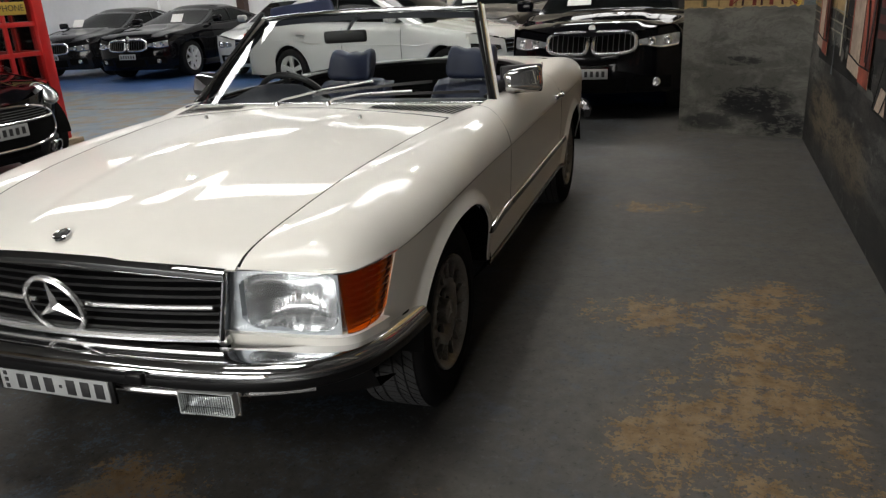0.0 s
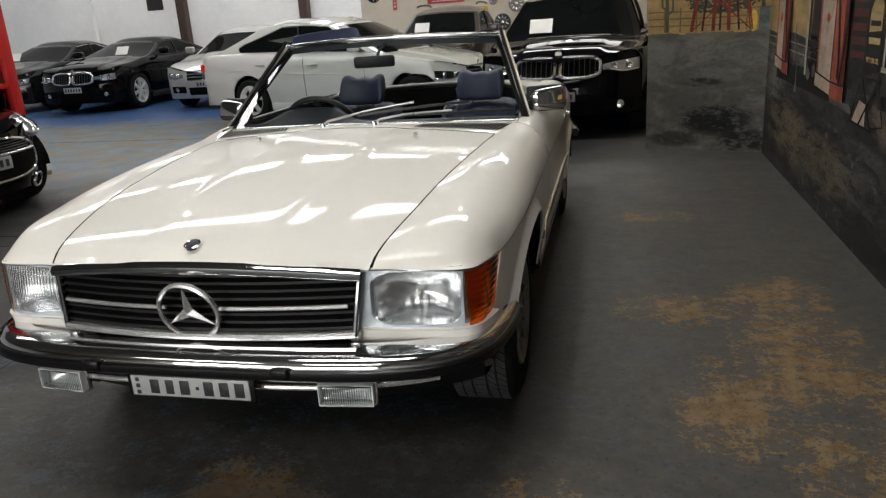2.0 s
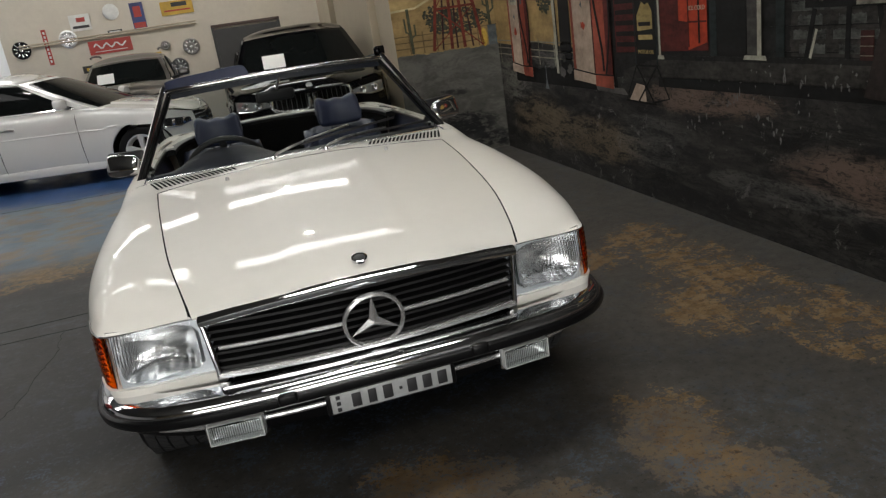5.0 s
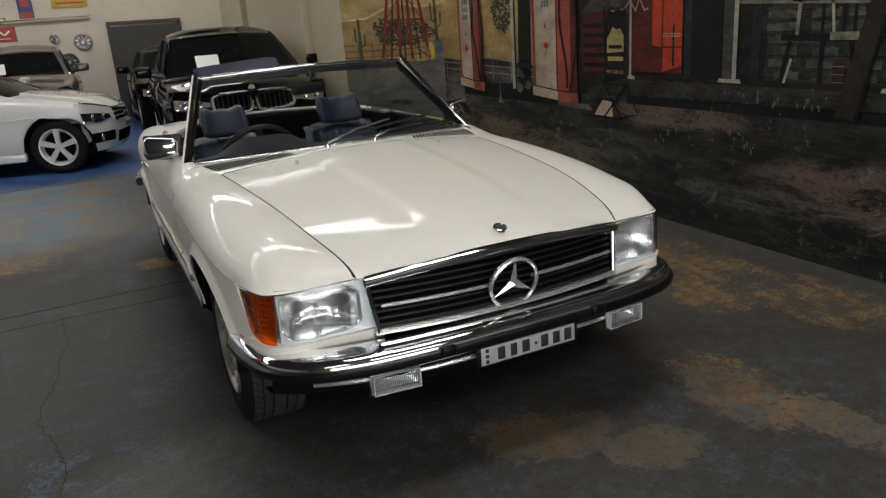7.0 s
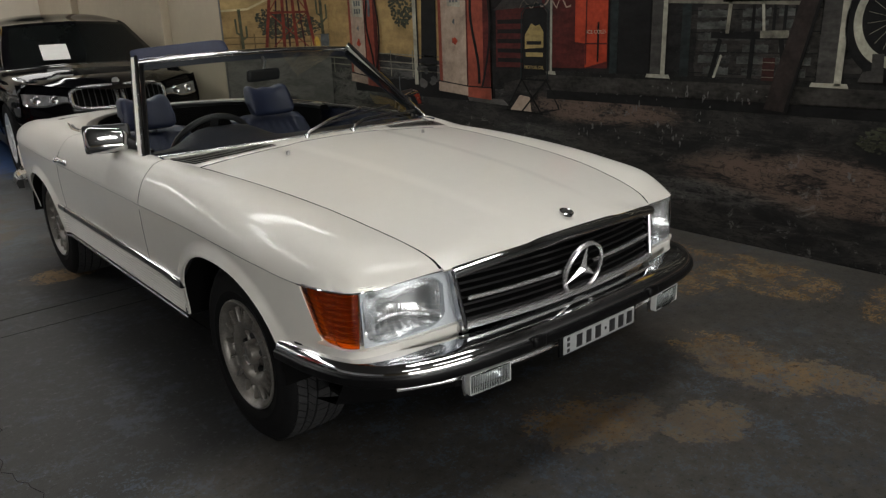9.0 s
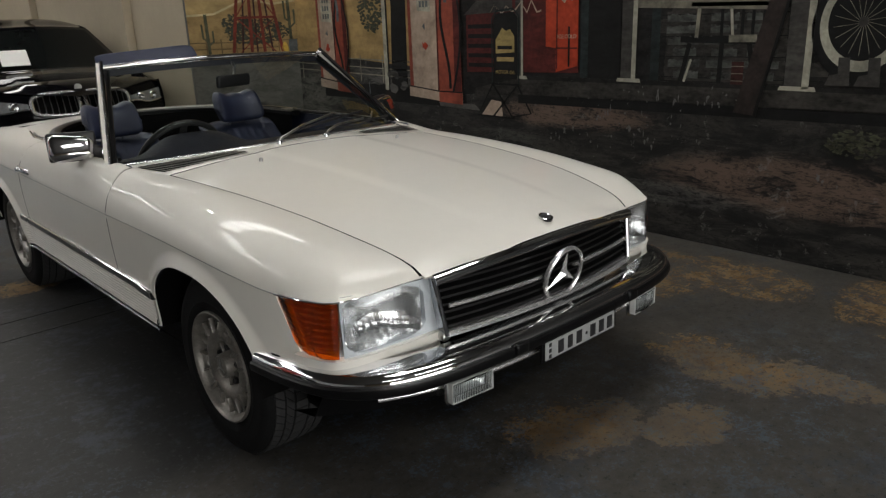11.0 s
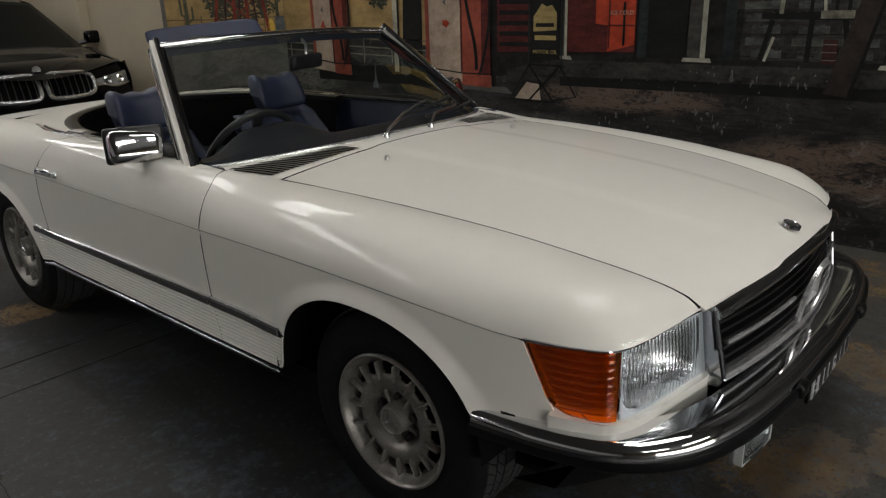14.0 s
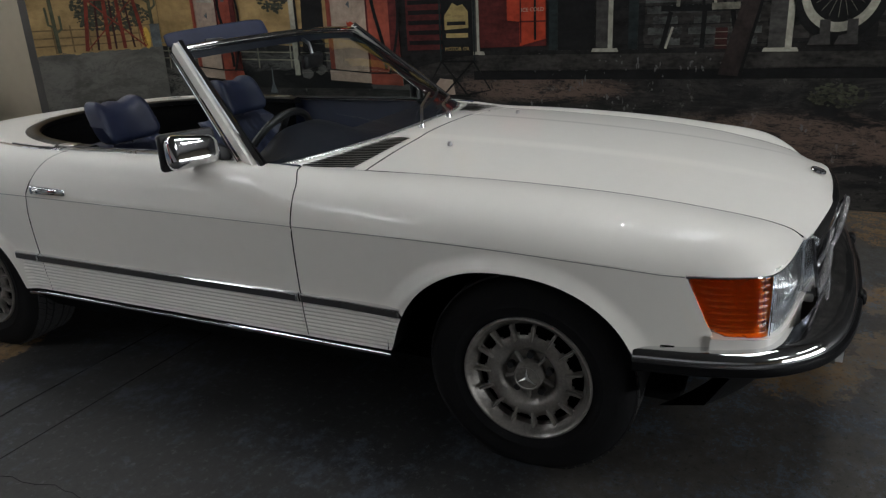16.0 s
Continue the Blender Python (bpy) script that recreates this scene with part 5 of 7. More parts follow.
# ---- the other parked cars ----
def parked_car(name, at, label, paint, wb=2.8, fo=0.85, ro=1.0, hw=0.92, height=1.46, nose=0.70, cowl=0.98, cowl_y=0.55, roof_y=1.35, roof_end=2.5, rear_y=3.25,
               belt=0.98, tail=1.02, sill=0.24, wheel_r=0.325, roof_hw=0.58, bow=0.22, rim_mat=None, spokes=5, face="kidney", rails=False, paper=False, arch_lip=0.03, lamp_mat=None, paper_u=0.30):
    car = thing(name, at, label, "car", "parked cars")
    rim_mat, lamp_mat = rim_mat or ALLOY_NEW, lamp_mat or LAMP_DARK
    end = wb + ro
    wide = knots((-fo, hw * 0.80), (-fo + bow, hw * 0.90), (0.0, hw * 0.985), (wb * 0.4, hw), (wb, hw * 0.985), (end - 0.3, hw * 0.92), (end, hw * 0.82))
    top = knots((-fo, nose), (-fo + 0.25, nose + (cowl - nose) * 0.42), (0.0, mix(nose, cowl, 0.72)), (cowl_y, cowl), (cowl_y + 0.7, belt), (rear_y - 0.4, tail), (end - 0.25, tail), (end, tail - 0.10))
    shoulder = lambda y: wide(y) * 0.86
    mid = lambda y: mix(top(y), sill, 0.30)

    def arch_foot(y):
        z = sill
        for cy in (0.0, wb):
            d = abs(y - cy) / (wheel_r + 0.055)
            if d < 1:
                z = max(z, wheel_r + (wheel_r + 0.055) * (1 - d * d) ** 0.5)
        return z

    def flank_(u, v, side):
        y = mix(-fo + bow, end - 0.12, v)
        t, foot, m_, w_, sh = top(y), arch_foot(y), mid(y), wide(y), shoulder(y)
        if u < 0.4:
            a = u / 0.4 * math.pi / 2
            return Vector((side * (sh + (w_ - sh) * math.sin(a) ** 0.8), y, m_ + (t - m_) * math.cos(a) ** 0.9))
        k = (u - 0.4) / 0.6
        z = mix(m_, min(foot, m_ - 0.01), k)
        lip = arch_lip * smooth01((z - sill) / 0.02) * (1 - smooth01((z - foot) / 0.10)) if foot > sill + 0.01 else 0
        return Vector((side * (w_ - 0.05 * k ** 2 * (m_ - z) / max(0.05, m_ - sill) + lip * 0.5), y, z))
    for side in (-1, 1):
        part("side_panel", sheet(lambda u, v: flank_(u, v, side), 22, 90), paint, car)
        door = part("door_gap", sweep([flank_(k / 10, (cowl_y + 0.25 + fo - bow) / (end - 0.12 + fo - bow), side) + Vector((side * 0.002, 0, 0)) for k in range(2, 11)], ring(0.004, 5)), DARK, car)
        part("door_gap", sweep([flank_(k / 10, (cowl_y + 1.28 + fo - bow) / (end - 0.12 + fo - bow), side) + Vector((side * 0.002, 0, 0)) for k in range(2, 11)], ring(0.004, 5)), DARK, car)
        for yy in (cowl_y + 1.10, cowl_y + 2.05):
            q = flank_(0.34, (yy + fo - bow) / (end - 0.12 + fo - bow), side)
            part("door_handle", box(0.030, 0.17, 0.024, (q.x + side * 0.014, q.y, q.z), 0.009), SATIN if paint is WHITE_NEW else paint, car)
        part("sill", box(0.10, wb - 2 * wheel_r - 0.12, 0.12, (side * (hw - 0.075), wb / 2, sill - 0.01), 0.03), paint if paint in (WHITE_NEW, SILVER_PAINT) else BLACK_PLASTIC, car)
        part("side_crease", sweep([flank_(0.47, k / 40, side) + Vector((side * 0.003, 0, 0)) for k in range(5, 36)], ring(0.006, 6)), paint, car)

    # bonnet, boot
    part("bonnet", sheet(lambda u, v: Vector(((2 * u - 1) * shoulder(mix(-fo + bow * abs(2 * u - 1) ** 2, cowl_y, v)), mix(-fo + bow * abs(2 * u - 1) ** 2, cowl_y, v), top(mix(-fo + bow * abs(2 * u - 1) ** 2, cowl_y, v)) + 0.03 * (1 - (2 * u - 1) ** 2) * smooth01(v * 3) + 0.012 * (smooth01((0.62 - abs(2 * u - 1)) / 0.08) - 0.5) * smooth01(v * 4))), 36, 24), paint, car)
    part("boot", sheet(lambda u, v: Vector(((2 * u - 1) * shoulder(mix(rear_y - 0.45, end - 0.02, v)), mix(rear_y - 0.45, end - 0.02, v), top(mix(rear_y - 0.45, end - 0.02, v)) + 0.02 * (1 - (2 * u - 1) ** 2))), 16, 10), paint, car)

    def fascia(s_, z, out=0.0):
        a = abs(s_)
        lean = 0.16 * ((z - 0.45) / 0.45) ** 2 if z > 0.45 else 0.10 * ((0.45 - z) / 0.3) ** 2
        y = -fo + bow * a ** 2.4 + lean * (1 - 0.5 * a) - out
        w_ = wide(-fo + bow) * (1 - 0.0)
        return Vector((s_ * w_ + math.copysign(out * 0.6 * a ** 2, s_), y, z))
    part("front_bumper", sheet(lambda u, v: fascia(2 * u - 1, mix(top(-fo + bow * abs(2 * u - 1) ** 2), sill - 0.04, v)), 40, 20), paint, car)
    part("rear_bumper", sheet(lambda u, v: Vector(((2 * u - 1) * wide(end - 0.12), end - 0.12 + 0.12 * (1 - abs(2 * u - 1) ** 3) * math.sin(math.pi * (0.15 + 0.7 * v)), mix(top(end - 0.05), sill, v))), 24, 12), paint, car)
    part("underbody", box(hw * 1.7, end + fo - 0.5, 0.16, (0, (end - fo) / 2, sill + 0.02), 0.03), DARK, car)
    for cy in (0.0, wb):
        for side in (-1, 1):
            part("wheel_housing", sheet(lambda u, v: Vector((side * mix(hw * 0.93, hw * 0.6, v), cy + (wheel_r + 0.06) * math.cos(math.pi * u), wheel_r + (wheel_r + 0.06) * math.sin(math.pi * u))), 16, 2), DARK, car)

    # glasshouse: a painted shell with dark panes set into it
    def side_glass(u, v, side, out=0.0):
        k = v
        y0, y1 = mix(cowl_y + 0.05, roof_y, k ** 0.9), mix(rear_y - 0.10, roof_end, k ** 0.8)
        y = mix(y0, y1, u)
        z = mix(top(y) - 0.01, height - 0.075 - 0.055 * abs(2 * u - 1) ** 2.5, k)
        return Vector((side * (mix(shoulder(y) * 0.985, roof_hw, k ** 1.35) + out), y, z))

    def screen(u, v, front=True, out=0.0):
        s_ = 2 * u - 1
        a = side_glass(0 if front else 1, v, 1)
        return Vector((s_ * a.x, a.y + (-0.17 if front else 0.14) * (1 - abs(s_) ** 2.4) * (1 - 0.25 * v) + (-out if front else out), a.z + 0.03 * (1 - s_ * s_) * v + out * 0.6))
    house = part("glasshouse", sheet(lambda u, v: side_glass(u, v, 1), 20, 8), paint, car, "cabin with dark tinted windows")
    part("cabin_side", sheet(lambda u, v: side_glass(u, v, -1), 20, 8), paint, house)

    def pane(u, v, side):
        # the panes end in a point towards the back
        back = 0.90 - 0.26 * abs(v - 0.30) ** 1.4 / 0.6
        return side_glass(mix(0.055, back, u), mix(0.05, 0.90, v), side, 0.008)
    for side in (-1, 1):
        part("side_glass", sheet(lambda u, v: pane(u, v, side), 24, 10), TINT, house)
        edge_ = [pane(k / 16, 1.0, side) for k in range(17)] + [pane(1.0, 1 - k / 8, side) for k in range(1, 9)] + [pane(1 - k / 16, 0.0, side) for k in range(1, 17)]
        part("window_trim", sweep(edge_, ring(0.008, 6)), CHROME if paint is not BLACK_PAINT else BLACK_PLASTIC, house)
    part("front_shell", sheet(lambda u, v: screen(u, v), 20, 10), paint, house)
    part("rear_shell", sheet(lambda u, v: screen(u, v, False), 20, 10), paint, house)
    part("windscreen", sheet(lambda u, v: screen(mix(0.045, 0.955, u), mix(0.0, 0.93, v), True, 0.007), 24, 10), TINT, house)
    part("rear_screen", sheet(lambda u, v: screen(mix(0.06, 0.94, u), mix(0.05, 0.90, v), False, 0.007), 20, 10), TINT, house)

    def roof(u, v):
        s_ = 2 * u - 1
        a, b_ = screen(u, 1.0), screen(u, 1.0, False)
        p = a.lerp(b_, v)
        rim = side_glass(v, 1.0, 1).z
        p.z = mix(p.z, rim, smooth01(min(v, 1 - v) * 5)) + 0.075 * (1 - abs(s_) ** 3.2) * smooth01(min(v, 1 - v) * 4)
        return p
    part("roof", sheet(roof, 28, 28), paint, car)
    for side in (-1, 1):
        part("door_post", sweep([side_glass(0.45 - 0.02 * k / 8, mix(0.05, 0.9, k / 8), side, 0.010) for k in range(9)], ring(0.026, 6, 0.2, 1)), BLACK_PLASTIC, car)
        m0 = Vector((side * (hw + 0.09), cowl_y + 0.34, top(cowl_y + 0.3) + 0.085))
        mir = part("door_mirror", box(0.19, 0.11, 0.125, m0, 0.038, 4), paint, car)
        part("foot", sweep([Vector((side * (hw * 0.86), cowl_y + 0.36, top(cowl_y + 0.4) + 0.02)), m0 + Vector((-side * 0.06, 0, -0.04))], ring(0.025, 6)), BLACK_PLASTIC, mir)
        if rails:
            part("roof_bar", sweep([Vector((side * (roof_hw - 0.02), mix(roof_y + 0.1, roof_end - 0.05, k / 8), height + 0.01 + 0.03 * math.sin(math.pi * k / 8) ** 0.4)) for k in range(9)], ring(0.016, 6)), BLACK_PLASTIC, car)
    if paper:
        a = screen(paper_u, 0.14)
        part("price_sheet", box(0.26, 0.006, 0.19, a + Vector((0, -0.03, 0.10)), turn=pose(0, 0, 0, -38, 0, 0)), PAPER, car, "white price sheet behind the screen")

    # wheels
    for cy in (0.0, wb):
        for side in (-1, 1):
            wh = thing("wheel")
            wh.parent = car
            wh.matrix_basis = pose(side * (hw - 0.035), cy, wheel_r, 0, 0, 0 if side < 0 else 180)
            rr = wheel_r * 0.69
            part("tyre", lathe([(-0.004, rr), (-0.012, rr + 0.02), (-0.010, wheel_r - 0.03), (0.008, wheel_r - 0.006), (0.05, wheel_r), (0.17, wheel_r), (0.21, wheel_r - 0.03), (0.21, rr)], 40), TYRE, wh)
            part("rim", lathe([(0.06, rr * 0.80), (0.01, rr * 0.90), (-0.004, rr * 0.95), (-0.006, rr * 1.0), (0.004, rr * 1.01)], 40), rim_mat, wh)
            part("brake", lathe([(0.07, 0.0), (0.07, rr * 0.9)], 24), DARK, wh)
            for k in range(spokes):
                own = bmesh.new()
                w0, w1 = rr * 0.20, rr * 0.30 * 5 / spokes
                pts = [(0.004, -w0 * 0.5, rr * 0.12), (0.004, w0 * 0.5, rr * 0.12), (-0.002, w1 * 0.5, rr * 0.93), (-0.002, -w1 * 0.5, rr * 0.93)]
                lo = [own.verts.new(p) for p in pts]
                hi = [own.verts.new((p[0] + 0.035, p[1] * 1.1, p[2])) for p in pts]
                own.faces.new(lo)
                own.faces.new(hi[::-1])
                for i in range(4):
                    own.faces.new((lo[i], lo[(i + 1) % 4], hi[(i + 1) % 4], hi[i]))
                bmesh.ops.transform(own, matrix=pose(0, 0, 0, 360 / spokes * k, 0, 0), verts=own.verts)
                part("spoke", own, rim_mat, wh)
            part("cap", lathe([(-0.006, 0.0), (-0.004, rr * 0.16), (0.02, rr * 0.22)], 20), rim_mat, wh)

    # face
    hz = nose + (cowl - nose) * 0.10
    for side in (-1, 1):
        def lamp_patch(u, v, out=0.006):
            z = hz - 0.035 + 0.03 * u - 0.03 * (1 - u) ** 2 - mix(0.050, 0.112, smooth01(u * 2.2)) * (1 - 0.25 * max(0, u - 0.6)) * (1 - v)
            if u <= 0.72:
                return fascia(side * mix(0.54, 0.97, u / 0.72), z, out)
            a = fascia(side * 0.97, z, out)
            q = (u - 0.72) / 0.28
            return a + Vector((side * 0.035 * q, bow * 0.9 * q, 0))
        if face == "oval":
            c_ = fascia(side * 0.76, nose + 0.025, -0.03)
            for nm, prof, m_ in (("headlamp", [(-0.040, 0.0), (-0.034, 0.07), (-0.010, 0.108)], LAMP_DARK), ("lamp_ring", [(-0.014, 0.106), (-0.020, 0.114), (-0.010, 0.119), (0.012, 0.120)], CHROME)):
                own = lathe(prof, 28, "y")
                bmesh.ops.transform(own, matrix=Matrix.Translation(c_) @ pose(0, 0, 0, -48, 0, side * 6), verts=own.verts)
                part(nm, own, m_, car)
            part("tail_lamp", box(0.30, 0.10, 0.13, (side * (hw * 0.72), end - 0.10, tail - 0.20), 0.03, 3), RED_LENS, car)
            continue
        hl = part("headlamp", sheet(lambda u, v: lamp_patch(u, v), 20, 8), lamp_mat, car, "swept-back headlamp")
        part("rim", sweep([lamp_patch(k / 16, 0.03, 0.010) for k in range(17)], ring(0.008, 6)), CHROME, hl)
        for u_ in (0.22, 0.50):
            own = lathe([(-0.012, 0.0), (-0.02, 0.030), (-0.006, 0.042), (0.004, 0.047)], 20, "y")
            bmesh.ops.translate(own, vec=lamp_patch(u_, 0.5, 0.006), verts=own.verts)
            part("projector", own, REFLECTOR, hl)
        own = lathe([(-0.010, 0.0), (-0.012, 0.034), (-0.004, 0.044), (0.01, 0.048)], 18, "y")
        bmesh.ops.translate(own, vec=fascia(side * 0.74, 0.36, 0.004), verts=own.verts)
        part("fog_lamp", own, REFLECTOR, car)
        part("air_intake", sheet(lambda u, v: fascia(side * mix(0.50, 0.90, u), mix(0.30, 0.42, v), 0.0035), 8, 4), DARK, car)
        part("tail_lamp", box(0.30, 0.10, 0.13, (side * (hw * 0.72), end - 0.10, tail - 0.20), 0.03, 3), RED_LENS, car)
    part("lower_grille", sheet(lambda u, v: fascia(mix(-0.42, 0.42, u), mix(0.26, 0.40, v), 0.0035), 16, 4), DARK, car)
    gz0, gz1 = hz - 0.17, hz + 0.0
    if face == "kidney":
        for side in (-1, 1):
            def rim_pt(a):
                cx, cz = side * 0.262, (gz0 + gz1) / 2
                k = abs(math.cos(a)) ** 0.5 * math.copysign(1, math.cos(a)), abs(math.sin(a)) ** 0.5 * math.copysign(1, math.sin(a))
                return fascia(cx + (0.238 + side * math.cos(a) * 0.010) * k[0], cz + (0.100 - 0.012 * side * math.cos(a)) * k[1], 0.012)
            g = part("grille", sheet(lambda u, v: fascia(side * mix(0.040, 0.485, u), mix(gz0 - 0.008, gz1 + 0.008, v), 0.004), 10, 6), DARK, car, "dark kidney grille in a chrome ring")
            part("ring", sweep([rim_pt(2 * math.pi * k / 36) for k in range(36)], ring(0.019, 8), closed=True, up=Vector((0, -1, 0.01))), BRIGHT, g)
            for k in range(7):
                s_ = side * mix(0.075, 0.45, k / 6)
                part("slat", sweep([fascia(s_, mix(gz0 + 0.01, gz1 - 0.01, q / 4), 0.008) for q in range(5)], ring(0.004, 5), up=Vector((0, -1, 0.01))), GREY_TRIM, g)
    elif face == "bars":
        g = part("grille", sheet(lambda u, v: fascia(mix(-0.44, 0.44, u), mix(gz0, gz1 + 0.01, v), 0.004), 16, 6), DARK, car, "dark grille with chrome bars")
        for k in range(4):
            part("bar", sweep([fascia(mix(-0.43, 0.43, q / 16), mix(gz0 + 0.01, gz1, k / 3), 0.010) for q in range(17)], ring(0.008, 6)), BRIGHT, g)
        own = lathe([(-0.01, 0.0), (-0.012, 0.055), (0.0, 0.065)], 24, "y")
        bmesh.ops.translate(own, vec=fascia(0, (gz0 + gz1) / 2, 0.012), verts=own.verts)
        part("emblem", own, CHROME, g)
    else:
        def oval(a, k=1.0, out=0.006):
            return fascia(0.74 * k * math.copysign(abs(math.cos(a)) ** 0.72, math.cos(a)) * (1 - 0.10 * math.sin(a)), 0.475 + 0.165 * k * math.copysign(abs(math.sin(a)) ** 0.72, math.sin(a)), out)
        g = part("grille", sheet(lambda u, v: oval(2 * math.pi * u, max(0.02, v)), 40, 6), DARK, car, "oval dark grille in a chrome ring")
        part("ring", sweep([oval(2 * math.pi * k / 48, 1.0, 0.010) for k in range(48)], ring(0.013, 8), closed=True, up=Vector((0, -1, 0.01))), CHROME, g)
        part("bar", sweep([fascia(mix(-0.70, 0.70, q / 20), 0.520, 0.012) for q in range(21)], ring(0.011, 6)), BRIGHT, g)
        for k in range(4):
            part("mesh_bar", sweep([fascia(mix(-0.62, 0.62, q / 20), 0.545 + 0.020 * k, 0.009) for q in range(21)], ring(0.004, 5)), BLACK_PLASTIC, g)
        for side in (-1, 1):
            part("fog_frame", sweep([fascia(side * (0.76 + 0.12 * math.cos(2 * math.pi * k / 24)), 0.235 + 0.055 * math.sin(2 * math.pi * k / 24), 0.010) for k in range(24)], ring(0.013, 6), closed=True, up=Vector((0, -1, 0.01))), CHROME, car)
    own = lathe([(-0.004, 0.0), (-0.006, 0.030), (0.004, 0.036)], 20, "y")
    bmesh.ops.translate(own, vec=fascia(0, gz1 + 0.05, 0.004), verts=own.verts)
    part("badge", own, SATIN, car)
    pl = part("number_plate", box(0.37, 0.008, 0.10, fascia(0, 0.455, 0.012), 0.003), PLATE, car, "number plate with unreadable dark bars")
    for k in range(6):
        part("bar", box(0.030, 0.004, 0.055, fascia(0, 0.455, 0.017) + Vector((-0.14 + 0.056 * k, 0, 0)), 0.001), PLATE_INK, pl)
    return car


LAMP_DARK = mat("headlamp_glass", (0.42, 0.43, 0.44), 0.14, metal=0.55, vary=0.5, scale=20, coat=1.0)
LAMP_SMOKED = mat("smoked_headlamp_glass", (0.03, 0.031, 0.033), 0.1, metal=0.3, vary=0.6, scale=20, coat=1.0)
parked_car("black_suv", pose(-0.945, 8.38, 0, 0, 0, -2.2), "black sport utility car with a price sheet in its windscreen", BLACK_PAINT, wb=2.76, fo=0.80, ro=0.85, hw=0.94, height=1.56, nose=0.81, cowl=1.00, cowl_y=0.30, roof_y=1.15, roof_end=2.9, rear_y=3.45, belt=0.99, tail=1.06, sill=0.30, wheel_r=0.36, roof_hw=0.64, paper=True, bow=0.27)
parked_car("white_sedan", pose(-2.80, 10.09, 0, 0, 0, 75.9), "white four-door sedan with tinted windows, parked side-on", WHITE_NEW, wb=2.80, fo=0.62, ro=1.08, hw=0.90, height=1.45, nose=0.66, cowl=0.92, cowl_y=0.46, roof_y=1.42, roof_end=2.70, rear_y=3.70, belt=0.95, tail=1.00, wheel_r=0.315, roof_hw=0.60, face="bars", arch_lip=0.012, bow=0.34, lamp_mat=LAMP_SMOKED)
parked_car("black_compact", pose(-1.06, 12.78, 0), "glossy black compact car half hidden behind the sport utility car", BLACK_PAINT, wb=2.2, fo=0.60, ro=0.5, hw=0.84, height=1.38, nose=0.70, cowl=0.92, cowl_y=0.34, roof_y=1.0, roof_end=2.0, rear_y=2.45, belt=0.92, tail=0.97, roof_hw=0.56, face="bars", bow=0.28)
parked_car("silver_sedan", pose(-7.75, 12.75, 0, 0, 0, 6), "silver four-door sedan with a barred chrome grille", SILVER_PAINT, wb=2.85, fo=0.85, ro=0.90, hw=0.90, height=1.42, nose=0.66, cowl=0.94, cowl_y=0.45, roof_y=1.30, roof_end=2.4, rear_y=3.2, belt=0.93, tail=0.98, face="bars")
parked_car("black_sedan", pose(-10.40, 12.60, 0, 0, 0, 3), "glossy black four-door sedan with a price sheet", BLACK_PAINT, wb=2.9, fo=0.85, ro=0.95, hw=0.90, height=1.34, nose=0.72, cowl=0.97, cowl_y=0.50, roof_y=1.35, roof_end=2.4, rear_y=3.2, belt=0.96, tail=1.0, wheel_r=0.345, paper=True, paper_u=0.68, spokes=7)
parked_car("dark_grey_sedan", pose(-12.75, 13.0, 0, 0, 0, 4), "dark grey four-door sedan at the back of the hall", GREY_PAINT, wb=2.8, fo=0.85, ro=0.9, hw=0.91, height=1.36, nose=0.68, cowl=0.95, cowl_y=0.48, roof_y=1.32, roof_end=2.4, rear_y=3.2, belt=0.95, tail=1.0, paper=True, spokes=7)
parked_car("brown_wagon", pose(-3.52, 12.55, 0), "dark brown compact wagon with roof rails and a price sheet", BROWN_PAINT, wb=2.2, fo=0.75, ro=0.6, hw=0.84, height=1.52, nose=0.80, cowl=1.03, cowl_y=0.32, roof_y=1.0, roof_end=2.2, rear_y=2.6, belt=1.02, tail=1.05, roof_hw=0.58, rails=True, paper=True, face="bars")
parked_car("black_hatchback", pose(-5.60, 4.42, 0, 0, 0, 86), "glossy black small hatchback with an oval chrome-edged grille", BLACK_PAINT, wb=2.45, fo=0.60, ro=0.6, hw=0.82, height=1.34, nose=0.66, cowl=0.88, cowl_y=0.72, roof_y=1.20, roof_end=2.4, rear_y=2.75, belt=0.90, tail=0.95, roof_hw=0.58, face="oval", bow=0.30, arch_lip=0.0)

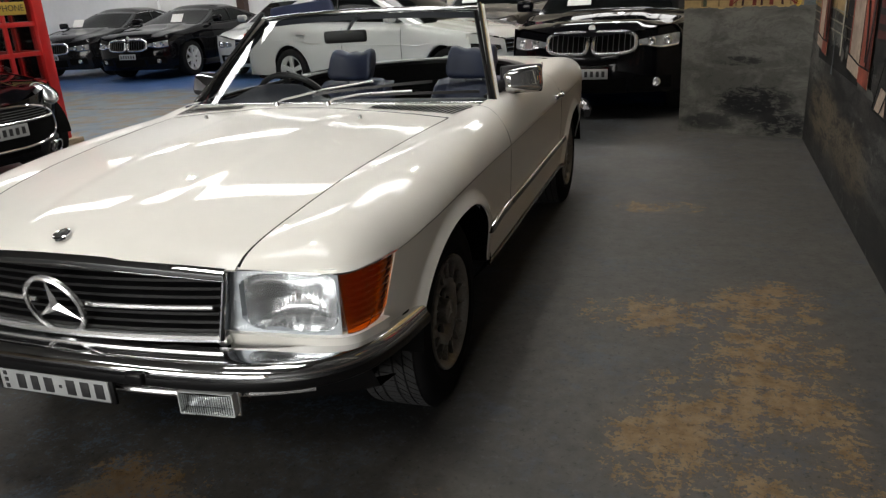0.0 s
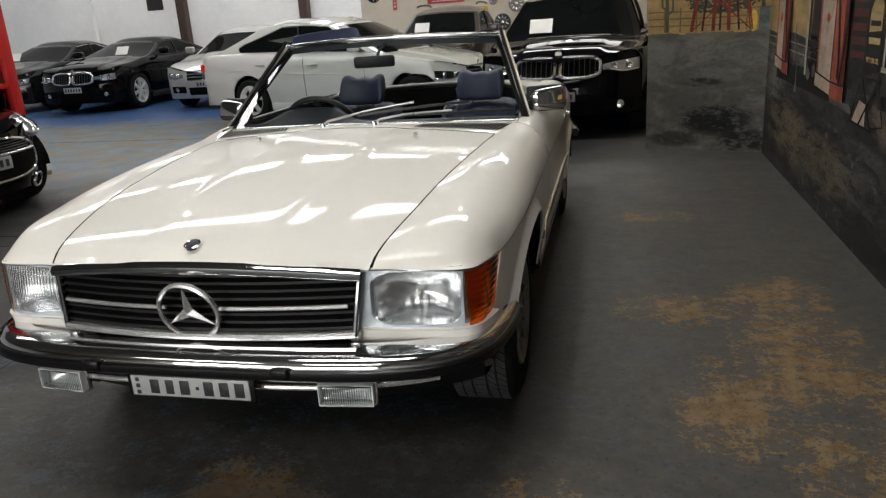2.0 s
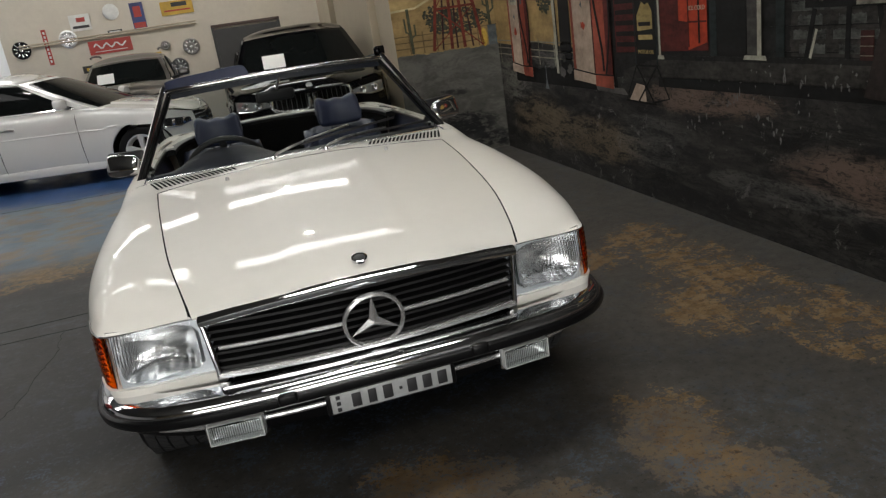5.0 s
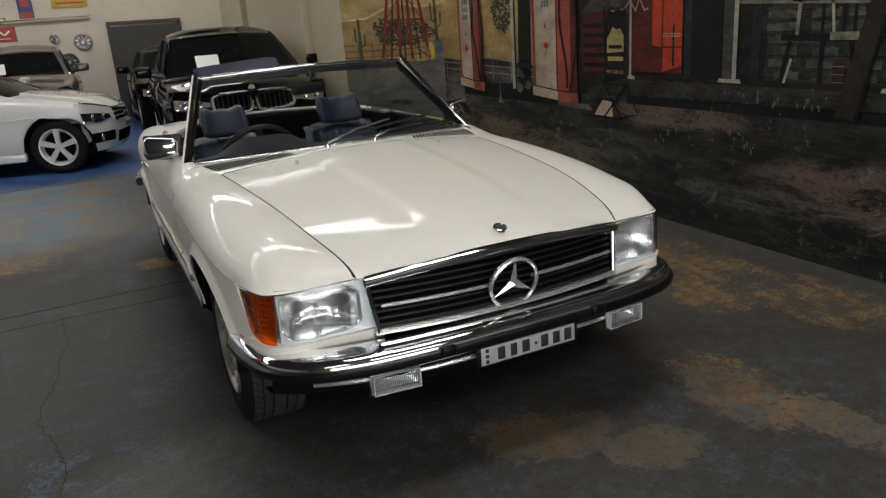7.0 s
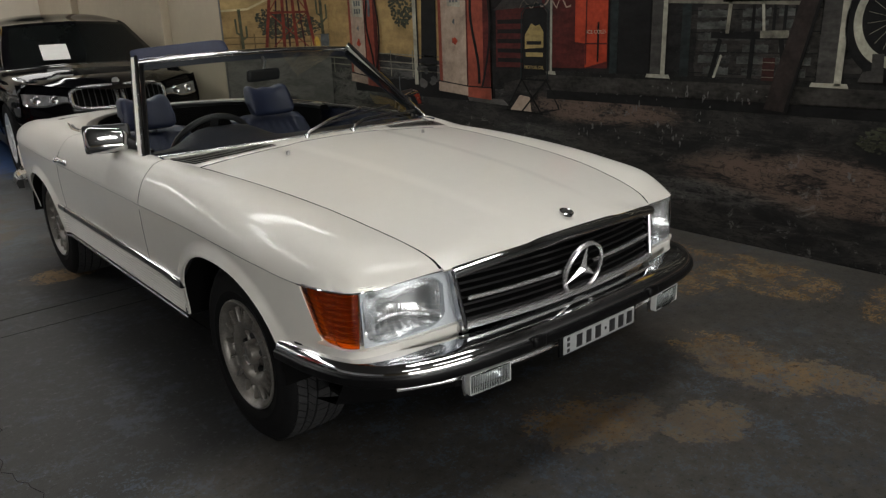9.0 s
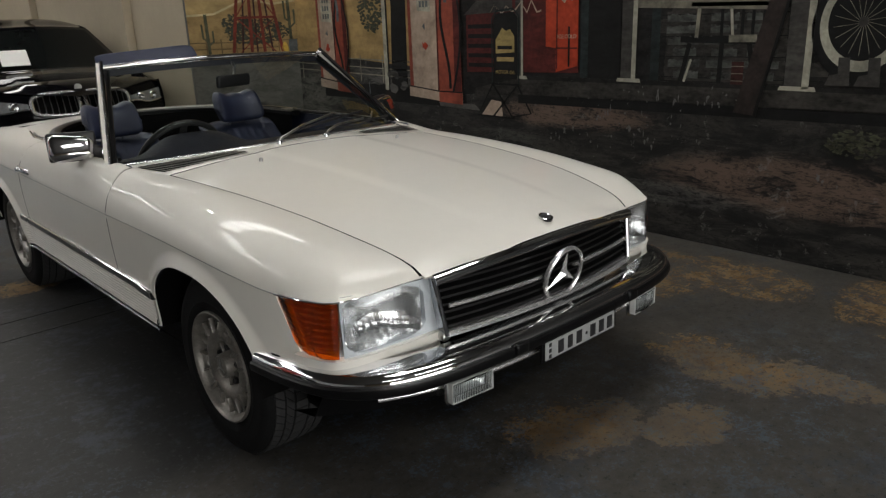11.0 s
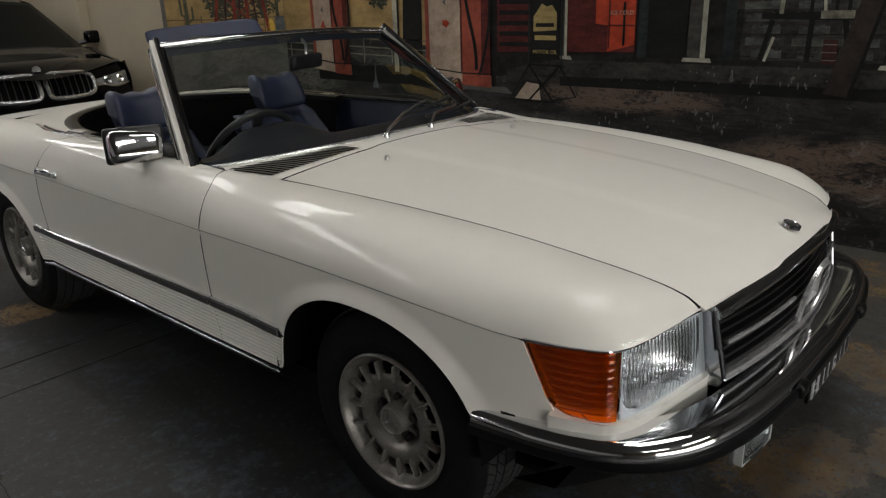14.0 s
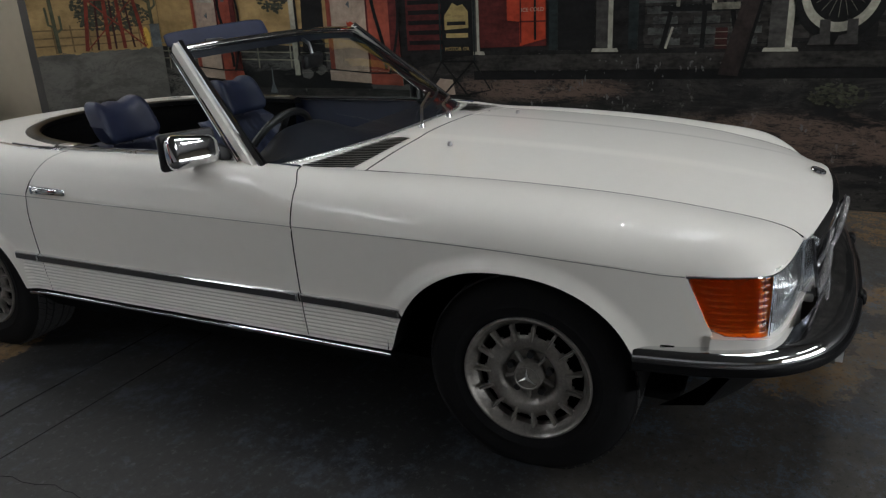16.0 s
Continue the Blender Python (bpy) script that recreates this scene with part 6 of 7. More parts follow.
# ---- the mural ----
def paint_mat(name, colour, vary=0.4, scale=5.0, streak=1.0):
    """Hand-brushed wall paint: two scales of mottling and horizontal brush strokes."""
    m = bpy.data.materials.new(name)
    m.use_nodes = True
    n, l = m.node_tree.nodes, m.node_tree.links
    b = n["Principled BSDF"]
    geo, mp = n.new("ShaderNodeNewGeometry"), n.new("ShaderNodeMapping")
    mp.inputs["Scale"].default_value = (1, 1, 3.2 * streak)
    l.new(geo.outputs["Position"], mp.inputs[0])
    a, c = n.new("ShaderNodeTexNoise"), n.new("ShaderNodeTexNoise")
    a.inputs["Scale"].default_value, a.inputs["Detail"].default_value, a.inputs["Roughness"].default_value = scale, 9, 0.68
    c.inputs["Scale"].default_value, c.inputs["Detail"].default_value = scale * 7, 5
    l.new(mp.outputs[0], a.inputs[0])
    l.new(geo.outputs["Position"], c.inputs[0])
    mx = n.new("ShaderNodeMath")
    mx.operation = "MULTIPLY_ADD"
    l.new(c.outputs[0], mx.inputs[0])
    mx.inputs[1].default_value = 0.35
    l.new(a.outputs[0], mx.inputs[2])
    ramp = n.new("ShaderNodeValToRGB")
    e = ramp.color_ramp.elements
    e[0].position, e[1].position = 0.48, 0.88
    e[0].color = (*[v * (1 - vary) for v in colour], 1)
    e[1].color = (*[min(1, v * (1 + vary)) for v in colour], 1)
    l.new(mx.outputs[0], ramp.inputs[0])
    # uneven soot over the whole wall
    soot, sr, mul = n.new("ShaderNodeTexNoise"), n.new("ShaderNodeMapRange"), n.new("ShaderNodeMix")
    soot.inputs["Scale"].default_value, soot.inputs["Detail"].default_value, soot.inputs["Roughness"].default_value = 2.3, 9, 0.7
    l.new(geo.outputs["Position"], soot.inputs["Vector"])
    l.new(soot.outputs[0], sr.inputs[0])
    sr.inputs[1].default_value, sr.inputs[2].default_value, sr.inputs[3].default_value, sr.inputs[4].default_value = 0.35, 0.65, 0.70, 1.2
    mul.data_type, mul.blend_type = "RGBA", "MULTIPLY"
    mul.inputs[0].default_value = 1.0
    l.new(ramp.outputs[0], mul.inputs[6])
    l.new(sr.outputs[0], mul.inputs[7])
    l.new(mul.outputs[2], b.inputs["Base Color"])
    b.inputs["Roughness"].default_value = 0.6
    b.inputs["Specular IOR Level"].default_value = 0.2
    bp = n.new("ShaderNodeBump")
    bp.inputs["Strength"].default_value, bp.inputs["Distance"].default_value = 0.2, 0.003
    l.new(mx.outputs[0], bp.inputs["Height"])
    l.new(bp.outputs[0], b.inputs["Normal"])
    return m


def ground_paint(name, along, dark, pale, blobs, streak=4.0, grain=1.0):
    """Painted dirt: brushed bands between two tones, with broad dabs of other colours."""
    m = bpy.data.materials.new(name)
    m.use_nodes = True
    n, l = m.node_tree.nodes, m.node_tree.links
    b = n["Principled BSDF"]
    geo, mp, sep = n.new("ShaderNodeNewGeometry"), n.new("ShaderNodeMapping"), n.new("ShaderNodeSeparateXYZ")
    mp.inputs["Scale"].default_value = (1, 1, streak)
    l.new(geo.outputs["Position"], mp.inputs[0])
    l.new(geo.outputs["Position"], sep.inputs[0])

    def calc(op, a, b_):
        t = n.new("ShaderNodeMath")
        t.operation = op
        for k, v in enumerate((a, b_)):
            if isinstance(v, (int, float)):
                t.inputs[k].default_value = v
            else:
                l.new(v, t.inputs[k])
        return t.outputs[0]

    def noise_at(scale, detail, rough, bands=True):
        t = n.new("ShaderNodeTexNoise")
        t.inputs["Scale"].default_value, t.inputs["Detail"].default_value, t.inputs["Roughness"].default_value = scale, detail, rough
        t.inputs["Distortion"].default_value = 0.6
        l.new(mp.outputs[0] if bands else geo.outputs["Position"], t.inputs["Vector"])
        return t.outputs[0]

    def step(v, lo, hi):
        t = n.new("ShaderNodeMapRange")
        t.interpolation_type = "SMOOTHSTEP"
        t.inputs[1].default_value, t.inputs[2].default_value = lo, hi
        l.new(v, t.inputs[0])
        return t.outputs[0]

    def blend(fac, a, b_):
        t = n.new("ShaderNodeMix")
        t.data_type = "RGBA"
        l.new(fac, t.inputs[0])
        for k, v in ((6, a), (7, b_)):
            if isinstance(v, tuple):
                t.inputs[k].default_value = (*v, 1)
            else:
                l.new(v, t.inputs[k])
        return t.outputs[2]
    bands, fine, dabs = noise_at(2.4, 10, 0.72), noise_at(11, 8, 0.75), noise_at(7, 10, 0.8, False)
    col = blend(step(bands, 0.40, 0.68), dark, pale)
    u = sep.outputs[1 if along == "y" else 0]
    for cu, cz, ru, rz, colour, much in blobs:
        du, dz = calc("DIVIDE", calc("SUBTRACT", u, cu), ru), calc("DIVIDE", calc("SUBTRACT", sep.outputs[2], cz), rz)
        d = calc("MAXIMUM", calc("SUBTRACT", 1.0, calc("ADD", calc("MULTIPLY", du, du), calc("MULTIPLY", dz, dz))), 0.0)
        v = calc("ADD", calc("MULTIPLY", step(d, 0.0, 0.8), 0.30), calc("ADD", calc("MULTIPLY", calc("SUBTRACT", fine, 0.5), 1.5), calc("MULTIPLY", calc("SUBTRACT", bands, 0.5), 1.5)))
        col = blend(calc("MULTIPLY", calc("MULTIPLY", step(v, 0.05, 0.36), step(d, 0.0, 0.85)), much), col, colour)
    col = blend(calc("MULTIPLY", step(fine, 0.525, 0.60), 0.7 * grain), col, (0.007, 0.007, 0.007))
    col = blend(calc("MULTIPLY", step(dabs, 0.585, 0.63), 0.5 * grain), col, (0.17, 0.165, 0.155))
    col = blend(calc("MULTIPLY", step(noise_at(26, 8, 0.8, False), 0.56, 0.61), 0.75 * grain), col, (0.006, 0.006, 0.006))
    l.new(col, b.inputs["Base Color"])
    b.inputs["Roughness"].default_value = 0.55
    b.inputs["Specular IOR Level"].default_value = 0.25
    bp = n.new("ShaderNodeBump")
    bp.inputs["Strength"].default_value, bp.inputs["Distance"].default_value = 0.3, 0.004
    l.new(calc("ADD", fine, dabs), bp.inputs["Height"])
    l.new(bp.outputs[0], b.inputs["Normal"])
    return m


BROWN_, GREY_, UMBER_ = (0.125, 0.088, 0.068), (0.115, 0.113, 0.105), (0.115, 0.090, 0.058)
ROAD = ground_paint("painted_road", "y", (0.009, 0.009, 0.009), (0.044, 0.041, 0.037), [
    (1.6, 0.42, 1.3, 0.22, BROWN_, 0.9), (3.3, 0.72, 0.9, 0.14, BROWN_, 0.95), (0.3, 0.5, 1.2, 0.25, BROWN_, 0.8), (2.6, 0.28, 0.9, 0.10, GREY_, 0.5),
    (5.8, 0.36, 0.9, 0.30, UMBER_, 1.0), (4.7, 0.32, 0.9, 0.24, UMBER_, 0.8), (6.4, 0.72, 0.6, 0.30, (0.14, 0.136, 0.118), 0.9), (5.4, 0.90, 0.7, 0.12, GREY_, 0.7), (2.2, 0.86, 1.8, 0.06, GREY_, 0.8), (3.9, 0.40, 0.6, 0.25, GREY_, 0.35)])
STUB_GROUND = ground_paint("painted_end_ground", "x", (0.080, 0.079, 0.068), (0.165, 0.160, 0.138), [
    (0.3, 0.80, 0.8, 0.30, (0.15, 0.145, 0.13), 0.7), (0.5, 0.28, 0.42, 0.20, (0.007, 0.007, 0.008), 1.0), (0.35, 0.62, 0.3, 0.06, (0.012, 0.012, 0.012), 0.9), (0.75, 0.10, 0.3, 0.14, (0.009, 0.009, 0.010), 1.0), (0.15, 0.10, 0.3, 0.10, (0.012, 0.012, 0.013), 0.8)], 2.2, 0.3)
SKY = paint_mat("painted_sky", (0.40, 0.29, 0.13), 0.35, 1.6, 0.8)
SKY_PALE = paint_mat("painted_cloud", (0.50, 0.42, 0.24), 0.25, 2.2)
SAND = paint_mat("painted_sand", (0.33, 0.225, 0.095), 0.3, 2.5)
ROAD_GREY = paint_mat("painted_grey_ground", (0.085, 0.083, 0.078), 0.5, 2.6)
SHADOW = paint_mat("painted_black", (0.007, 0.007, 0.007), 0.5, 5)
WOOD_DARK = paint_mat("painted_dark_boards", (0.012, 0.0115, 0.011), 0.8, 5.0)
WOOD_MID = paint_mat("painted_grey_boards", (0.048, 0.046, 0.042), 0.5, 6.0)
WOOD_PALE = paint_mat("painted_pale_post", (0.21, 0.20, 0.155), 0.6, 6.0, 0.3)
WOOD_WHITE = paint_mat("painted_white_edge", (0.36, 0.35, 0.28), 0.4, 6.0, 0.3)
PUMP_RED = paint_mat("painted_red", (0.25, 0.058, 0.035), 0.4, 4.0, 0.4)
PUMP_PALE = paint_mat("painted_cream", (0.40, 0.31, 0.24), 0.3, 4.0, 0.5)
DEEP_RED = paint_mat("painted_deep_red", (0.075, 0.014, 0.012), 0.5, 5.0)
BRIGHT_RED = paint_mat("painted_bright_red", (0.36, 0.045, 0.018), 0.4, 5.0, 0.5)
TREE_GREEN = paint_mat("painted_leaves", (0.050, 0.052, 0.034), 0.6, 14.0)
CACTUS = paint_mat("painted_cactus", (0.075, 0.078, 0.045), 0.5, 9.0, 0.3)
TOWER_RED = paint_mat("painted_rust", (0.17, 0.032, 0.018), 0.45, 8.0, 0.4)
TEAL = paint_mat("painted_teal", (0.035, 0.060, 0.058), 0.4, 6.0)
YELLOW = paint_mat("painted_yellow", (0.50, 0.33, 0.06), 0.35, 6.0, 0.4)
STEEL_BLUE = paint_mat("painted_steel_blue", (0.10, 0.115, 0.12), 0.4, 7.0)
SIGN_CREAM = paint_mat("painted_sign_cream", (0.33, 0.25, 0.10), 0.3, 7.0)
RAIL_GREY = paint_mat("painted_rail", (0.15, 0.14, 0.11), 0.5, 6.0, 0.3)
DARK_CAN = paint_mat("painted_dark_can", (0.040, 0.014, 0.012), 0.5, 8.0)
PORCH_GREY = paint_mat("painted_porch_boards", (0.030, 0.028, 0.025), 0.85, 5.0)
DIM_TEAL = paint_mat("painted_dim_teal", (0.016, 0.023, 0.023), 0.5, 6.0)
PLANK = paint_mat("painted_plank", (0.024, 0.018, 0.016), 0.5, 7.0, 0.4)
FENCE = paint_mat("painted_fence", (0.16, 0.11, 0.05), 0.4, 6.0)
CHIP = mat("bare_plaster", (0.105, 0.105, 0.10), 0.8, vary=0.3, scale=20)

EAST = Matrix(((0, 0, -1, WALL_X), (1, 0, 0, 0), (0, 1, 0, 0), (0, 0, 0, 1)))
MURAL_LONG = 1.118
END = STUB @ Matrix(((STUB_LONG / MURAL_LONG, 0, 0, 0), (0, 0, -1, 0), (0, 1, 0, 0), (0, 0, 0, 1)))
rng = random.Random(4)


def painted(name, outline, material, layer, place=EAST, owner=None):
    """A flat painted shape on a wall: outline in metres along the wall and up."""
    m = place @ Matrix.Translation((0, 0, 0.0015 * layer))
    bm = slab(outline, 0.0012, place=m)
    return part(name, bm, material, owner or (wall_east if place is EAST else wall_stub), smooth=False)


def rect(a, b, lo, hi, lean=0.0):
    return [(a, lo), (b, lo), (b + lean, hi), (a + lean, hi)]


def stroke(points, width):
    """The outline of a brush line along points."""
    left, right = [], []
    pts = [Vector(p) for p in points]
    for i, p in enumerate(pts):
        d = (pts[min(i + 1, len(pts) - 1)] - pts[max(i - 1, 0)]).normalized()
        q = Vector((-d.y, d.x)) * width / 2
        left.append((p.x + q.x, p.y + q.y))
        right.append((p.x - q.x, p.y - q.y))
    return left + right[::-1]


def disc(cx, cy, rx, ry, k=28, rough=0.0):
    return [(cx + rx * math.cos(2 * math.pi * i / k) * (1 + rng.uniform(-rough, rough)), cy + ry * math.sin(2 * math.pi * i / k) * (1 + rng.uniform(-rough, rough))) for i in range(k)]


def ragged(a, b, lo, hi, k=20, amp=0.02):
    """A band with an uneven brushed top."""
    ph = [rng.uniform(0, 6.3) for _ in range(4)]
    top = lambda t: amp * (0.6 * math.sin(5 * t + ph[0]) + 0.45 * math.sin(13 * t + ph[1]) + 0.3 * math.sin(29 * t + ph[2]) + 0.2 * math.sin(61 * t + ph[3]))
    return [(a, lo), (b, lo)] + [(mix(b, a, i / (3 * k)), hi + top(i / k)) for i in range(3 * k + 1)]


def leaves(name, cx, cy, rx, ry, count, layer, place, size=0.03):
    """A painted crown: many small dabs joined in one flat shape."""
    bm = bmesh.new()
    for i in range(count):
        a, r = rng.uniform(0, 2 * math.pi), rng.random() ** 0.55
        x, y, s_ = cx + rx * r * math.cos(a), cy + ry * r * math.sin(a), size * rng.uniform(0.25, 0.75)
        slab(disc(x, y, s_, s_ * 0.6, 6, 0.4), 0.0011 + 0.0001 * (i % 3), bm, place @ Matrix.Translation((0, 0, 0.0015 * layer + 0.00005 * (i % 7))))
    ob = part(name, bm, TREE_GREEN, wall_east if place is EAST else wall_stub, smooth=False)
    ob["kind"] = "stuff"


# long wall: ground, sky and the building behind the porch
painted("painted_sky", [(4.98, 0.70), (6.74, 0.74), (6.74, 4.6), (4.98, 4.6)], SKY, 1)
painted("painted_hill", [(4.98, 0.78), (6.74, 0.80), (6.74, 1.62), (6.3, 1.66), (5.9, 1.74), (5.5, 1.80), (4.98, 1.84)], SAND, 2)
painted("painted_cloud", stroke([(5.0, 1.86), (5.6, 1.80), (6.2, 1.68), (6.74, 1.62)], 0.025), SKY_PALE, 3)
for z_, w_ in ((2.05, 0.05), (2.3, 0.08), (2.6, 0.06), (2.95, 0.1)):
    painted("painted_cloud", stroke([(5.0, z_), (5.5, z_ + 0.04), (6.1, z_ - 0.03), (6.74, z_ + 0.02)], w_), SKY_PALE, 2)
painted("painted_ground", [(NEAR_Y, 0.0), (6.74, 0.0), (6.74, 1.05), (6.3, 1.03), (5.8, 1.06), (5.2, 1.02), (4.7, 1.00), (4.3, 0.80), (3.8, 0.90), (1.4, 0.93), (NEAR_Y, 0.93)], ROAD, 3)
painted("painted_boards", [(NEAR_Y, 0.93), (4.98, 0.80), (4.98, 4.6), (NEAR_Y, 4.6)], WOOD_DARK, 2)
for i in range(20):
    z_ = 1.00 + 0.115 * i
    painted("painted_board_edge", stroke([(0.2, z_ + rng.uniform(-0.004, 0.004)), (2.7, z_ + rng.uniform(-0.006, 0.006))], rng.uniform(0.004, 0.008)), SHADOW, 4)
    for k in range(4):
        a = 0.3 + 0.6 * k + rng.uniform(0, 0.12)
        painted("painted_board_light", ragged(a, a + rng.uniform(0.2, 0.46), z_ + 0.02, z_ + 0.095, 22, 0.005), PORCH_GREY, 3)
# porch edge
painted("painted_porch", [(0.0, 0.86), (3.75, 0.83), (4.2, 0.80), (4.2, 0.86), (3.75, 0.95), (0.0, 0.955)], PORCH_GREY, 5)
painted("painted_porch_shade", [(0.0, 0.80), (3.75, 0.77), (3.75, 0.835), (0.0, 0.865)], SHADOW, 5)
painted("painted_porch_top", [(0.0, 0.945), (3.8, 0.94), (3.8, 0.965), (0.0, 0.97)], WOOD_DARK, 6)
# plaster showing where the paint has run and flaked off
for cy, cz, k, rz in ((3.25, 0.74, 14, 0.16), (2.75, 0.80, 16, 0.12), (2.55, 0.62, 10, 0.14), (3.0, 0.55, 8, 0.10), (2.2, 0.88, 12, 0.06), (4.9, 0.35, 8, 0.2), (5.8, 0.22, 8, 0.12), (1.2, 0.30, 8, 0.2), (0.4, 0.2, 8, 0.15), (6.3, 0.15, 5, 0.1)):
    for i in range(k):
        painted("paint_chip", disc(cy + rng.gauss(0, 0.13), min(0.95, max(0.02, cz + rng.gauss(0, rz * 0.5))), rng.uniform(0.0015, 0.0065), rng.uniform(0.002, 0.009), 8, 0.6), CHIP, 8)


# pale smears where water ran down the painted dirt
for cy, top in ((2.95, 0.80), (3.02, 0.74), (2.62, 0.90), (2.45, 0.88), (2.30, 0.90), (2.70, 0.70), (2.66, 0.62), (3.30, 0.66), (3.36, 0.60), (2.22, 0.86), (1.55, 0.52)):
    for i in range(3):
        painted("paint_smear", disc(cy + rng.gauss(0, 0.035), top - rng.uniform(0, 0.07), rng.uniform(0.003, 0.011), rng.uniform(0.006, 0.020), 11, 0.65), CHIP, 9)


def pump(y0, y1, lo, hi, layer):
    """A painted fuel pump, seen half from the side."""
    w = y1 - y0
    f = y0 + w * 0.42
    painted("painted_pump", [(y0, lo), (f, lo - 0.01), (f, hi - 0.03), (y0 + 0.02, hi - 0.06)], PUMP_RED, layer)
    painted("painted_pump_face", [(f, lo), (y1 - 0.04, lo + 0.03), (y1 - 0.03, hi - 0.10), (f + 0.10, hi - 0.02), (f, hi - 0.06)], PUMP_PALE, layer + 1)
    painted("painted_pump_edge", [(y1 - 0.045, lo + 0.03), (y1, lo + 0.04), (y1, hi - 0.10), (y1 - 0.035, hi - 0.06)], PUMP_RED, layer + 1)
    painted("painted_pump_head", [(y0, hi - 0.16), (f + 0.02, hi - 0.16), (f + 0.02, hi + 0.01), (y0 + 0.05, hi + 0.02)], PUMP_RED, layer + 1)
    c = (f + y1 - 0.04) / 2
    h = hi - lo
    painted("painted_dial", [(c - 0.08, lo + h * 0.56), (c + 0.08, lo + h * 0.57), (c + 0.085, lo + h * 0.84), (c, lo + h * 0.88), (c - 0.085, lo + h * 0.84)], WOOD_WHITE, layer + 2)
    for r_ in range(4):
        for q in range(3):
            painted("painted_figure", rect(c - 0.055 + q * 0.04, c - 0.030 + q * 0.04, lo + h * (0.59 + r_ * 0.065), lo + h * (0.63 + r_ * 0.065)), STEEL_BLUE, layer + 3)
    painted("painted_mark", disc(c, lo + h * 0.47, 0.022, 0.03, 3), STEEL_BLUE, layer + 3)
    painted("painted_mark", disc(c, lo + h * 0.35, 0.035, 0.030, 10, 0.5), BRIGHT_RED, layer + 3)
    painted("painted_foot", [(y0 - 0.01, lo - 0.02), (y1 + 0.01, lo + 0.02), (y1 + 0.01, lo + 0.10), (f, lo + 0.07), (y0 - 0.01, lo + 0.07)], PUMP_PALE, layer + 2)
    painted("painted_foot", [(y0 - 0.01, lo - 0.02), (f, lo - 0.01), (f, lo + 0.07), (y0 - 0.01, lo + 0.07)], PUMP_RED, layer + 3)
    hose = [(y0 + w * 0.28 + 0.05 * math.sin(k * 0.55), mix(hi - 0.28, lo + 0.10, k / 9)) for k in range(10)]
    painted("painted_hose", stroke(hose, 0.028), SHADOW, layer + 3)
    hose = [(y0 + w * 0.16 - 0.10 * math.sin(k / 9 * math.pi), mix(hi - 0.20, lo + 0.06, k / 9)) for k in range(10)]
    painted("painted_hose", stroke(hose, 0.022), SHADOW, layer + 3)
    painted("painted_side_shade", rect(y0 + 0.005, y0 + w * 0.13, lo + 0.07, hi - 0.17), DEEP_RED, layer + 1)
    painted("painted_face_edge", stroke([(f + 0.006, lo + 0.08), (f + 0.006, hi - 0.07)], 0.016), DEEP_RED, layer + 2)
    painted("painted_foot_line", stroke([(y0 - 0.01, lo + 0.074), (f, lo + 0.074), (y1 + 0.01, lo + 0.104)], 0.010), SHADOW, layer + 4)
    painted("painted_nozzle", stroke([(y0 + w * 0.30, hi - 0.24), (y0 + w * 0.24, hi - 0.38), (y0 + w * 0.26, hi - 0.48)], 0.035), STEEL_BLUE, layer + 4)


# dark trunk and leaves between the pumps, pale pole
painted("painted_trunk", [(5.02, 0.80), (5.24, 0.80), (5.20, 1.5), (5.30, 2.3), (5.24, 3.2), (5.05, 3.2), (5.0, 1.9)], SHADOW, 5)
painted("painted_shade", ragged(4.3, 6.3, 0.70, 0.84, 24, 0.012), SHADOW, 4)
leaves("painted_leaves", 5.48, 1.62, 0.20, 0.34, 442, 6, EAST, 0.035)
leaves("painted_leaves", 5.15, 2.35, 0.34, 0.40, 416, 6, EAST, 0.04)
painted("painted_pole", rect(5.275, 5.325, 0.80, 4.4), WOOD_WHITE, 8)
painted("painted_pole_shade", rect(5.255, 5.277, 0.80, 4.4), SHADOW, 8)
for z_ in (0.93, 0.99, 1.06):
    painted("painted_rail", stroke([(4.9, z_ - 0.02), (5.8, z_), (6.74, z_ + 0.02)], 0.010), WOOD_PALE, 5)
for k in range(5):
    painted("painted_post", rect(5.35 + 0.33 * k, 5.362 + 0.33 * k, 0.86, 1.09), WOOD_PALE, 5)
pump(5.86, 6.34, 0.77, 1.87, 10)
pump(4.34, 4.97, 0.745, 1.98, 10)
painted("painted_cone", [(5.52, 0.66), (5.60, 0.66), (5.565, 0.74), (5.562, 0.86), (5.556, 0.86), (5.55, 0.74)], STEEL_BLUE, 9)
for k in range(7):
    painted("painted_rock", disc(5.1 + rng.uniform(-0.15, 0.25), 0.86 + rng.uniform(-0.06, 0.10), rng.uniform(0.02, 0.06), rng.uniform(0.02, 0.05), 9, 0.3), ROAD_GREY, 9)
# window with curtains
painted("painted_window", rect(3.26, 4.30, 1.58, 2.60), TEAL, 5)
painted("painted_window", rect(3.32, 4.24, 1.63, 2.55), SHADOW, 6)
painted("painted_curtain", [(3.98, 1.64), (4.22, 1.64), (4.22, 2.5), (4.05, 2.5), (4.10, 2.0)], YELLOW, 7)
painted("painted_curtain", [(3.74, 1.64), (3.92, 1.64), (3.90, 2.5), (3.74, 2.5)], YELLOW, 7)
painted("painted_lamp", [(3.80, 1.70), (3.86, 1.70), (3.90, 1.82), (3.76, 1.82)], WOOD_WHITE, 8)
for k in range(4):
    painted("painted_bar", rect(3.36 + 0.09 * k, 3.374 + 0.09 * k, 1.63, 2.55), TEAL, 7)
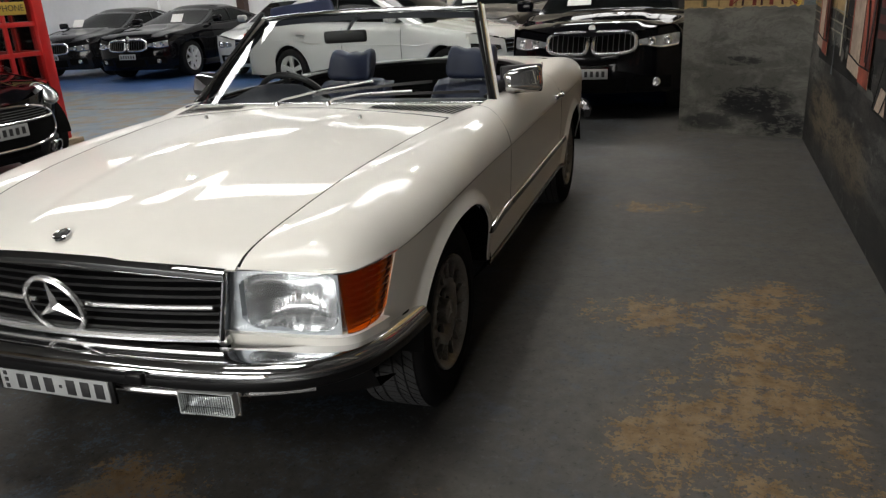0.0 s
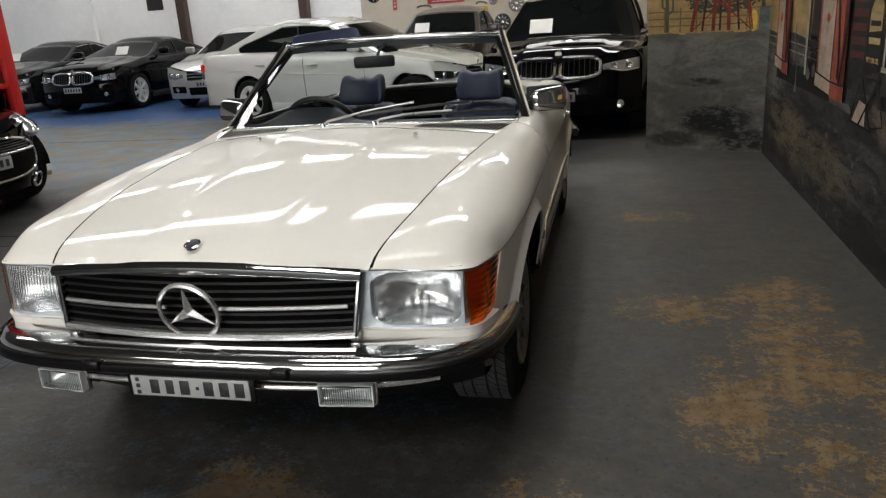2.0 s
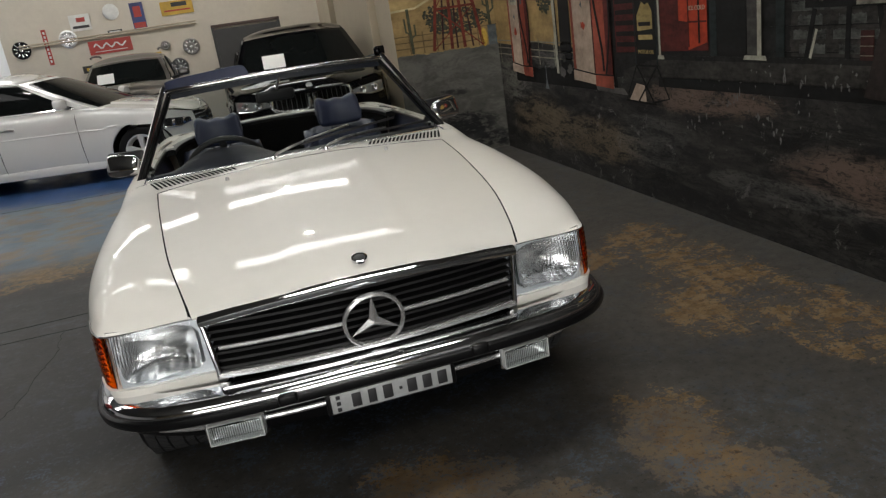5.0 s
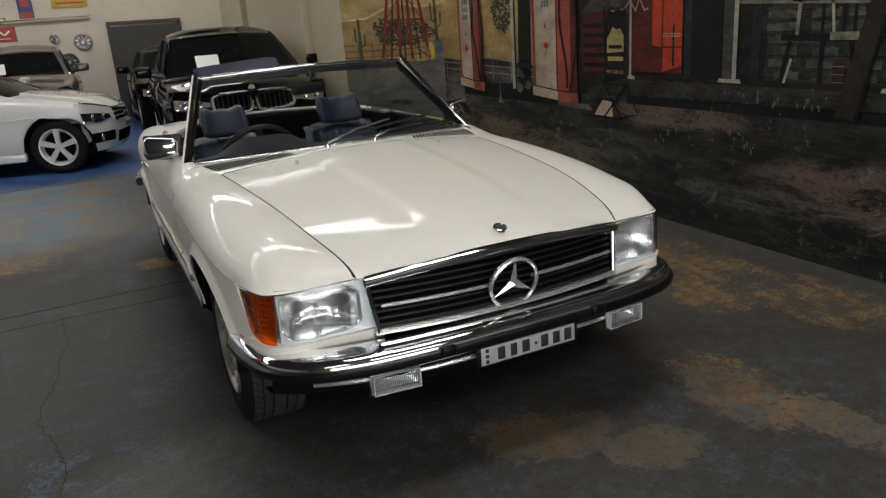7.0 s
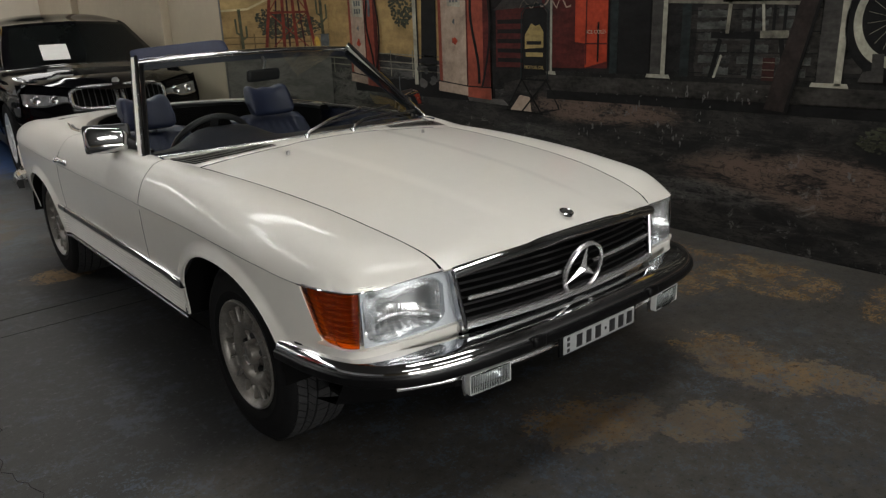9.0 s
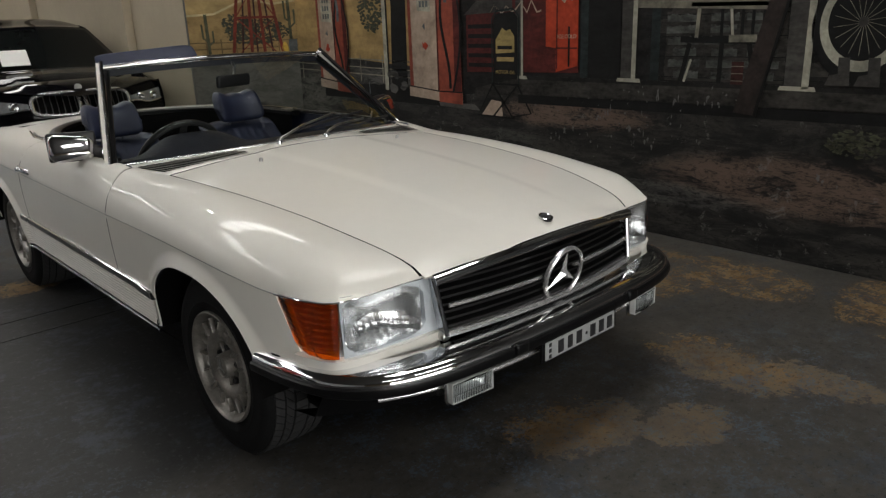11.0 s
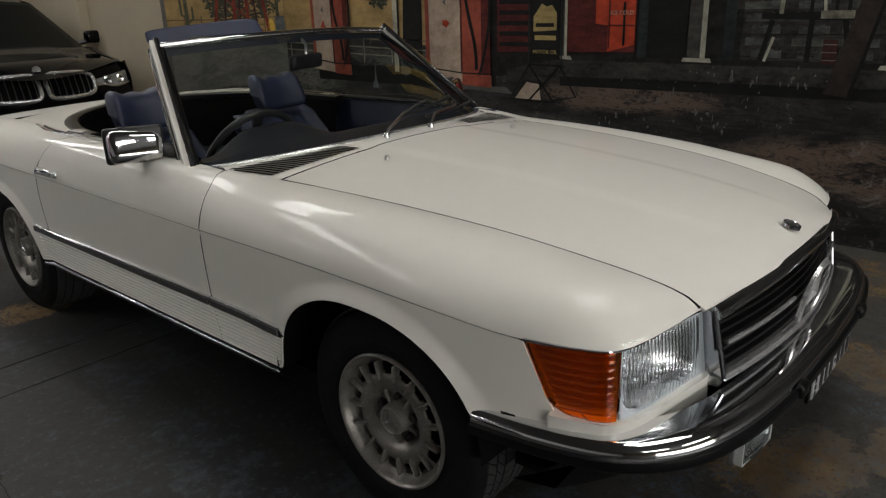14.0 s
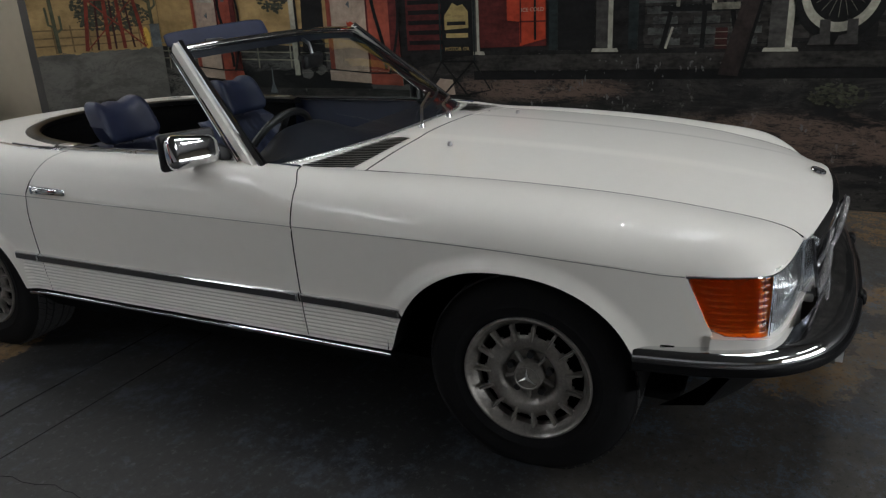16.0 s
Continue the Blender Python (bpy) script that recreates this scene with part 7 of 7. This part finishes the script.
# chest cooler: deep red body, bright door end
painted("painted_cooler", [(3.21, 1.00), (4.28, 0.98), (4.28, 1.42), (4.0, 1.58), (3.21, 1.585)], DEEP_RED, 6)
painted("painted_cooler_end", [(3.215, 1.045), (3.40, 1.00), (3.40, 1.56), (3.215, 1.555)], BRIGHT_RED, 7)
painted("painted_cooler_handle", [(3.39, 1.16), (3.49, 1.17), (3.49, 1.52), (3.39, 1.53)], BRIGHT_RED, 8)
painted("painted_cooler_gap", rect(3.386, 3.396, 1.02, 1.55), DEEP_RED, 9)
painted("painted_cooler_gap", rect(3.215, 3.40, 1.155, 1.165), DEEP_RED, 9)
painted("painted_cooler_gap", rect(3.28, 3.295, 1.04, 1.30), SHADOW, 9)
painted("painted_mark", stroke([(3.26, 1.47), (3.30, 1.50), (3.33, 1.46), (3.36, 1.49)], 0.022), WOOD_WHITE, 9)
text_mesh("ICE COLD", 0.036, PUMP_PALE, "painted_lettering", wall_east, EAST @ pose(3.305, 1.235, 0.0155, 0, 180, 0))
painted("painted_flourish", stroke([(4.02, 1.41), (3.98, 1.46), (3.93, 1.42), (3.90, 1.40), (3.86, 1.45), (3.80, 1.41), (3.76, 1.43), (3.72, 1.47), (3.66, 1.40), (3.62, 1.48), (3.57, 1.40), (3.53, 1.41)], 0.012), PUMP_PALE, 9)
painted("painted_box_lid", [(3.80, 1.415), (4.30, 1.40), (4.16, 1.50), (3.80, 1.505)], WOOD_MID, 9)
for k in range(5):
    painted("painted_crate", rect(3.98, 4.26, 1.02 + 0.07 * k, 1.05 + 0.07 * k), SHADOW, 8)
# porch posts, rail
for a, b_, lo in ((3.70, 3.77, 0.955), (2.76, 2.87, 0.965), (1.70, 1.83, 0.955)):
    painted("painted_porch_post", rect(a, b_, lo, 4.4), WOOD_MID, 8)
    painted("painted_post_light", rect(a, a + (b_ - a) * 0.28, lo, 4.4), WOOD_WHITE, 9)
    painted("painted_post_foot", [(a - 0.04, lo - 0.012), (b_ + 0.03, lo - 0.010), (b_ + 0.02, lo + 0.012), (a - 0.03, lo + 0.012)], WOOD_WHITE, 9)
for k in range(6):
    painted("painted_band", stroke([(3.70, 1.70 + 0.035 * k), (3.735, 1.685 + 0.035 * k), (3.77, 1.70 + 0.035 * k)], 0.012), SHADOW, 10)
painted("painted_porch_rail", [(1.86, 1.36), (2.76, 1.40), (2.76, 1.49), (1.83, 1.47)], RAIL_GREY, 7)
painted("painted_door", rect(2.88, 3.17, 0.97, 2.7), SHADOW, 6)
painted("painted_door_jamb", rect(3.13, 3.19, 0.97, 2.7), DIM_TEAL, 7)
painted("painted_stair_rail", rect(2.60, 2.66, 0.97, 1.9), DIM_TEAL, 5)
# chair, dark against the grey boards
painted("painted_wall_boards", rect(1.84, 2.56, 0.975, 1.37), PORCH_GREY, 2.5)
BOARD_GREY = paint_mat("painted_grey_boards", (0.060, 0.063, 0.058), 0.85, 7.0)
for i in range(6):
    for k in range(3):
        a = 1.87 + 0.23 * k + rng.uniform(0, 0.03)
        painted("painted_grey_board", ragged(a, a + rng.uniform(0.15, 0.22), 0.99 + 0.064 * i, 1.032 + 0.064 * i, 14, 0.006), BOARD_GREY, 4.5)
painted("painted_chair_rail", stroke([(1.94, 1.395), (2.40, 1.405)], 0.022), SHADOW, 7)
for y_ in (2.02, 2.08, 2.14, 2.20, 2.26):
    painted("painted_chair_spindle", rect(y_ - 0.06, y_ - 0.042, 1.20, 1.40), SHADOW, 6)
painted("painted_chair_seat", [(2.00, 1.185), (2.46, 1.195), (2.46, 1.225), (2.00, 1.23)], SHADOW, 7)
painted("painted_chair_seat", [(2.00, 1.195), (2.16, 1.195), (2.16, 1.235), (2.00, 1.235)], WOOD_PALE, 8)
for a, b_ in ((2.40, 2.45), (2.20, 2.205), (2.04, 2.00)):
    painted("painted_chair_leg", stroke([(a, 1.19), (b_, 0.97)], 0.028), SHADOW, 7)
painted("painted_chair_leg", stroke([(2.385, 1.10), (2.425, 0.97)], 0.014), WOOD_WHITE, 8)
painted("painted_chair_back", stroke([(2.36, 1.22), (2.35, 1.40)], 0.022), WOOD_PALE, 7)
painted("painted_chair_back", stroke([(2.14, 1.22), (2.16, 1.40)], 0.016), WOOD_WHITE, 7)
painted("painted_can", rect(2.06, 2.13, 0.965, 1.09), DARK_CAN, 9)
for z_ in (0.985, 1.025, 1.065):
    painted("painted_can_rim", stroke([(2.06, z_), (2.13, z_)], 0.004), RAIL_GREY, 10)
painted("painted_tin", rect(2.58, 2.66, 1.49, 1.62), WOOD_DARK, 8)
for z_ in (1.497, 1.55, 1.605):
    painted("painted_tin_rim", stroke([(2.58, z_), (2.62, z_ - 0.004), (2.66, z_)], 0.004), WOOD_MID, 9)
painted("painted_disc", disc(2.42, 1.70, 0.105, 0.115), DEEP_RED, 8)
painted("painted_disc", disc(2.42, 1.70, 0.085, 0.093), BRIGHT_RED, 9)
painted("painted_wings", [(2.35, 1.73), (2.42, 1.70), (2.49, 1.73), (2.44, 1.67), (2.40, 1.67)], WOOD_WHITE, 10)
painted("painted_disc", disc(2.15, 1.76, 0.16, 0.13), YELLOW, 8)
painted("painted_basket", [(1.93, 1.50), (2.22, 1.52), (2.21, 1.56), (2.02, 1.62), (1.93, 1.63)], WOOD_DARK, 9)
painted("painted_handle", stroke([(1.92, 1.50), (1.91, 1.60), (1.97, 1.67), (2.1, 1.66)], 0.012), WOOD_PALE, 10)
painted("painted_plank", [(1.98, 0.80), (2.10, 0.81), (1.93, 1.47), (1.83, 1.47)], PLANK, 11)
painted("painted_plank_edge", stroke([(1.975, 0.80), (1.828, 1.47)], 0.018), SHADOW, 12)
# spare wheel by the steps, boots, scrub
painted("painted_tyre", disc(1.47, 1.27, 0.245, 0.275, 40), SHADOW, 9)
painted("painted_whitewall", disc(1.47, 1.28, 0.205, 0.230, 40), WOOD_WHITE, 10)
painted("painted_wheel", disc(1.47, 1.29, 0.165, 0.187, 40), SHADOW, 11)
for k in range(18):
    a = math.pi * 2 * k / 18
    painted("painted_wire", stroke([(1.47 + 0.02 * math.cos(a), 1.29 + 0.02 * math.sin(a)), (1.47 + 0.14 * math.cos(a + 0.2), 1.29 + 0.16 * math.sin(a + 0.2))], 0.0022), WOOD_PALE, 12)
painted("painted_hub", disc(1.47, 1.29, 0.022, 0.025), WOOD_MID, 13)
for y_ in (1.36, 1.50):
    painted("painted_boot", [(y_, 0.98), (y_ + 0.12, 0.98), (y_ + 0.10, 1.03), (y_ + 0.06, 1.04), (y_ + 0.065, 1.12), (y_ + 0.01, 1.12)], WOOD_MID, 13)
leaves("painted_scrub", 1.42, 0.69, 0.16, 0.07, 182, 9, EAST, 0.02)
painted("painted_tyre", disc(0.75, 1.25, 0.26, 0.30, 40), SHADOW, 9)
# swinging sign on a stand, with plain shapes in place of its wording
painted("painted_sign", [(3.75, 0.94), (3.99, 0.93), (3.99, 1.36), (3.96, 1.40), (3.79, 1.41), (3.75, 1.37)], SHADOW, 10)
painted("painted_sign_frame", stroke([(3.74, 0.90), (3.735, 1.38), (3.79, 1.43), (3.95, 1.42), (4.0, 1.37), (4.005, 0.90)], 0.012), DIM_TEAL, 11)
painted("painted_sign_drop", [(3.78, 1.13), (3.965, 1.12), (3.965, 1.22), (3.93, 1.26), (3.90, 1.30), (3.86, 1.28), (3.82, 1.29), (3.78, 1.24)], SIGN_CREAM, 11)
painted("painted_sign_bar", rect(3.785, 3.955, 1.065, 1.095), SIGN_CREAM, 11)
text_mesh("MOTOR OIL", 0.036, SIGN_CREAM, "painted_lettering", wall_east, EAST @ pose(3.87, 0.987, 0.018, 0, 180, 0) @ pose(0, 0, 0, 0, 0, 0))
painted("painted_sign_bar", rect(3.80, 3.945, 1.15, 1.175), SHADOW, 12)
for pts in ([(4.0, 0.90), (4.16, 0.66), (3.78, 0.655)], [(3.75, 0.90), (4.0, 0.655)], [(3.75, 0.90), (3.62, 0.70), (3.80, 0.665)], [(4.0, 0.90), (3.80, 0.66)], [(3.74, 0.90), (4.005, 0.90)]):
    painted("painted_sign_leg", stroke(pts, 0.014), SHADOW, 11)
painted("painted_patch", [(3.9, 0.66), (4.12, 0.665), (4.02, 0.78), (3.92, 0.77)], PUMP_PALE, 9)
painted("painted_patch", [(4.14, 0.69), (4.6, 0.70), (4.62, 0.73), (4.2, 0.735)], ROAD_GREY, 9)


# short end wall: windmill tower, trees, fence
L_ = MURAL_LONG
painted("painted_sky", rect(0, L_, 1.02, 4.6), SKY, 1, END)
painted("painted_hill", [(0, 1.05), (L_, 1.05), (L_, 1.48), (0.8, 1.50), (0.45, 1.62), (0.2, 1.58), (0, 1.60)], SAND, 2, END)
painted("painted_cloud", stroke([(0, 1.61), (0.25, 1.58), (0.5, 1.64), (0.85, 1.50), (L_, 1.49)], 0.02), SKY_PALE, 3, END)
for z_ in (1.85, 2.1, 2.35, 2.7, 3.1):
    painted("painted_cloud", stroke([(0, z_), (0.4, z_ + 0.05), (0.8, z_ - 0.02), (L_, z_ + 0.03)], 0.07), SKY_PALE, 2, END)
painted("painted_ground", ragged(0, L_, 0, 1.05, 26, 0.012), STUB_GROUND, 2, END)
for z_ in (1.12, 1.18, 1.24):
    painted("painted_rail", stroke([(0, z_), (0.5, z_ - 0.01), (L_, z_)], 0.011), FENCE, 4, END)
for k in range(7):
    painted("painted_post", rect(0.05 + 0.15 * k, 0.063 + 0.15 * k, 1.06, 1.27), FENCE, 4, END)
leaves("painted_leaves", 0.42, 1.32, 0.34, 0.12, 520, 5, END, 0.028)
leaves("painted_leaves", 0.62, 1.40, 0.16, 0.10, 234, 5, END, 0.025)
x0, x1 = 0.16, 0.70
for a, b_ in (((x0, 1.06), (0.36, 2.3)), ((x1, 1.06), (0.50, 2.3)), ((0.36, 1.06), (0.40, 2.3)), ((0.50, 1.06), (0.46, 2.3))):
    painted("painted_tower_leg", stroke([a, b_], 0.032), TOWER_RED, 8, END)
for a, b_ in (((0.27, 1.06), (0.385, 2.3)), ((0.44, 1.06), (0.43, 2.3)), ((0.60, 1.06), (0.475, 2.3))):
    painted("painted_tower_leg", stroke([a, b_], 0.018), DARK_CAN, 7, END)
for z_, q in ((1.46, 0.0), (1.92, 0.0), (2.3, 0.0)):
    k = (z_ - 1.06) / 1.24
    painted("painted_tower_bar", stroke([(mix(x0, 0.36, k), z_), (mix(x1, 0.50, k), z_)], 0.022), TOWER_RED, 9, END)
for z0, z1 in ((1.06, 1.46), (1.46, 1.92), (1.92, 2.3)):
    k0, k1 = (z0 - 1.06) / 1.24, (z1 - 1.06) / 1.24
    painted("painted_tower_brace", stroke([(mix(x0, 0.36, k0), z0), (mix(x1, 0.50, k1), z1)], 0.012), TOWER_RED, 9, END)
    painted("painted_tower_brace", stroke([(mix(x1, 0.50, k0), z0), (mix(x0, 0.36, k1), z1)], 0.010), TOWER_RED, 9, END)
for cx, lo, hi in ((0.93, 1.06, 1.50), (0.07, 1.16, 1.72)):
    painted("painted_cactus", stroke([(cx, lo), (cx + 0.01, hi)], 0.032), CACTUS, 6, END)
    painted("painted_cactus", stroke([(cx, mix(lo, hi, 0.45)), (cx + 0.05, mix(lo, hi, 0.5)), (cx + 0.055, mix(lo, hi, 0.8))], 0.02), CACTUS, 6, END)
    painted("painted_cactus", stroke([(cx, mix(lo, hi, 0.35)), (cx - 0.05, mix(lo, hi, 0.42)), (cx - 0.05, mix(lo, hi, 0.65))], 0.02), CACTUS, 6, END)
painted("painted_barrel", rect(0.01, 0.10, 1.05, 1.24), STEEL_BLUE, 8, END)
painted("painted_sack", disc(0.145, 1.13, 0.035, 0.09, 18), YELLOW, 8, END)

# ---- things on the back wall, booth ----
def on_back(x, z, out=0.0):
    return Matrix.Translation((x, BACK_Y - out, z))


door = tagged(part("door_1", box(1.25, 0.045, 1.76, (-1.36, BACK_Y - 0.028, 0.88), 0.004), DOOR_GREY, smooth=False), "closed dark grey door in the back wall", kind="structure")
for x_, w_, z_, h_ in ((-2.015, 0.06, 0.90, 1.80), (-0.705, 0.06, 0.90, 1.80), (-1.36, 1.37, 1.82, 0.06)):
    part("door_frame", box(w_, 0.06, h_, (x_, BACK_Y - 0.034, z_), 0.004), STEEL_BROWN if h_ < 0.1 else DOOR_GREY, door, smooth=False)
part("door_handle", box(0.12, 0.03, 0.02, (-1.88, BACK_Y - 0.07, 0.92), 0.006), SATIN, door)


def wheel_trim(x, z, r, material, label):
    ob = thing("wheel_trim", on_back(x, z, 0.001), label, "wheel trim", "trims on the wall")
    part("dish", lathe([(-0.03, 0.0), (-0.035, r * 0.25), (-0.015, r * 0.55), (-0.03, r * 0.85), (-0.02, r), (0.0, r)], 32, "y"), material, ob)
    for k in range(10):
        own = box(r * 0.14, 0.012, r * 0.42, (0, -0.032, r * 0.62), 0.004)
        bmesh.ops.transform(own, matrix=pose(0, 0, 0, 0, 36 * k, 0), verts=own.verts)
        part("spoke", own, CHROME, ob)
    part("cap", lathe([(-0.045, 0.0), (-0.042, r * 0.16), (-0.03, r * 0.22)], 20, "y"), CHROME, ob)


wheel_trim(-2.50, 1.51, 0.165, ALLOY, "silver wheel trim hung on the back wall")
wheel_trim(-4.71, 1.97, 0.165, ALLOY_NEW, "bright wheel trim hung on the back wall")
wheel_trim(-5.57, 1.88, 0.165, GREY_PAINT, "dark wheel trim hung on the back wall")
wheel_trim(-2.98, 1.60, 0.09, ALLOY, "small silver wheel trim on the back wall")
wheel_trim(-2.80, 1.16, 0.17, GREY_TRIM, "dark wheel trim hung low on the back wall")
SIGN_RED = mat("red_tin_sign", (0.34, 0.035, 0.025), 0.45, vary=0.2, scale=7)
SIGN_BLUE = mat("blue_tin_sign", (0.035, 0.045, 0.14), 0.45, vary=0.3, scale=7)
SIGN_YELLOW = mat("yellow_tin_sign", (0.45, 0.28, 0.03), 0.45, vary=0.3, scale=7)
SIGN_BLACK = mat("black_tin_sign", (0.02, 0.02, 0.02), 0.45, vary=0.3, scale=7)
SIGN_WHITE = mat("white_tin_sign", (0.6, 0.6, 0.57), 0.5, vary=0.2, scale=7)


def tin_sign(x, z, w, h, material, label, marks=()):
    ob = thing("tin_sign", on_back(x, z, 0.012), label, "sign", "tin signs")
    part("panel", box(w, 0.012, h, (0, 0.004, 0), 0.004), material, ob, smooth=False)
    for mx_, mz, mw, mh, mm in marks:
        part("mark", box(mw, 0.004, mh, (mx_, -0.004, mz), 0.001), mm, ob, smooth=False)
    return ob


cola = tin_sign(-3.99, 1.74, 0.80, 0.26, SIGN_RED, "red tin sign with a white flourish", ((0, -0.08, 0.60, 0.012, SIGN_WHITE),))
fl = sweep([Vector((-0.30 + 0.04 * k, -0.006, 0.02 + 0.05 * math.sin(k * 1.35) * (1 - 0.02 * k))) for k in range(16)], ring(0.014, 6, 1, 0.4), up=Vector((0, -1, 0.01)))
part("flourish", fl, SIGN_WHITE, cola)
tin_sign(-5.11, 1.87, 0.085, 0.66, SIGN_RED, "narrow upright red tin sign with pale bars", tuple((0, -0.26 + 0.075 * k, 0.035, 0.045, SIGN_WHITE) for k in range(8)))
tin_sign(-3.35, 2.22, 0.25, 0.50, SIGN_BLUE, "blue and red tin poster on the back wall", ((0, -0.17, 0.22, 0.10, SIGN_RED), (0, 0.08, 0.14, 0.2, SIGN_RED)))
tin_sign(-2.60, 2.28, 0.62, 0.26, SIGN_YELLOW, "yellow tin poster on the back wall", ((0, -0.05, 0.5, 0.03, SIGN_RED), (0.05, 0.06, 0.3, 0.08, SIGN_BLACK)))
tin_sign(-3.84, 1.995, 0.27, 0.055, SIGN_BLACK, "small black tin strip with a pale bar", ((0, 0, 0.2, 0.02, SIGN_WHITE),))
tin_sign(-4.42, 2.24, 0.38, 0.30, SIGN_WHITE, "white tin sign with a red shape and dark bar", ((0, -0.08, 0.3, 0.05, SIGN_BLACK), (0.02, 0.05, 0.16, 0.08, SIGN_RED)))
tin_sign(-4.35, 1.36, 0.50, 0.14, SIGN_BLACK, "black tin sign with yellow bars", ((0, 0, 0.36, 0.06, SIGN_YELLOW),))
tin_sign(-3.30, 1.46, 0.42, 0.08, SIGN_YELLOW, "narrow orange tin sign on the back wall", ())
ov = thing("tin_sign", on_back(-3.83, 2.36, 0.012), "oval pale tin badge on the back wall", "sign", "tin signs")
own = lathe([(-0.01, 0.0), (-0.012, 0.13), (-0.004, 0.15), (0.006, 0.15)], 32, "y")
part("panel", own, SIGN_WHITE, ov)
for dz in (0.0, 0.045):
    tagged(part("conduit", sweep([Vector((x, BACK_Y - 0.03, 1.925 + dz + 0.01 * (x + 4))) for x in span(-5.6, -2.3, 8)], ring(0.014, 8)), CREAM_WALL), "cream painted conduit along the back wall", kind="structure")
tagged(part("notice", box(0.42, 0.012, 0.5, (-10.9, BACK_Y - 0.008, 2.15), 0.003), SIGN_BLACK, smooth=False), "small black notice board on the white wall", "notice")
tagged(part("wall_channel", box(0.10, 0.10, TOP, (-12.6, BACK_Y - 0.052, TOP / 2), 0.01), WHITE_WALL, smooth=False), "white painted service duct", kind="structure")

# red telephone booth
booth = thing("telephone_booth", pose(-6.28, 6.20, 0, 0, 0, 86), "red glazed telephone booth with a yellow sign strip", "booth")
W = 0.90
part("plinth", box(W + 0.16, W + 0.16, 0.05, (-W / 2, W / 2, 0.025), 0.01), mat("plinth_board", (0.30, 0.24, 0.17), 0.7, vary=0.25, scale=8), booth, "pale wooden base board")
part("base", box(W, W, 0.30, (-W / 2, W / 2, 0.20), 0.01), RED_PAINT, booth)
part("top", box(W + 0.04, W + 0.04, 0.34, (-W / 2, W / 2, 2.32), 0.03, 3), RED_PAINT, booth)
part("crown", box(W - 0.06, W - 0.06, 0.10, (-W / 2, W / 2, 2.53), 0.04, 3), RED_PAINT, booth)
BOOTH_SIGN = mat("yellow_sign_strip", (0.50, 0.34, 0.05), 0.4, vary=0.15, scale=9)
for cx, cy in ((0, 0), (-W, 0), (0, W), (-W, W)):
    part("corner_post", box(0.12, 0.12, 2.2, (cx + (-0.06 if cx == 0 else 0.06), cy + (0.06 if cy == 0 else -0.06), 1.1), 0.012), RED_PAINT, booth)
for f_ in range(4):
    turn = Matrix.Translation((-W / 2, W / 2, 0)) @ pose(0, 0, 0, 0, 0, 90 * f_) @ Matrix.Translation((0, -W / 2, 0))

    def put(bm, f_turn=turn):
        bmesh.ops.transform(bm, matrix=f_turn, verts=bm.verts)
        return bm
    for k in range(7):
        part("glazing_bar", put(box(W - 0.22, 0.035, 0.045, (0, 0.045, 0.37 + 0.287 * k), 0.006)), RED_PAINT, booth)
    part("glazing_bar", put(box(0.045, 0.035, 1.80, (0, 0.045, 1.25), 0.006)), RED_PAINT, booth)
    for r_ in range(6):
        for x_ in (-0.181, 0.181):
            pane = part("pane", put(box(0.310, 0.006, 0.238, (x_, 0.047, 0.5135 + 0.287 * r_))), GLASS, booth, smooth=False)
            pane.visible_shadow = False
    part("sign_strip", put(box(0.50, 0.02, 0.12, (0, 0.012, 1.385), 0.006)), BOOTH_SIGN, booth, "yellow sign strip with dark capitals")
    text_mesh("TELEPHONE", 0.084, SIGN_BLACK, "lettering", booth, turn @ Matrix.Translation((0, 0.0, 1.385)) @ pose(0, 0, 0, 90, 0, 0))
part("telephone", box(0.30, 0.18, 0.45, (-W / 2, W - 0.20, 1.25), 0.03, 3), BLACK_PLASTIC, booth)
